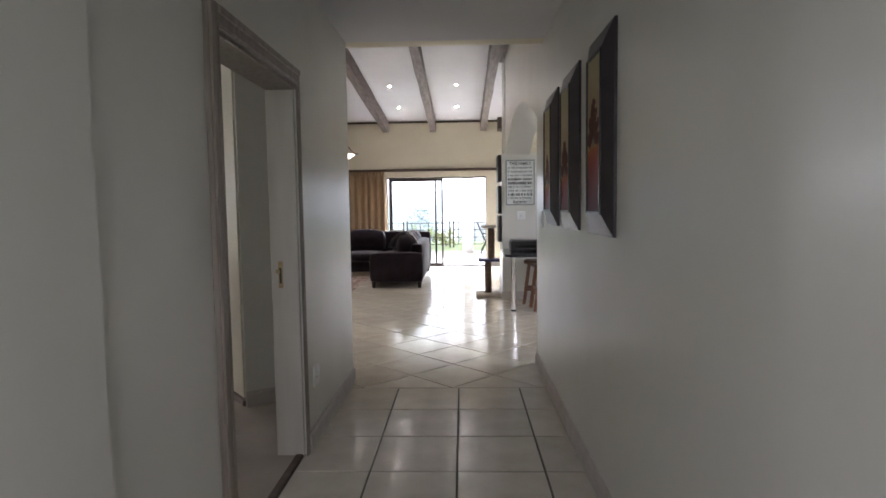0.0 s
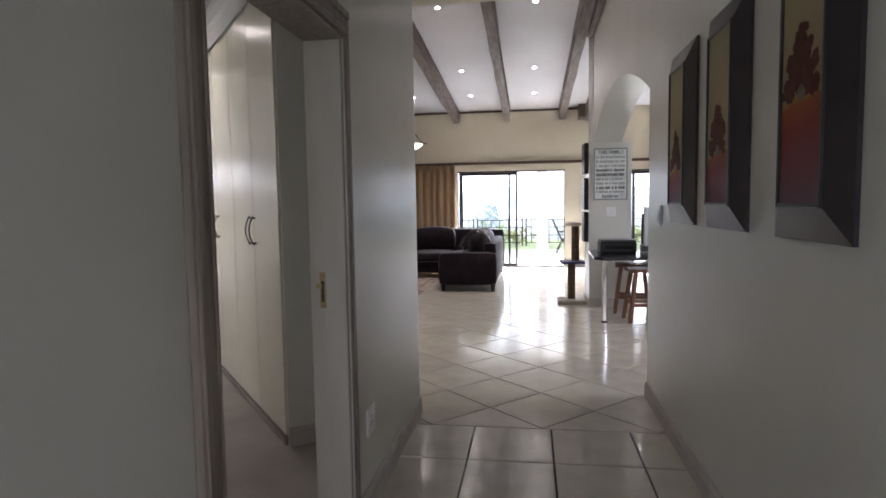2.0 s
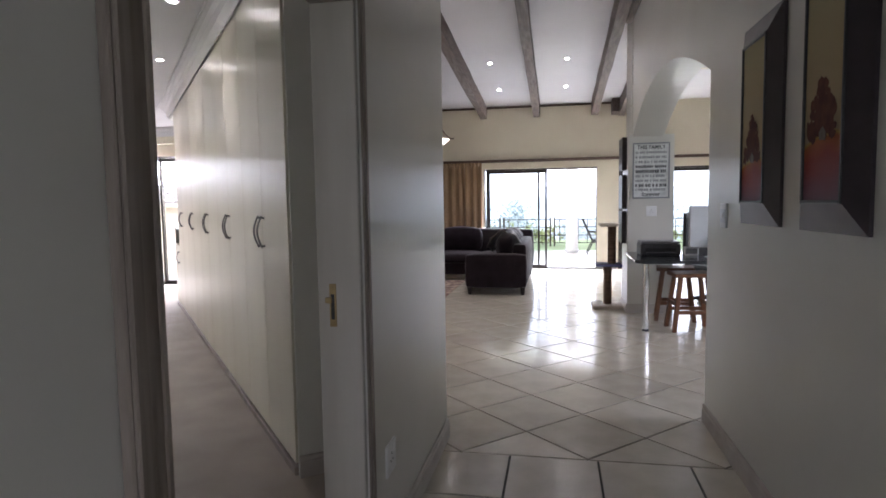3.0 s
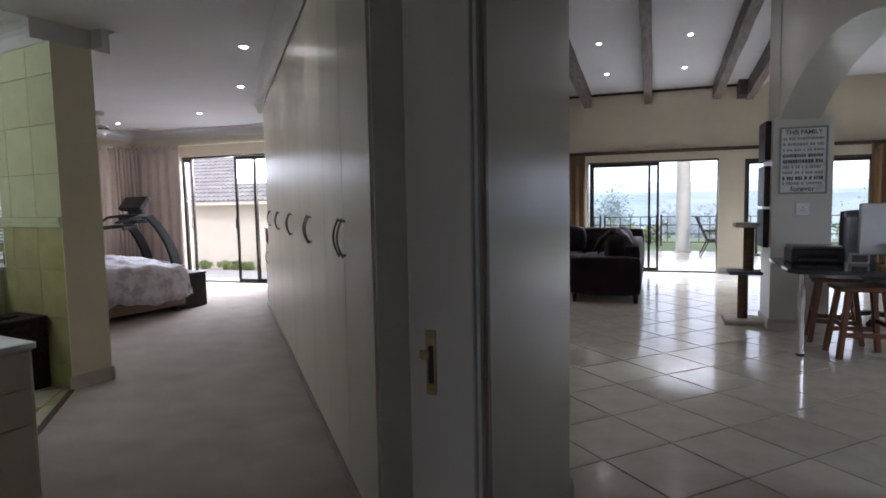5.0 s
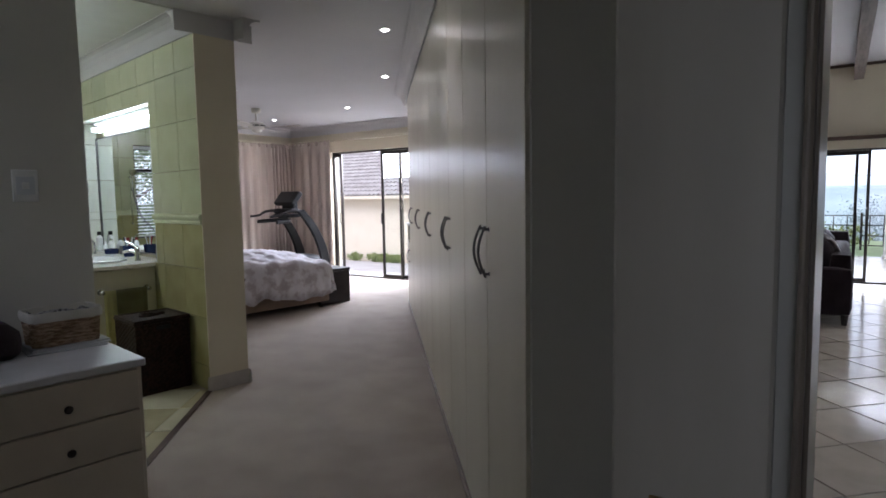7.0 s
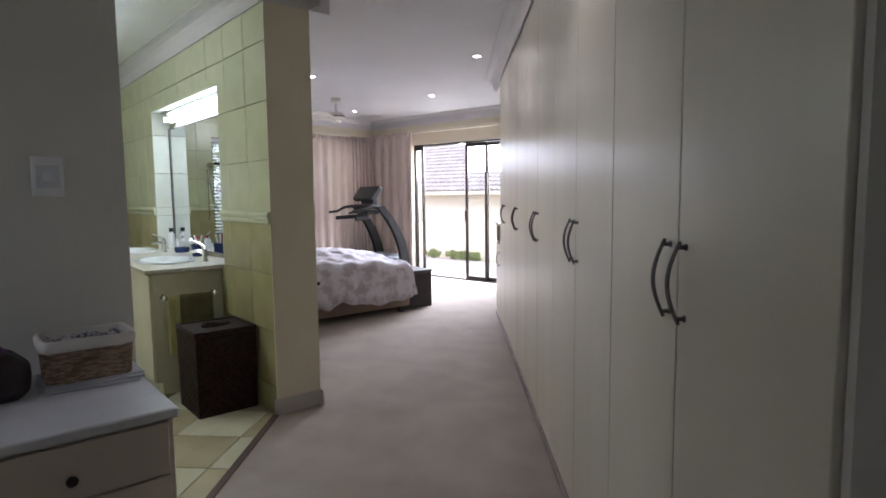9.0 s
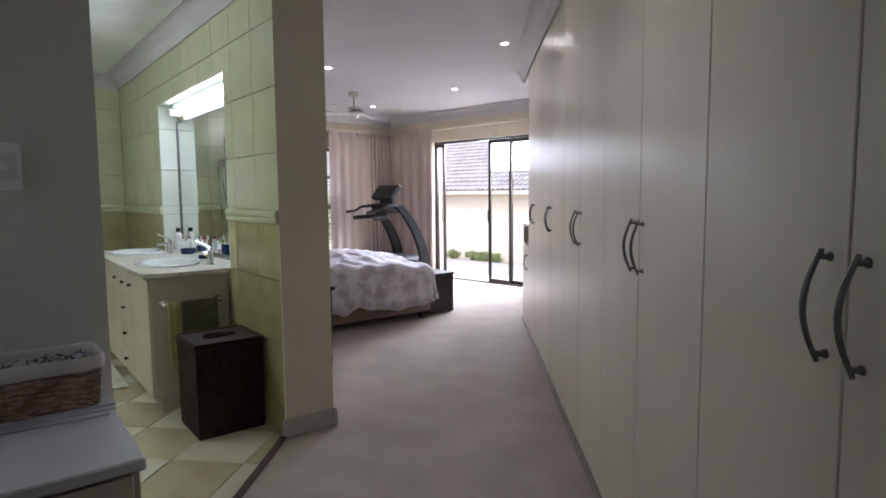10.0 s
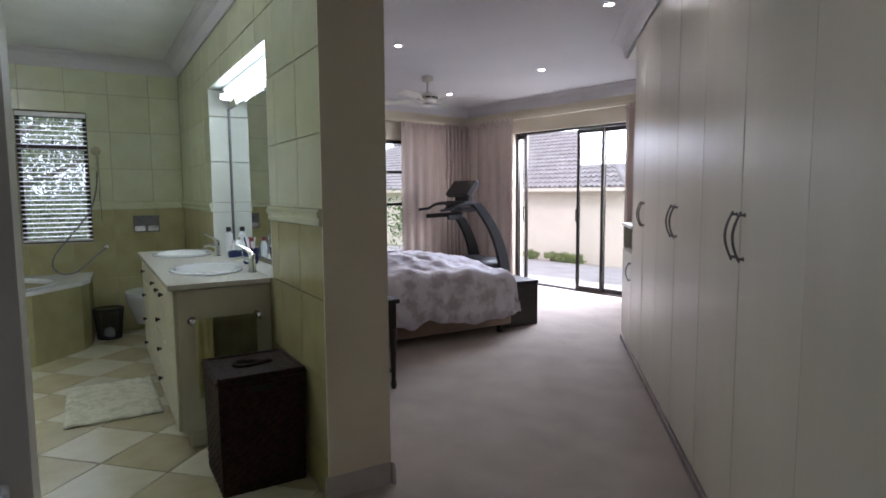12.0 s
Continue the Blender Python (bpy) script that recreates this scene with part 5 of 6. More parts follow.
for x, y, mt in ((0.02, 0.01, WHITE), (-0.02, 0.005, REDP), (0.0, -0.02, WHITE), (0.01, 0.02, NAVY)):
    bm = bmesh.new()
    tube(bm, [(x * 0.4, y * 0.4, 0.012), (x, y, 0.1), (x * 1.7, y * 1.7, 0.175)], [0.004, 0.004, 0.006])
    part("toothbrush", bm, mt, cup)
bottle(BATH @ pose(1.78, -0.11, T), [(0.02, 0), (0.022, 0.11), (0.012, 0.13), (0.012, 0.135)], WHITE, "white bottle with a red cap", ([(0.013, 0.135), (0.013, 0.16), (0.004, 0.162)], REDP))
bottle(BATH @ pose(2.2, -0.11, T), [(0.03, 0), (0.032, 0.09), (0.016, 0.11), (0.01, 0.12)], WHITE, "white pump bottle by the soap dish", ([(0.012, 0.12), (0.012, 0.135), (0.003, 0.137)], CHROME))
bottle(BATH @ pose(1.9, -0.1, T), [(0.018, 0), (0.02, 0.08), (0.02, 0.082), (0.004, 0.083)], GREYP, "small grey jar on the vanity", None, "jar")
bottle(BATH @ pose(0.93, -0.06, T), [(0.024, 0), (0.024, 0.1), (0.02, 0.12), (0.005, 0.121)], BLACK, "black aerosol can at the vanity's end", ([(0.02, 0.121), (0.02, 0.15), (0.004, 0.152)], GREYP), "spray can")
# laundry hamper
WICK = mat("dark_wicker", (0.034, 0.015, 0.01), 0.65, col2=(0.016, 0.008, 0.006), scale=40, fac=(0.4, 0.6), bump=0.6, bscale=70, spec=0.22)
lh = thing("laundry_hamper", BATH @ pose(0.44, 0.213, 0), "dark brown woven laundry hamper with a lid", "laundry basket")
bm = bmesh.new()
n, rows = 56, 30


def hamper_ring(z, k):
    out = []
    for q in range(n):
        s = q / n * 4
        e, f = int(s), s - int(s)
        c = [(-1, -1), (1, -1), (1, 1), (-1, 1)]
        (x0, y0), (x1, y1) = c[e], c[(e + 1) % 4]
        w = 0.19 * (1 + 0.03 * z / 0.5)
        wv = 0.0022 * (1 if (q + k) % 2 else -1)
        x, y = x0 + (x1 - x0) * f, y0 + (y1 - y0) * f
        d = math.hypot(x, y)
        out.append(bm.verts.new((x * w + wv * x / d, y * w + wv * y / d, z)))
    return out


rings = [hamper_ring(0.005 + 0.515 * k / rows, k) for k in range(rows + 1)]
for a, b in zip(rings, rings[1:]):
    for k in range(n):
        bm.faces.new((a[k], a[(k + 1) % n], b[(k + 1) % n], b[k]))
bm.faces.new(rings[0][::-1]), bm.faces.new(rings[-1])
part("hamper_body", bm, WICK, lh)
ld = boxpart("lid", (-0.205, 0.205, -0.205, 0.205, 0.521, 0.548), WICK, lh, 0.01)
bm = bmesh.new()
for d in ((-0.2, 0.2, -0.2, -0.178), (-0.2, 0.2, 0.178, 0.2), (-0.2, -0.178, -0.178, 0.178), (0.178, 0.2, -0.178, 0.178)):
    box(bm, *d, 0.546, 0.556, bevel=0.004)
part("lid_rim", bm, WICK, ld, "raised plaited rim")
bm = bmesh.new()
tube(bm, [(0.03 * math.cos(a) * 1.0, 0.085 * math.sin(a), 0.556 + 0.006 * math.sin(2 * a)) for a in [2 * math.pi * k / 20 for k in range(21)]], 0.011, 7)
part("lid_handle", bm, WICK, ld, "plaited loop handle", True)
boxpart("hand_hole", (-0.2075 + 0.004, -0.199, -0.05, 0.05, 0.475, 0.502), RUBBER, lh, 0.0)
# bath, wc, bin, mat
bt = thing("bathtub", BATH, "white corner bath with a tiled surround", "bathtub")
poly = [(XW - 0.005, 0.86), (3.75, 0.89), (3.6, 0.95), (3.2, 1.28), (3.02, 1.6), (3.0, 2.6), (XW - 0.005, 2.6)]
bm = bmesh.new()
slab(bm, poly, 0.0, 0.58)
part("surround", bm, BATHD, bt)
bm = bmesh.new()
cx, cy = 3.68, 1.76
plate_with_holes(bm, [(x + (0.015 if x < cx else 0) * -1, y - (0.015 if y < cy else 0)) for x, y in poly], [oval(cx, cy, 0.5, 0.62, 36)], 0.581, 0.615)
part("rim", bm, CERAM, bt)
bm = bmesh.new()
rings = [[bm.verts.new((cx + 0.5 * r * math.cos(2 * math.pi * k / 36), cy + 0.62 * r * math.sin(2 * math.pi * k / 36), z)) for k in range(36)] for r, z in ((1.03, 0.617), (1.0, 0.62), (0.96, 0.6), (0.88, 0.3), (0.75, 0.16), (0.1, 0.14))]
for a, b in zip(rings, rings[1:]):
    for k in range(36):
        bm.faces.new((a[k], a[(k + 1) % 36], b[(k + 1) % 36], b[k]))
bm.faces.new(rings[-1])
part("tub", bm, CERAM, bt, smooth=True)
wc = thing("toilet", BATH @ pose(XW, 0.41, 0), "white wall-hung toilet with a closed lid", "toilet")
bm = bmesh.new()
rings = []
for z, r, l in ((0.08, 0.09, 0.22), (0.2, 0.13, 0.36), (0.32, 0.175, 0.5), (0.39, 0.185, 0.54)):
    rings.append([bm.verts.new((-l / 2 - 0.004 + (l / 2) * math.cos(t) * (1 if math.cos(t) < 0 else 1), r * math.sin(t) * (1 if math.cos(t) < 0.3 else 1.0), z)) for t in [2 * math.pi * k / 28 for k in range(28)]])
for a, b in zip(rings, rings[1:]):
    for k in range(28):
        bm.faces.new((a[k], a[(k + 1) % 28], b[(k + 1) % 28], b[k]))
bm.faces.new(rings[0][::-1]), bm.faces.new(rings[-1])
part("pan", bm, CERAM, wc, smooth=True)
bm = bmesh.new()
slab(bm, [(-0.275 + 0.27 * math.cos(2 * math.pi * k / 28), 0.188 * math.sin(2 * math.pi * k / 28)) for k in range(28)], 0.391, 0.425)
part("lid", bm, CERAM, wc)
fp = thing("flush_plate", BATH @ pose(XW - 0.002, 0.355, 1.075), "chrome dual-button flush plate", "flush plate")
boxpart("plate", (-0.012, 0, -0.12, 0.12, -0.085, 0.085), PEWTER, fp, 0.004)
for y in (-0.06, 0.06):
    boxpart("button", (-0.017, -0.012, y - 0.05, y + 0.05, -0.075, -0.02), CHROME, fp, 0.003)
WIRE = mat("black_wire_mesh", (0.02, 0.02, 0.022), 0.5, 0.5, scale=20)
wb = thing("waste_bin", BATH @ pose(3.98, 0.745, 0), "black wire-mesh waste bin with paper inside", "bin")
bm = bmesh.new()
for k in range(44):
    a = 2 * math.pi * k / 44
    tube(bm, [(0.1 * math.cos(a), 0.1 * math.sin(a), 0.005), (0.13 * math.cos(a), 0.13 * math.sin(a), 0.29)], 0.0022, 5)
for k in range(25):
    r, z = 0.1 + 0.03 * k / 24, 0.01 + 0.28 * k / 24
    tube(bm, [(r * math.cos(2 * math.pi * q / 24), r * math.sin(2 * math.pi * q / 24), z) for q in range(25)], 0.0022 if k < 24 else 0.006, 5)
part("mesh_side", bm, WIRE, wb)
bm = bmesh.new()
lathe(bm, [(0.1, 0.002), (0.1, 0.008), (0.01, 0.009)], 20)
part("bin_base", bm, WIRE, wb)
bm = bmesh.new()
bmesh.ops.create_icosphere(bm, subdivisions=2, radius=0.05)
for q in bm.verts:
    q.co = q.co * (1 + 0.4 * noise.noise(q.co * 40)) + Vector((0, 0, 0.06))
part("crumpled_paper", bm, WHITE, wb)
MATT = mat("bath_mat_pile", (0.7, 0.7, 0.55), 0.95, col2=(0.55, 0.55, 0.4), scale=18, fac=(0.42, 0.6), bump=0.9, bscale=120, sheen=0.3)
bm = bmesh.new()
nx, ny = 60, 34
g = [[bm.verts.new((1.56 + 0.82 * i / nx, 0.52 + 0.53 * j / ny, 0.006 + (0.012 + 0.012 * noise.noise(Vector((i * 0.45, j * 0.45, 1.0)))) * (0.15 if i in (0, nx) or j in (0, ny) else 1))) for j in range(ny + 1)] for i in range(nx + 1)]
for i in range(nx):
    for j in range(ny):
        bm.faces.new((g[i][j], g[i + 1][j], g[i + 1][j + 1], g[i][j + 1]))
ob = part("bath_mat", bm, MATT, None, "pale green shaggy bath mat on the tiles", True)
ob.matrix_world = BATH
ob.modifiers.new("thick", "SOLIDIFY").thickness = 0.006
tagged(ob, category="bath mat")
# hand shower
hs = thing("hand_shower", BATH @ pose(XW, 0.753, 0), "chrome hand shower on a riser rail with a hose", "shower")
bm = bmesh.new()
tube(bm, [(-0.04, 0, 1.1), (-0.04, 0, 1.75)], 0.009)
part("riser", bm, CHROME, hs, smooth=True)
for z in (1.12, 1.73):
    bm = bmesh.new()
    cyl(bm, (-0.001, 0, z), (-0.045, 0, z), 0.013, n=12)
    part("bracket", bm, CHROME, hs, smooth=True)
bm = bmesh.new()
tube(bm, [(-0.06, 0.01, 1.55), (-0.08, 0.012, 1.68), (-0.09, 0.014, 1.78)], [0.012, 0.012, 0.016])
cyl(bm, (-0.075, 0.014, 1.8), (-0.115, 0.014, 1.79), 0.04, 0.045, 18)
part("shower_head", bm, CHROME, hs, smooth=True)
bm = bmesh.new()
knots = [(0.015, 1.6), (0.03, 1.42), (0.1, 1.2), (0.25, 1.0), (0.38, 0.83), (0.42, 0.71), (0.36, 0.63), (0.25, 0.63), (0.16, 0.69), (0.05, 0.79), (-0.03, 0.85)]
pts = []
for k in range(41):
    i, u = divmod(k / 40 * (len(knots) - 1), 1)
    q = [knots[max(0, min(len(knots) - 1, int(i) + d))] for d in (-1, 0, 1, 2)]
    c = [0.5 * (2 * q[1][e] + (q[2][e] - q[0][e]) * u + (2 * q[0][e] - 5 * q[1][e] + 4 * q[2][e] - q[3][e]) * u * u + (3 * q[1][e] - q[0][e] - 3 * q[2][e] + q[3][e]) * u ** 3) for e in (0, 1)]
    pts.append((-0.07 - 0.05 * math.sin(math.pi * k / 40), c[0], c[1]))
tube(bm, pts, 0.008)
part("hose", bm, PEWTER, hs, smooth=True)
bm = bmesh.new()
cyl(bm, (-0.001, -0.03, 0.86), (-0.05, -0.03, 0.86), 0.03, 0.022, 16)
tube(bm, [(-0.05, -0.03, 0.86), (-0.07, -0.03, 0.855)], 0.012)
part("spout", bm, CHROME, hs, smooth=True)
# window with slatted blind
w2 = thing("window_2", BATH @ pose(XW + 0.1, 0.83, 0, 0, 0, 90), "bronze-framed bathroom window with a fanlight", "window")
tagged(w2, kind="structure")
for d in ((0, 0.035, -0.03, 0.03, 0.91, 2.16), (0.535, 0.57, -0.03, 0.03, 0.91, 2.16), (0.035, 0.535, -0.03, 0.03, 0.91, 0.945), (0.035, 0.535, -0.03, 0.03, 2.105, 2.16), (0.035, 0.535, -0.03, 0.03, 1.8, 1.86)):
    boxpart("window_frame", d, BRONZE, w2, 0.003)
for z0, z1 in ((0.945, 1.8), (1.86, 2.105)):
    gp = boxpart("pane", (0.036, 0.534, -0.003, 0.003, z0, z1), GLASS, w2, 0)
    gp.visible_shadow = False
boxpart("window_handle", (0.275, 0.295, -0.055, -0.03, 1.85, 1.92), BRONZE, w2, 0.004, "dark stay handle")
boxpart("window_sill", (0.002, 0.568, -0.1, -0.032, 0.9105, 0.922), BATHT, w2, 0.003, "tiled inner sill")
bl = thing("window_blind", BATH @ pose(XW + 0.035, 0.835, 0, 0, 0, 90), "white slatted venetian blind, tilted open", "blind")
boxpart("head_rail", (0, 0.56, -0.02, 0.02, 2.11, 2.15), WHITE, bl, 0.003)
boxpart("bottom_rail", (0, 0.56, -0.016, 0.016, 0.926, 0.945), WHITE, bl, 0.003)
bm = bmesh.new()
box(bm, 0.0, 0.56, -0.018, 0.018, -0.0008, 0.0008)
bmesh.ops.transform(bm, matrix=pose(0, 0, 0, -14, 0, 0), verts=bm.verts)
sm = mesh_of("slat", bm, WHITE)
for k in range(26):
    ob = new("slat", sm)
    ob.parent = bl
    ob.location = (0, 0, 0.975 + k * 0.0437)
for x in (0.08, 0.48):
    bm = bmesh.new()
    cyl(bm, (x, -0.019, 0.93), (x, -0.019, 2.12), 0.0012, n=5)
    part("cord", bm, WHITE, bl)
# dado mouldings
for m, l in ((BATH @ pose(0.0, 0, 0), 0.83), (BATH @ pose(2.6, 0, 0), XW - 2.6), (BATH @ pose(XW, 0.0, 0, 0, 0, 90), 0.825)):
    bm = bmesh.new()
    prof = [(0, 1.225), (0.012, 1.23), (0.016, 1.245), (0.012, 1.255), (0.022, 1.27), (0.024, 1.285), (0.014, 1.3), (0, 1.305)]
    a = [bm.verts.new((0, y - 0.001, z)) for y, z in prof]
    b = [bm.verts.new((l, y - 0.001, z)) for y, z in prof]
    bm.faces.new(a), bm.faces.new(b)
    for i in range(len(prof)):
        j = (i + 1) % len(prof)
        bm.faces.new((a[i], a[j], b[j], b[i]))
    structure("dado_rail", bm, BATHT, "cream glazed dado moulding on the tiles", "moulding", m)
# niche tiles use a cooler bath-tile colour that holds the tube's light
bm = bmesh.new()
for z0, z1 in ((0.906, 1.222), (1.226, 1.3), (1.304, 1.622), (1.628, 1.98), (1.986, 2.189)):
    box(bm, 2.585, 2.5995, -0.16, -0.001, z0, z1, bevel=0.002)
    box(bm, 0.8305, 0.84, -0.16, -0.001, z0, z1, bevel=0.002)
box(bm, 0.84, 2.585, -0.16, -0.001, 2.19, 2.1995)
structure("niche_lining", bm, mat("niche_tile_cool_lit", (0.66, 0.68, 0.62), 0.22, col2=(0.6, 0.62, 0.55), scale=4), "cream tiles lining the mirror niche, cool tube light in their colour", "tiles", BATH)

# ---- chest of drawers and what lies on it ----
cd = thing("chest_of_drawers", BATH @ pose(-1.63, 1.03, 0), "white-painted chest of drawers with dark round knobs", "chest of drawers")
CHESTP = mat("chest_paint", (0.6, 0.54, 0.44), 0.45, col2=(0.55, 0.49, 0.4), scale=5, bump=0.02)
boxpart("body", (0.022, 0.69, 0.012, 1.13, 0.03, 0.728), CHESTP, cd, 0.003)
# top paler and bluer than the body
boxpart("top", (0.0, 0.7, 0.0, 1.142, 0.73, 0.762), mat("chest_top_pale", (0.66, 0.67, 0.7), 0.35, scale=6), cd, 0.005)
for z0, z1 in ((0.56, 0.722), (0.39, 0.553), (0.06, 0.383)):
    dr = boxpart("drawer", (0.002, 0.022, 0.03, 1.112, z0, z1), CHESTP, cd, 0.003)
    for y in (0.29, 0.85):
        knob(dr, (0.003, y, (z0 + z1) / 2 - 0.015), (-1, 0, 0), 0.015)
for y in (0.05, 1.09):
    for x in (0.06, 0.65):
        bm = bmesh.new()
        cyl(bm, (x, y, 0.004), (x, y, 0.031), 0.02, n=10)
        part("foot", bm, DARKW, cd)
PAPER = mat("paper", (0.6, 0.62, 0.66), 0.7, col2=(0.45, 0.48, 0.55), scale=9)
rnd = random.Random(8)
for k in range(3):
    ob = boxpart("magazine", (-0.1, 0.12, -0.165, 0.135, 0, 0.006), PAPER, None, 0.001, "thin magazine lying under the wicker basket")
    ob.matrix_world = BATH @ pose(-1.14 + rnd.uniform(-0.02, 0.02), 1.2 + rnd.uniform(-0.01, 0.01), 0.763 + 0.0065 * k, 0, 0, rnd.uniform(-5, 5))
    tagged(ob, category="magazine", group="magazines")
WICKW = mat("pale_wicker", (0.52, 0.39, 0.28), 0.6, col2=(0.22, 0.14, 0.09), scale=26, fac=(0.42, 0.58), stretch=(1, 1, 5), bump=0.5, bscale=60)
LINER = mat("cotton_liner", (0.7, 0.68, 0.62), 0.9, scale=10, bump=0.2, bscale=150)
wk = thing("wicker_basket", BATH @ pose(-1.12, 1.19, 0.783), "pale wicker basket with a white cotton liner", "basket")


def woven(bm, w, d, h, flare, rows, n, weave):
    rings = []
    for k in range(rows + 1):
        z = h * k / rows
        f = 1 + flare * z / h
        ring = []
        for q in range(n):
            t = 2 * math.pi * q / n
            c, s = math.cos(t), math.sin(t)
            e = 0.28
            x, y = math.copysign(abs(c) ** e, c) * w / 2 * f, math.copysign(abs(s) ** e, s) * d / 2 * f
            o = weave * (1 if (q // 2 + k) % 2 else -1)
            r = math.hypot(x, y)
            ring.append(bm.verts.new((x + o * x / r, y + o * y / r, z)))
        rings.append(ring)
    for a, b in zip(rings, rings[1:]):
        for k in range(n):
            bm.faces.new((a[k], a[(k + 1) % n], b[(k + 1) % n], b[k]))
    bm.faces.new(rings[0][::-1])
    return rings


bm = bmesh.new()
woven(bm, 0.18, 0.25, 0.13, 0.08, 17, 64, 0.0055)
ob = part("weave", bm, WICKW, wk)
bm = bmesh.new()
rr = []
for f, z in ((1.12, 0.108), (1.17, 0.114), (1.19, 0.135), (1.14, 0.15), (1.06, 0.148), (1.0, 0.11), (0.92, 0.03)):
    ring = []
    for q in range(48):
        t = 2 * math.pi * q / 48
        c, s = math.cos(t), math.sin(t)
        wob = 0.0014 * math.sin(7 * t) + 0.0012 * math.sin(13 * t + z * 40)
        ring.append(bm.verts.new((math.copysign(abs(c) ** 0.3, c) * 0.09 * f, math.copysign(abs(s) ** 0.3, s) * 0.124 * f, z + wob)))
    rr.append(ring)
for a, b in zip(rr, rr[1:]):
    for k in range(48):
        bm.faces.new((a[k], a[(k + 1) % 48], b[(k + 1) % 48], b[k]))
part("liner", bm, LINER, wk, "folded white cotton liner", True)
BEADS = mat("grey_cloth", (0.07, 0.07, 0.08), 0.8, col2=(0.5, 0.5, 0.52), scale=60, fac=(0.45, 0.55))
bm = bmesh.new()
gg = [[bm.verts.new((-0.08 + 0.16 * i / 20, -0.115 + 0.23 * j / 26, 0.126 + 0.03 * noise.noise(Vector((i * 0.3, j * 0.3, 2))) + 0.01 * noise.noise(Vector((i, j, 5))))) for j in range(27)] for i in range(21)]
for i in range(20):
    for j in range(26):
        bm.faces.new((gg[i][j], gg[i + 1][j], gg[i + 1][j + 1], gg[i][j + 1]))
ob = part("folded_scarf", bm, BEADS, None, "grey beaded scarf heaped in the basket", True)
ob.matrix_world = BATH @ pose(-1.12, 1.19, 0.783)
tagged(ob, category="scarf")
bg = thing("handbag", BATH @ pose(-1.15, 1.5, 0.763), "small dark handbag slumped on the chest of drawers", "bag")
bm = bmesh.new()
cushion(bm, -0.1, 0.1, -0.13, 0.13, 0, 0.13, 0.015, 8)
for q in bm.verts:
    q.co += Vector((0, 0, 0.02 * noise.noise(q.co * 20))) * (q.co.z > 0.03)
part("bag_body", bm, mat("dark_leather", (0.03, 0.018, 0.022), 0.5, scale=20, bump=0.3), bg, smooth=True)
bm = bmesh.new()
tube(bm, [(0.0, -0.1, 0.12), (-0.03, -0.06, 0.17), (-0.03, 0.05, 0.18), (0.0, 0.1, 0.12)], 0.008)
part("strap", bm, mat("purple_strap", (0.12, 0.07, 0.16), 0.6, scale=20), bg, smooth=True)
# ---- treadmill ----
TREADM = mat("treadmill_plastic", (0.01, 0.01, 0.011), 0.5, col2=(0.016, 0.016, 0.017), scale=9, spec=0.3)
tm = thing("treadmill", pose(-8.27, 9.88, 0, 0, 0, -14), "dark grey folding treadmill with a console and handlebars", "treadmill")
boxpart("deck", (-0.36, 0.36, -1.7, 0.05, 0.06, 0.16), TREADM, tm, 0.02)
boxpart("belt", (-0.25, 0.25, -1.68, 0.0, 0.161, 0.168), RUBBER, tm, 0.0)
for x in (-0.305, 0.305):
    boxpart("side_rail", (x - 0.05, x + 0.05, -1.7, 0.02, 0.16, 0.178), GREYP, tm, 0.006)
bm = bmesh.new()
cushion(bm, -0.38, 0.38, -0.05, 0.42, 0.05, 0.42, 0.02, 8)
part("motor_hood", bm, TREADM, tm, smooth=True)
for sx in (-1, 1):
    bm = bmesh.new()
    prev = None
    for k in range(15):
        u = k / 14
        y = 0.36 - 0.05 * u - 0.42 * u ** 2.2
        z = 0.1 + 1.12 * u ** 0.92
        w, d = 0.04, 0.075 - 0.02 * u
        ring = [bm.verts.new((sx * 0.42 + a * w, y + b * d, z + b * d * 0.25)) for a, b in ((-1, -1), (1, -1), (1, 1), (-1, 1))]
        if prev:
            for q in range(4):
                bm.faces.new((prev[q], prev[(q + 1) % 4], ring[(q + 1) % 4], ring[q]))
        else:
            bm.faces.new(ring[::-1])
        prev = ring
    bm.faces.new(prev)
    part("upright", bm, mat("charcoal_paint", (0.012, 0.012, 0.013), 0.6, scale=8, spec=0.25) if sx < 0 else bpy.data.materials["charcoal_paint"], tm, "curved charcoal upright")
    bm = bmesh.new()
    tube(bm, [(sx * 0.39, -0.05, 1.2), (sx * 0.4, -0.2, 1.215), (sx * 0.4, -0.34, 1.2), (sx * 0.38, -0.46, 1.14), (sx * 0.36, -0.62, 1.125)], [0.03, 0.026, 0.022, 0.02, 0.02])
    part("handlebar", bm, TREADM, tm, "foam-covered handlebar", True)
cons = boxpart("console", (-0.33, 0.33, -0.045, 0.045, -0.13, 0.13), TREADM, tm, 0.015, m=pose(0, -0.1, 1.42, -38, 0, 0))
boxpart("display", (-0.16, 0.16, -0.0335, -0.0305, -0.045, 0.055), GREYP, cons, 0.0, m=pose(0, -0.1, 1.42, -38, 0, 0))
bm = bmesh.new()
tube(bm, [(-0.39, -0.02, 1.17), (-0.2, -0.1, 1.21), (0.2, -0.1, 1.21), (0.39, -0.02, 1.17)], 0.03)
box(bm, -0.2, 0.2, -0.12, -0.02, 1.2, 1.36, bevel=0.02)
box(bm, -0.3, 0.3, -0.22, -0.06, 1.2, 1.25, bevel=0.015)
part("console_tray", bm, TREADM, tm)
bm = bmesh.new()
tube(bm, [(-0.36, -0.5, 1.03), (-0.34, -0.3, 1.04), (-0.2, -0.2, 1.05), (0.2, -0.2, 1.05), (0.34, -0.3, 1.04), (0.36, -0.5, 1.03)], 0.032)
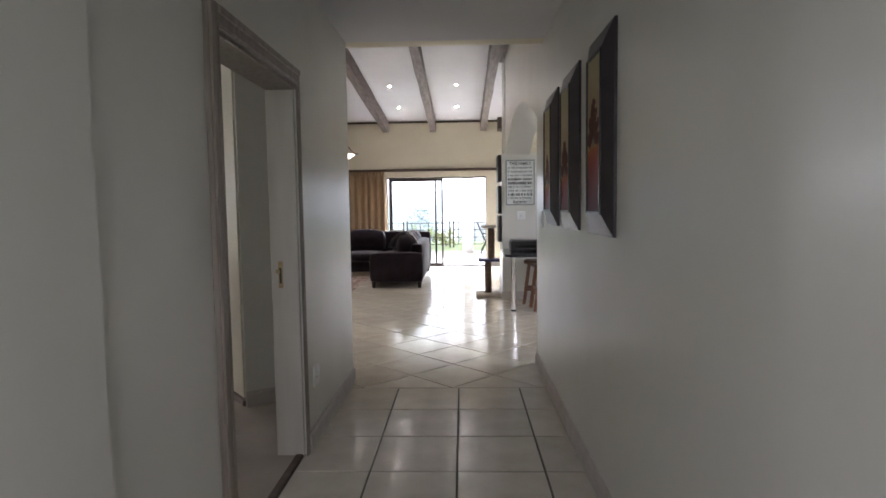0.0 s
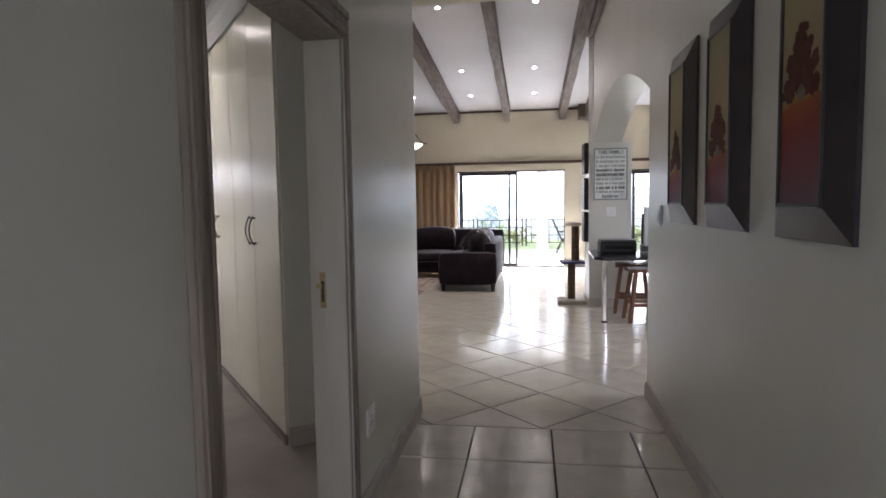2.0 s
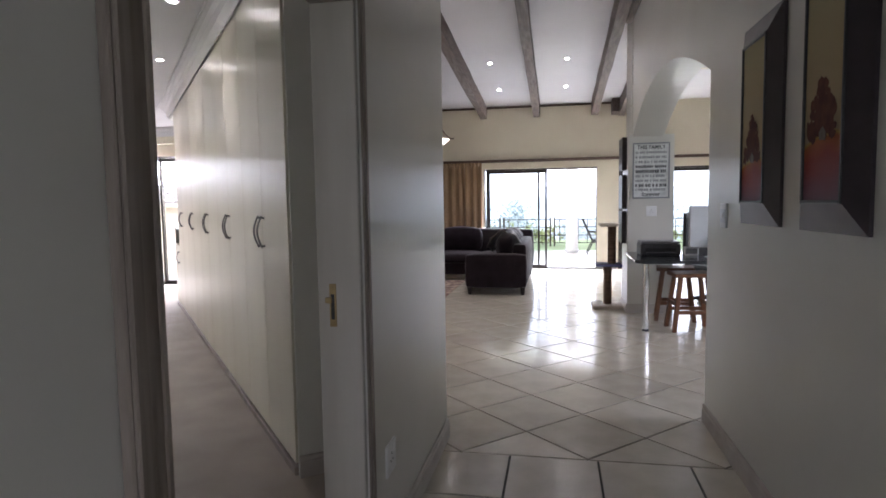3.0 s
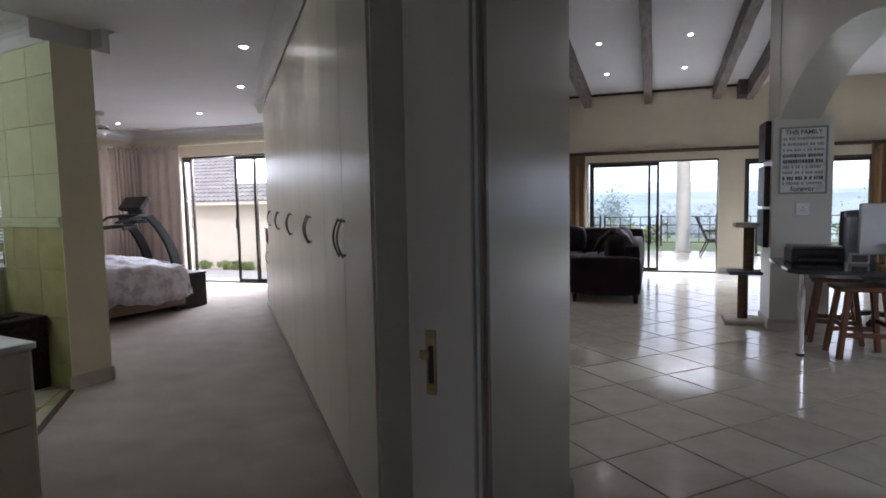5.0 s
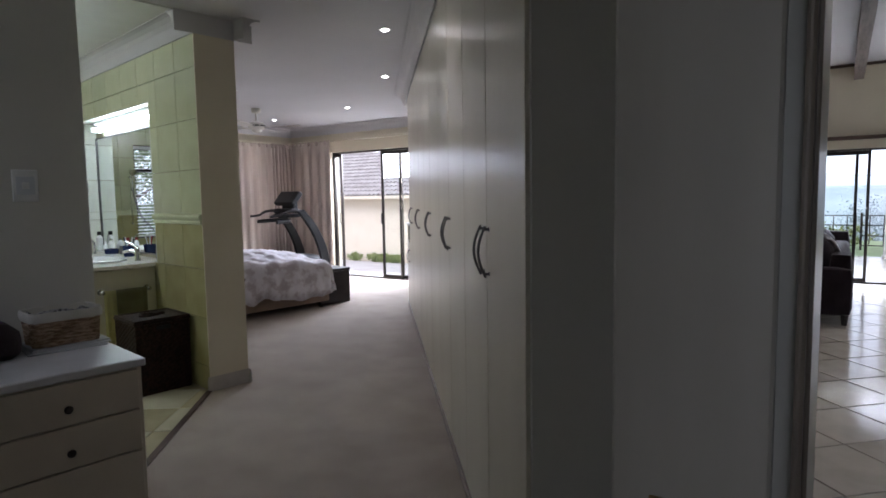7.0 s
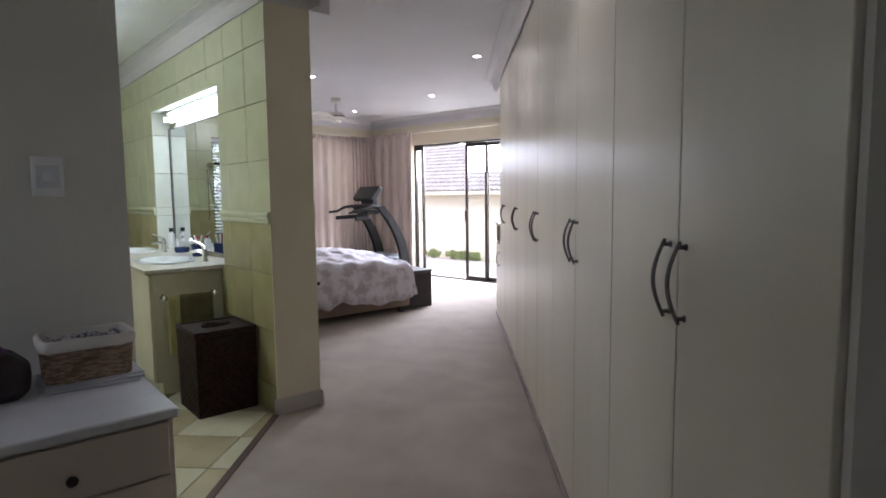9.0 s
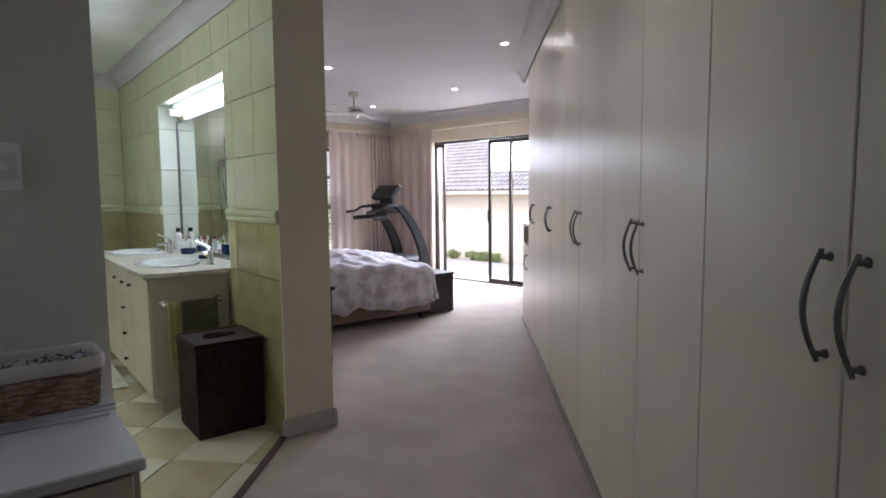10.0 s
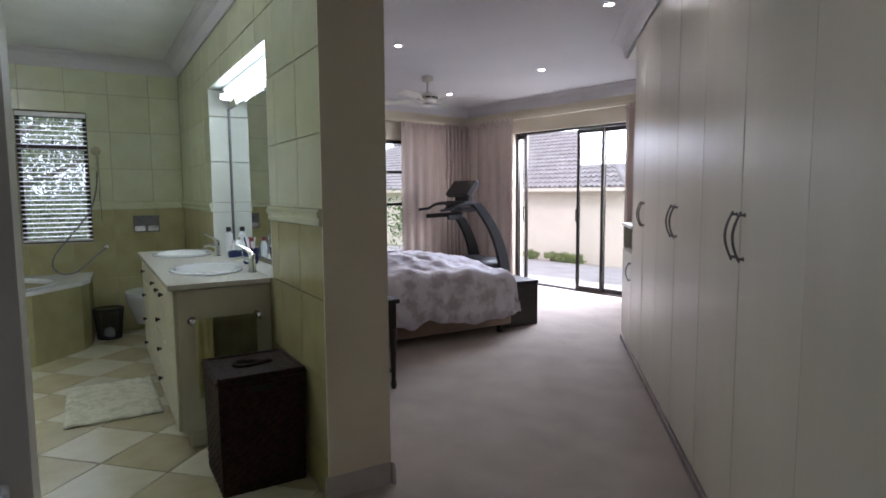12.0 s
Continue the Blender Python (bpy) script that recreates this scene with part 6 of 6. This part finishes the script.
part("lower_grip", bm, TREADM, tm, "padded lower grip bar", True)
boxpart("tray", (-0.28, 0.28, -0.26, -0.02, 1.1, 1.16), TREADM, tm, 0.02)
for x in (-0.3, 0.3):
    bm = bmesh.new()
    cyl(bm, (x, -1.6, 0), (x, -1.6, 0.06), 0.03, n=12)
    part("foot", bm, RUBBER, tm)
    bm = bmesh.new()
    cyl(bm, (x - 0.03, 0.2, 0.04), (x + 0.03, 0.2, 0.04), 0.04, n=16)
    part("wheel", bm, RUBBER, tm)
# ---- outside ----
def ground_height(x, y):
    yard = min(1, max(0, (-4.2 - x) / 2.0))
    h = -0.06 - yard * min(1.0, max(0, (y - 11.0) * 0.108))
    if y > 24:
        t = y - 24
        h -= min(16.0, 0.3 * t)
    if x < -34:
        h -= min(6, 0.08 * (-34 - x))
    return h


xs = [-3000, -900, -300, -120, -60, -34, -25, -18, -14, -12, -10.5, -9.6, -8, -7, -6.2, -5.2, -4.2, -2, 0, 2, 4, 7, 10, 16, 30, 60, 150, 500, 3000]
ys = [-3000, -300, -30, -2.2, 1.5, 5.5, 9, 10.9, 12, 13.85, 15.5, 17, 18.5, 20, 21.5, 24, 28, 34, 44, 60, 90, 150, 300, 800, 3000]
bm = bmesh.new()
g = [[bm.verts.new((x, y, ground_height(x, y) - (0.25 if -9.6 < x < 6.2 and -2.2 < y < 13.85 and not (y > 10.95 and x < -5.7) else 0))) for y in ys] for x in xs]
for i in range(len(xs) - 1):
    for j in range(len(ys) - 1):
        bm.faces.new((g[i][j], g[i + 1][j], g[i + 1][j + 1], g[i][j + 1]))
structure("ground", bm, LAWN, "green lawn and open land falling away to the valley", "ground")
bm = bmesh.new()
box(bm, -5.9, 9.0, 13.81, 18.3, -0.2, -0.012, bevel=0.01)
structure("patio", bm, PATIO, "pale tiled patio outside the lounge", "patio")
bm = bmesh.new()
yy = [10.87, 11.0, 12.5, 14, 16, 18, 19.95]
rows_ = [[bm.verts.new((x, y, ground_height(x, y) + 0.03)) for x in (-22, -16, -12, -9.4, -8, -6.9, -6.3)] for y in yy]
for a, b in zip(rows_, rows_[1:]):
    for k in range(6):
        bm.faces.new((a[k], a[k + 1], b[k + 1], b[k]))
structure("yard_paving", bm, PAVE, "sloping paved yard outside the bedroom", "paving")

# patio column and beam
pc = thing("patio_column", pose(0.6, 17.9, -0.012), "smooth round off-white patio column", "column")
bm = bmesh.new()
cyl(bm, (0, 0, 0.08), (0, 0, 2.7), 0.165, 0.155, 32)
part("shaft", bm, COLUMN, pc, smooth=True)
bm = bmesh.new()
lathe(bm, [(0.19, 0), (0.19, 0.06), (0.168, 0.082)], 32)
part("column_base", bm, COLUMN, pc, smooth=True)
bm = bmesh.new()
box(bm, -5.9, 9.0, 17.75, 18.05, 2.69, 2.95)
structure("patio_beam", bm, WALL, "off-white patio edge beam on the column", "beam")
# added out of view: blocks the sky so the column falls in shade
bm = bmesh.new()
box(bm, -5.9, 9.0, 15.6, 18.3, 2.955, 3.08)
structure("patio_roof", bm, WALL, "unseen slab added over the outer patio to shade the column", "roof")

def fence_panel(m):
    f = thing("fence_panel", m, "black metal railing panel with a grid of bars", "railing", "garden railing")
    boxpart("post", (-0.025, 0.025, -0.025, 0.025, -0.1, 0.92), BRONZE, f, 0.003)
    boxpart("post", (0.1, 0.15, -0.025, 0.025, -0.1, 0.92), BRONZE, f, 0.003)
    for z in (0.1, 0.34, 0.6, 0.84):
        boxpart("rail", (0.15, 1.575, -0.012, 0.012, z, z + 0.024), BRONZE, f, 0.0)
    for k in range(5):
        x = 0.15 + 1.425 * (k + 0.5) / 5
        boxpart("bar", (x - 0.011, x + 0.011, -0.01, 0.01, 0.124, 0.84), BRONZE, f, 0.0)
    return f


first = fence_panel(pose(-9.6, 20.6, -0.06))
for k in range(1, 12):
    copy_thing(first, pose(-9.6 + 1.6 * k, 20.6, -0.06))


def leaf_mesh(bm, c, r, n, size, rnd):
    """Scatters small folded leaves in an uneven ball of clumps."""
    clumps = []
    for _ in range(max(8, n // 18)):
        d = Vector((rnd.gauss(0, 1), rnd.gauss(0, 1), rnd.gauss(0, 1))).normalized() * rnd.uniform(0.35, 1.0)
        clumps.append(Vector((c[0] + d.x * r[0], c[1] + d.y * r[1], c[2] + d.z * r[2])))
    rc = min(r) * 0.38
    for _ in range(n):
        p = rnd.choice(clumps) + Vector((rnd.gauss(0, 1), rnd.gauss(0, 1), rnd.gauss(0, 1))) * rc * 0.6
        q = Euler((rnd.uniform(-1.2, 1.2), rnd.uniform(-1.2, 1.2), rnd.uniform(0, 6.28))).to_matrix()
        s = size * rnd.uniform(0.6, 1.4)
        vs = [bm.verts.new(p + q @ Vector(k)) for k in ((-s, 0, 0), (0, -0.4 * s, 0.12 * s), (s, 0, -0.1 * s), (0, 0.4 * s, 0.12 * s))]
        bm.faces.new(vs)


def tree(m, h, r, n, size, seed, label, leafmat):
    rnd = random.Random(seed)
    t = thing("tree", m, label, "tree")
    bm = bmesh.new()
    tube(bm, [(0, 0, -0.3), (0.03 * h, 0, h * 0.25), (0.0, 0.02 * h, h * 0.6)], [h * 0.03, h * 0.022, h * 0.01])
    for k in range(6):
        a = k * 2.4
        z = h * (0.22 + 0.06 * k)
        tube(bm, [(0.02 * h, 0, z), (r * 0.4 * math.cos(a), r * 0.4 * math.sin(a), z + h * 0.1), (r * 0.8 * math.cos(a), r * 0.8 * math.sin(a), z + h * 0.22)], [h * 0.012, h * 0.008, h * 0.003], 6)
    part("trunk", bm, BEAM, t)
    bm = bmesh.new()
    leaf_mesh(bm, (0, 0, h * 0.62), (r, r, h * 0.36), n, size, rnd)
    part("crown", bm, leafmat, t)
    return t


def shrub(m, r, n, size, seed, label, leafmat, hgt=0.8):
    rnd = random.Random(seed)
    s = thing("shrub", m, label, "shrub")
    bm = bmesh.new()
    leaf_mesh(bm, (0, 0, hgt * 0.45), (r, r * 0.6, hgt * 0.4), n, size, rnd)
    part("leaves", bm, leafmat, s)
    bm = bmesh.new()
    for k in range(5):
        a = k * 1.3
        tube(bm, [(0, 0, -0.1), (r * 0.4 * math.cos(a), r * 0.25 * math.sin(a), hgt * 0.6)], 0.012, 6)
    part("stems", bm, BEAM, s)
    return s


LEAF2 = mat("yellow_green_leaf", (0.27, 0.31, 0.12), 0.6, col2=(0.17, 0.22, 0.08), scale=3)
# far leaves: the paleness of distance haze is mixed into the leaf colour
LEAF3 = mat("haze_tinted_leaf", (0.46, 0.52, 0.54), 0.8, col2=(0.38, 0.44, 0.46), scale=2)
for k, x in enumerate((-5.5, -4.0, -2.6, -1.4, -0.2, 2.2, 3.6, 5.4)):
    shrub(pose(x, 21.3 + 0.4 * (k % 2), -0.06), 0.75, 420, 0.07, 30 + k, "low yellow-green garden shrub behind the railing", LEAF2, 0.75)
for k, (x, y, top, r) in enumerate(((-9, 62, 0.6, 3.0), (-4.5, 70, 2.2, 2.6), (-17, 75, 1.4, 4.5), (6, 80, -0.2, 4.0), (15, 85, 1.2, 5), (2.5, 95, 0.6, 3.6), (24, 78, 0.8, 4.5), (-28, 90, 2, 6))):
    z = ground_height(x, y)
    tree(pose(x, y, z), top - z, r, 9000, 0.19, 50 + k, "broad leafy valley tree with haze in its leaf colour", LEAF3)
# haze over the ridges is painted as pale blue-green base colours
HILL = mat("haze_tinted_hill", (0.36, 0.42, 0.43), 0.95, col2=(0.27, 0.33, 0.34), scale=0.05)
HILL2 = mat("haze_tinted_far_hill", (0.55, 0.6, 0.65), 0.95, col2=(0.49, 0.55, 0.6), scale=0.01)
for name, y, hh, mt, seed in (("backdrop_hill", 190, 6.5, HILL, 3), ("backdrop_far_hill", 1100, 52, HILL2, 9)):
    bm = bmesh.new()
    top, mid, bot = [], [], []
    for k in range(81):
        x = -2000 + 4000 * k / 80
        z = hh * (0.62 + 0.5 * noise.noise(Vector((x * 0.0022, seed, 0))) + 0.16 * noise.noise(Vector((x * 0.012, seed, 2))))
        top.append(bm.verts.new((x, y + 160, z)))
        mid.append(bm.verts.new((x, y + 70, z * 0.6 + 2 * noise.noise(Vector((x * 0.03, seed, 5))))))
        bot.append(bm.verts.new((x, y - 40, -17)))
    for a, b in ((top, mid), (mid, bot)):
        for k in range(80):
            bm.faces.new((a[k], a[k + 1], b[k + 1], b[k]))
    structure(name, bm, mt, "pale hills with blue-green haze put into their colour", "hills")
# garden chair and table
gc = thing("garden_chair", pose(1.3, 17.2, -0.012, 0, 0, 90), "black reclining patio chair", "garden chair")
bm = bmesh.new()
for x in (-0.24, 0.24):
    tube(bm, [(x, -0.3, 0.0), (x, -0.25, 0.36), (x, 0.2, 0.33), (x, 0.45, 0.9)], 0.014)
    tube(bm, [(x, 0.35, 0.0), (x, 0.2, 0.33)], 0.014)
    tube(bm, [(x, -0.24, 0.37), (x, -0.2, 0.56), (x, 0.3, 0.58)], 0.013)
part("chair_frame", bm, RUBBER, gc, smooth=True)
boxpart("seat", (-0.23, 0.23, -0.25, 0.2, 0.325, 0.385), RUBBER, gc, 0.01)
bm = bmesh.new()
box(bm, -0.23, 0.23, -0.015, 0.015, 0, 0.62, bevel=0.008, m=pose(0, 0.2, 0.35, -23, 0, 0))
part("backrest", bm, RUBBER, gc)
gt = thing("garden_table", pose(2.15, 17.4, -0.012), "round pale patio table", "table")
bm = bmesh.new()
lathe(bm, [(0.45, 0.68), (0.46, 0.7), (0.45, 0.715), (0.01, 0.716)], 36)
part("tabletop", bm, WHITE, gt, smooth=True)
bm = bmesh.new()
lathe(bm, [(0.22, 0.0), (0.2, 0.02), (0.03, 0.05), (0.03, 0.68)], 24)
part("pedestal", bm, BRONZE, gt, smooth=True)

# neighbouring outbuilding with a tiled hip roof
gz = ground_height(-14, 20)
hb = thing("outbuilding", pose(0, 0, 0), "cream-rendered outbuilding with a brown clay-tile hip roof", "house")
X1, YE, ZE, PITCH = -11.9, 19.6, 1.5, math.tan(radians(30))
boxpart("wall", (-30, X1 - 0.4, 20.0, 28.0, gz - 0.3, ZE - 0.02), HOUSEW, hb, 0.0)
bm = bmesh.new()
box(bm, -30, X1 + 0.02, YE - 0.06, YE + 0.02, ZE - 0.12, ZE + 0.0, bevel=0.004)
box(bm, X1 - 0.06, X1 + 0.02, YE + 0.02, 28.4, ZE - 0.12, ZE + 0.0, bevel=0.004)
box(bm, -30, X1 - 0.06, YE + 0.02, 20.0, ZE - 0.06, ZE - 0.03)
part("fascia", bm, HOUSEW, hb)
ridge = 4.4
bm = bmesh.new()
pts = {"a": (-30, YE, ZE), "b": (X1, YE, ZE), "c": (X1 - ridge, YE + ridge, ZE + ridge * PITCH), "d": (-30, YE + ridge, ZE + ridge * PITCH), "e": (X1, YE + 2 * ridge, ZE), "f": (-30, YE + 2 * ridge, ZE)}
V = {k: bm.verts.new(Vector(p) - Vector((0, 0, 0.03))) for k, p in pts.items()}
for q in ("abcd", "bec", "dcef"):
    bm.faces.new([V[k] for k in q])
bm.faces.new([V[k] for k in "abef"])
part("roof", bm, ROOFT, hb)


def roof_tiles(name, x_of, cols, along):
    """Courses of wavy clay tiles, one joined sheet; x_of limits each course to the hip."""
    vs, fs = [], []
    tw, course, lift = 0.21, 0.3, 0.06
    for r in range(16):
        d0, d1 = r * course, (r + 1) * course + 0.03
        for c in range(cols):
            u0 = c * tw
            if u0 + tw > x_of(d0):
                continue
            base = len(vs)
            jit = random.uniform(-0.006, 0.006)
            for d, up_ in ((d0, lift), (d1, 0.012)):
                for s in range(7):
                    u = u0 + tw * s / 6
                    z = 0.045 * math.sin(math.pi * min(1, s / 4)) if s <= 4 else -0.02 * math.sin(math.pi * (s - 4) / 2)
                    vs.append(along(u, d, z + up_ + jit))
            for s in range(7):
                u = u0 + tw * s / 6
                z = 0.045 * math.sin(math.pi * min(1, s / 4)) if s <= 4 else -0.02 * math.sin(math.pi * (s - 4) / 2)
                vs.append(along(u, d0, z + 0.012 + jit))
            for s in range(6):
                fs.append((base + s, base + s + 1, base + 8 + s, base + 7 + s))
                fs.append((base + 14 + s, base + 15 + s, base + s + 1, base + s))
    me = bpy.data.meshes.new(name)
    me.from_pydata(vs, [], fs)
    me.materials.append(ROOFT)
    ob = new(name, me)
    ob.parent = hb
    return tagged(ob, kind="stuff")


roof_tiles("roof_tiles", lambda d: 18.1 - d * math.cos(radians(30)), 86, lambda u, d, z: (-30 + u, YE - 0.04 + d * math.cos(radians(30)) - z * 0.5, ZE + d * 0.5 + z * 0.866))
bm = bmesh.new()
tube(bm, [Vector(pts["b"]) + Vector((0, 0, 0.05)), Vector(pts["c"]) + Vector((0, 0, 0.08))], 0.1, 10)
tube(bm, [Vector(pts["c"]) + Vector((0, 0, 0.08)), Vector(pts["d"]) + Vector((0, 0, 0.08))], 0.1, 10)
part("ridge_tiles", bm, ROOFT, hb, smooth=True)
for k, (x, r) in enumerate(((-14.6, 0.4), (-14.1, 0.45), (-13.7, 0.35), (-15.6, 0.3), (-16.8, 0.35))):
    shrub(pose(x, 19.5, ground_height(x, 19.5) + 0.03), r * 1.1, 900, 0.045, 80 + k, "low pale green shrub at the foot of the cream wall", LEAF2, 0.36)
shrub(pose(-13.6, 13.2, ground_height(-13.6, 13.2)), 1.3, 1300, 0.06, 91, "dense shrub outside the bedroom window", LEAF, 2.2)
# garden leaf lightened: outdoor haze is put into the grey-green colour
LEAFG = mat("grey_green_leaf", (0.17, 0.22, 0.12), 0.6, col2=(0.26, 0.3, 0.18), scale=3)
tree((BATH @ pose(9.4, 2.0, -0.1)), 4.4, 2.2, 11000, 0.055, 95, "leafy garden tree outside the bathroom window", LEAFG)
shrub((BATH @ pose(8.9, 1.0, -0.1)), 1.9, 11000, 0.05, 96, "grey-green hedge outside the bathroom window", LEAFG, 1.9)
shrub((BATH @ pose(9.3, 2.9, -0.1)), 1.8, 9000, 0.05, 98, "grey-green hedge outside the bathroom window", LEAFG, 1.7)
bm = bmesh.new()
box(bm, XW + 0.25, 8.4, -3.0, 6.0, -0.12, -0.03)
structure("garden_paving", bm, PAVE, "pale paving outside the bathroom", "paving", BATH)
tree(pose(-26, 44, ground_height(-22, 40)), 9, 4, 1200, 0.3, 97, "tall tree beyond the outbuilding", LEAF3)
# ---- tiles, laid piece by piece ----
def clip(poly, halves):
    """The part of a polygon on the kept side of lines (nx, ny, d): nx x + ny y <= d."""
    for nx, ny, d in halves:
        out = []
        for i in range(len(poly)):
            p, q = poly[i], poly[(i + 1) % len(poly)]
            a, b = nx * p[0] + ny * p[1] - d, nx * q[0] + ny * q[1] - d
            if a <= 0:
                out.append(p)
            if a * b < 0:
                s = a / (a - b)
                out.append((p[0] + s * (q[0] - p[0]), p[1] + s * (q[1] - p[1])))
        poly = out
        if len(poly) < 3:
            return []
    return poly


def area(poly):
    return abs(sum(p[0] * q[1] - q[0] * p[1] for p, q in zip(poly, poly[1:] + poly[:1]))) / 2


def tile_mesh(name, poly, th, material, bev=0.0022):
    """A thin tile with eased edges over a convex plan polygon; its top lies at th."""
    cx, cy = sum(p[0] for p in poly) / len(poly), sum(p[1] for p in poly) / len(poly)
    ins = []
    for x, y in poly:
        d = math.hypot(x - cx, y - cy)
        k = max(0, (d - bev * 1.4) / d) if d else 0
        ins.append((cx + (x - cx) * k, cy + (y - cy) * k))
    n = len(poly)
    vs = [(x, y, 0) for x, y in poly] + [(x, y, th - bev * 0.6) for x, y in poly] + [(x, y, th) for x, y in ins]
    fs = [tuple(range(2 * n, 3 * n))]
    for r in (0, n):
        fs += [(r + i, r + (i + 1) % n, r + n + (i + 1) % n, r + n + i) for i in range(n)]
    me = bpy.data.meshes.new(name)
    me.from_pydata(vs, [], fs)
    me.materials.append(material)
    return me


def lay(parent, frame_m, centres, shape, halves, th, mats, gap_area, name="tile", limit=300):
    """Lays tiles of one shape at the centres; cut ones get a mesh of their own. mats: one material, or a rule from (i, j)."""
    full, n = {}, 0
    fa = area(shape)
    for (cx, cy, key) in centres:
        poly = clip([(x + cx, y + cy) for x, y in shape], halves)
        if not poly or area(poly) < gap_area:
            continue
        material = mats(key) if callable(mats) else mats
        if area(poly) > fa * 0.999:
            me = full.get(material.name)
            if me is None:
                me = full[material.name] = tile_mesh(name, shape, th, material)
        else:
            me = tile_mesh(name, [(x - cx, y - cy) for x, y in poly], th, material)
        ob = new(name, me)
        ob.parent = parent
        ob.matrix_parent_inverse = parent.matrix_world.inverted()
        ob.matrix_world = frame_m @ pose(cx + random.uniform(-0.0006, 0.0006), cy + random.uniform(-0.0006, 0.0006), random.uniform(-0.0005, 0.0004), random.uniform(-0.05, 0.05), random.uniform(-0.05, 0.05))
        n += 1


def square(s, g, turn=0):
    h = (s - g) / 2
    c, d = math.cos(radians(turn)), math.sin(radians(turn))
    return [(x * c - y * d, x * d + y * c) for x, y in ((-h, -h), (h, -h), (h, h), (-h, h))]


def rect(w, h, g):
    return [(-(w - g) / 2, -(h - g) / 2), ((w - g) / 2, -(h - g) / 2), ((w - g) / 2, (h - g) / 2), (-(w - g) / 2, (h - g) / 2)]


# corridor, straight
cs = [(-0.06 - 0.2275 + 0.455 * i, 4.58 - 0.235 - 0.47 * j, None) for i in range(0, 4) for j in range(14)]
lay(floor_main, pose(0, 0, -0.008), cs, rect(0.455, 0.47, 0.011), [(-1, 0, 0.455), (1, 0, 1.068), (0, -1, 1.59)], 0.008, TILE, 0.004)
# lounge, diagonal
S = 0.476
h = S / math.sqrt(2)
cs = [(0.345 + h * i, 4.586 + h * j, None) for i in range(-13, 14) for j in range(0, 28) if (i + j) % 2]
runline = (-0.766, -0.643, 0.766 * 0.575 - 0.643 * 4.715)
lay(floor_main, pose(0, 0, -0.008), cs, square(S, 0.011, 45), [(0, -1, -4.5845), (1, 0, 4.6), (-1, 0, 4.2), (0, 1, 13.62), runline], 0.008, TILE, 0.006)
# bathroom floor, diagonal and two-tone
S2 = 0.4
h = S2 / math.sqrt(2)
cs = [(0.104 + h * i, -0.26 + h * j, i) for i in range(-5, 19) for j in range(-1, 15) if (i + j) % 2 == 0]
lay(floor_bath, BATH @ pose(0, 0, -0.004), cs, square(S2, 0.007, 45), [(0, -1, -0.001), (1, 0, XW), (0, 1, 3.4), (-1, 0, 1.1), (-0.656, -0.755, 0.0)], 0.008, lambda i: BFL2 if i % 2 else BFL1, 0.004)
# bathroom wall tiles
TW = 0.36
mirror_wall = bpy.data.objects["wall_bath_mirror"]
west_wall = bpy.data.objects["wall_bath_west"]
MW = BATH @ pose(0, -0.012, 0, 90, 0, 180)
WW = BATH @ pose(XW + 0.012, 0, 0, 90, 0, -90)
rule = lambda k: BATHD if k < 1.2 else BATHT
near = [(-(0.15 + TW * i), 1.265 + TW * (j - 4) + TW / 2, 1.265 + TW * (j - 4) + TW / 2) for i in range(14) for j in range(9)]
lay(mirror_wall, MW, near, square(TW, 0.005), [(1, 0, 0.0), (-1, 0, 0.829), (0, -1, 0), (0, 1, 2.70)], 0.01, rule, 0.003, "wall_tile")
lay(mirror_wall, MW, near, square(TW, 0.005), [(1, 0, -2.601), (-1, 0, XW - 0.002), (0, -1, 0), (0, 1, 2.70)], 0.01, rule, 0.003, "wall_tile")
lay(mirror_wall, MW, near, square(TW, 0.005), [(1, 0, -0.831), (-1, 0, 2.599), (0, -1, -2.202), (0, 1, 2.70)], 0.01, rule, 0.003, "wall_tile")
lay(mirror_wall, MW, near, square(TW, 0.005), [(1, 0, -0.831), (-1, 0, 2.599), (0, -1, 0), (0, 1, 0.899)], 0.01, rule, 0.003, "wall_tile")
west = [(-(0.1 + TW * i), c, c) for i in range(10) for c in [1.265 + TW * (j - 4) + TW / 2 for j in range(9)]]
lay(west_wall, WW, west, square(TW, 0.005), [(1, 0, -0.002), (-1, 0, 0.828), (0, -1, 0), (0, 1, 2.70)], 0.01, rule, 0.003, "wall_tile")
lay(west_wall, WW, west, square(TW, 0.005), [(1, 0, -1.402), (-1, 0, 3.3), (0, -1, 0), (0, 1, 2.70)], 0.01, rule, 0.003, "wall_tile")
lay(west_wall, WW, west, square(TW, 0.005), [(1, 0, -0.828), (-1, 0, 1.402), (0, -1, -2.162), (0, 1, 2.70)], 0.01, rule, 0.003, "wall_tile")
lay(west_wall, WW, west, square(TW, 0.005), [(1, 0, -0.828), (-1, 0, 1.402), (0, -1, 0), (0, 1, 0.908)], 0.01, rule, 0.003, "wall_tile")
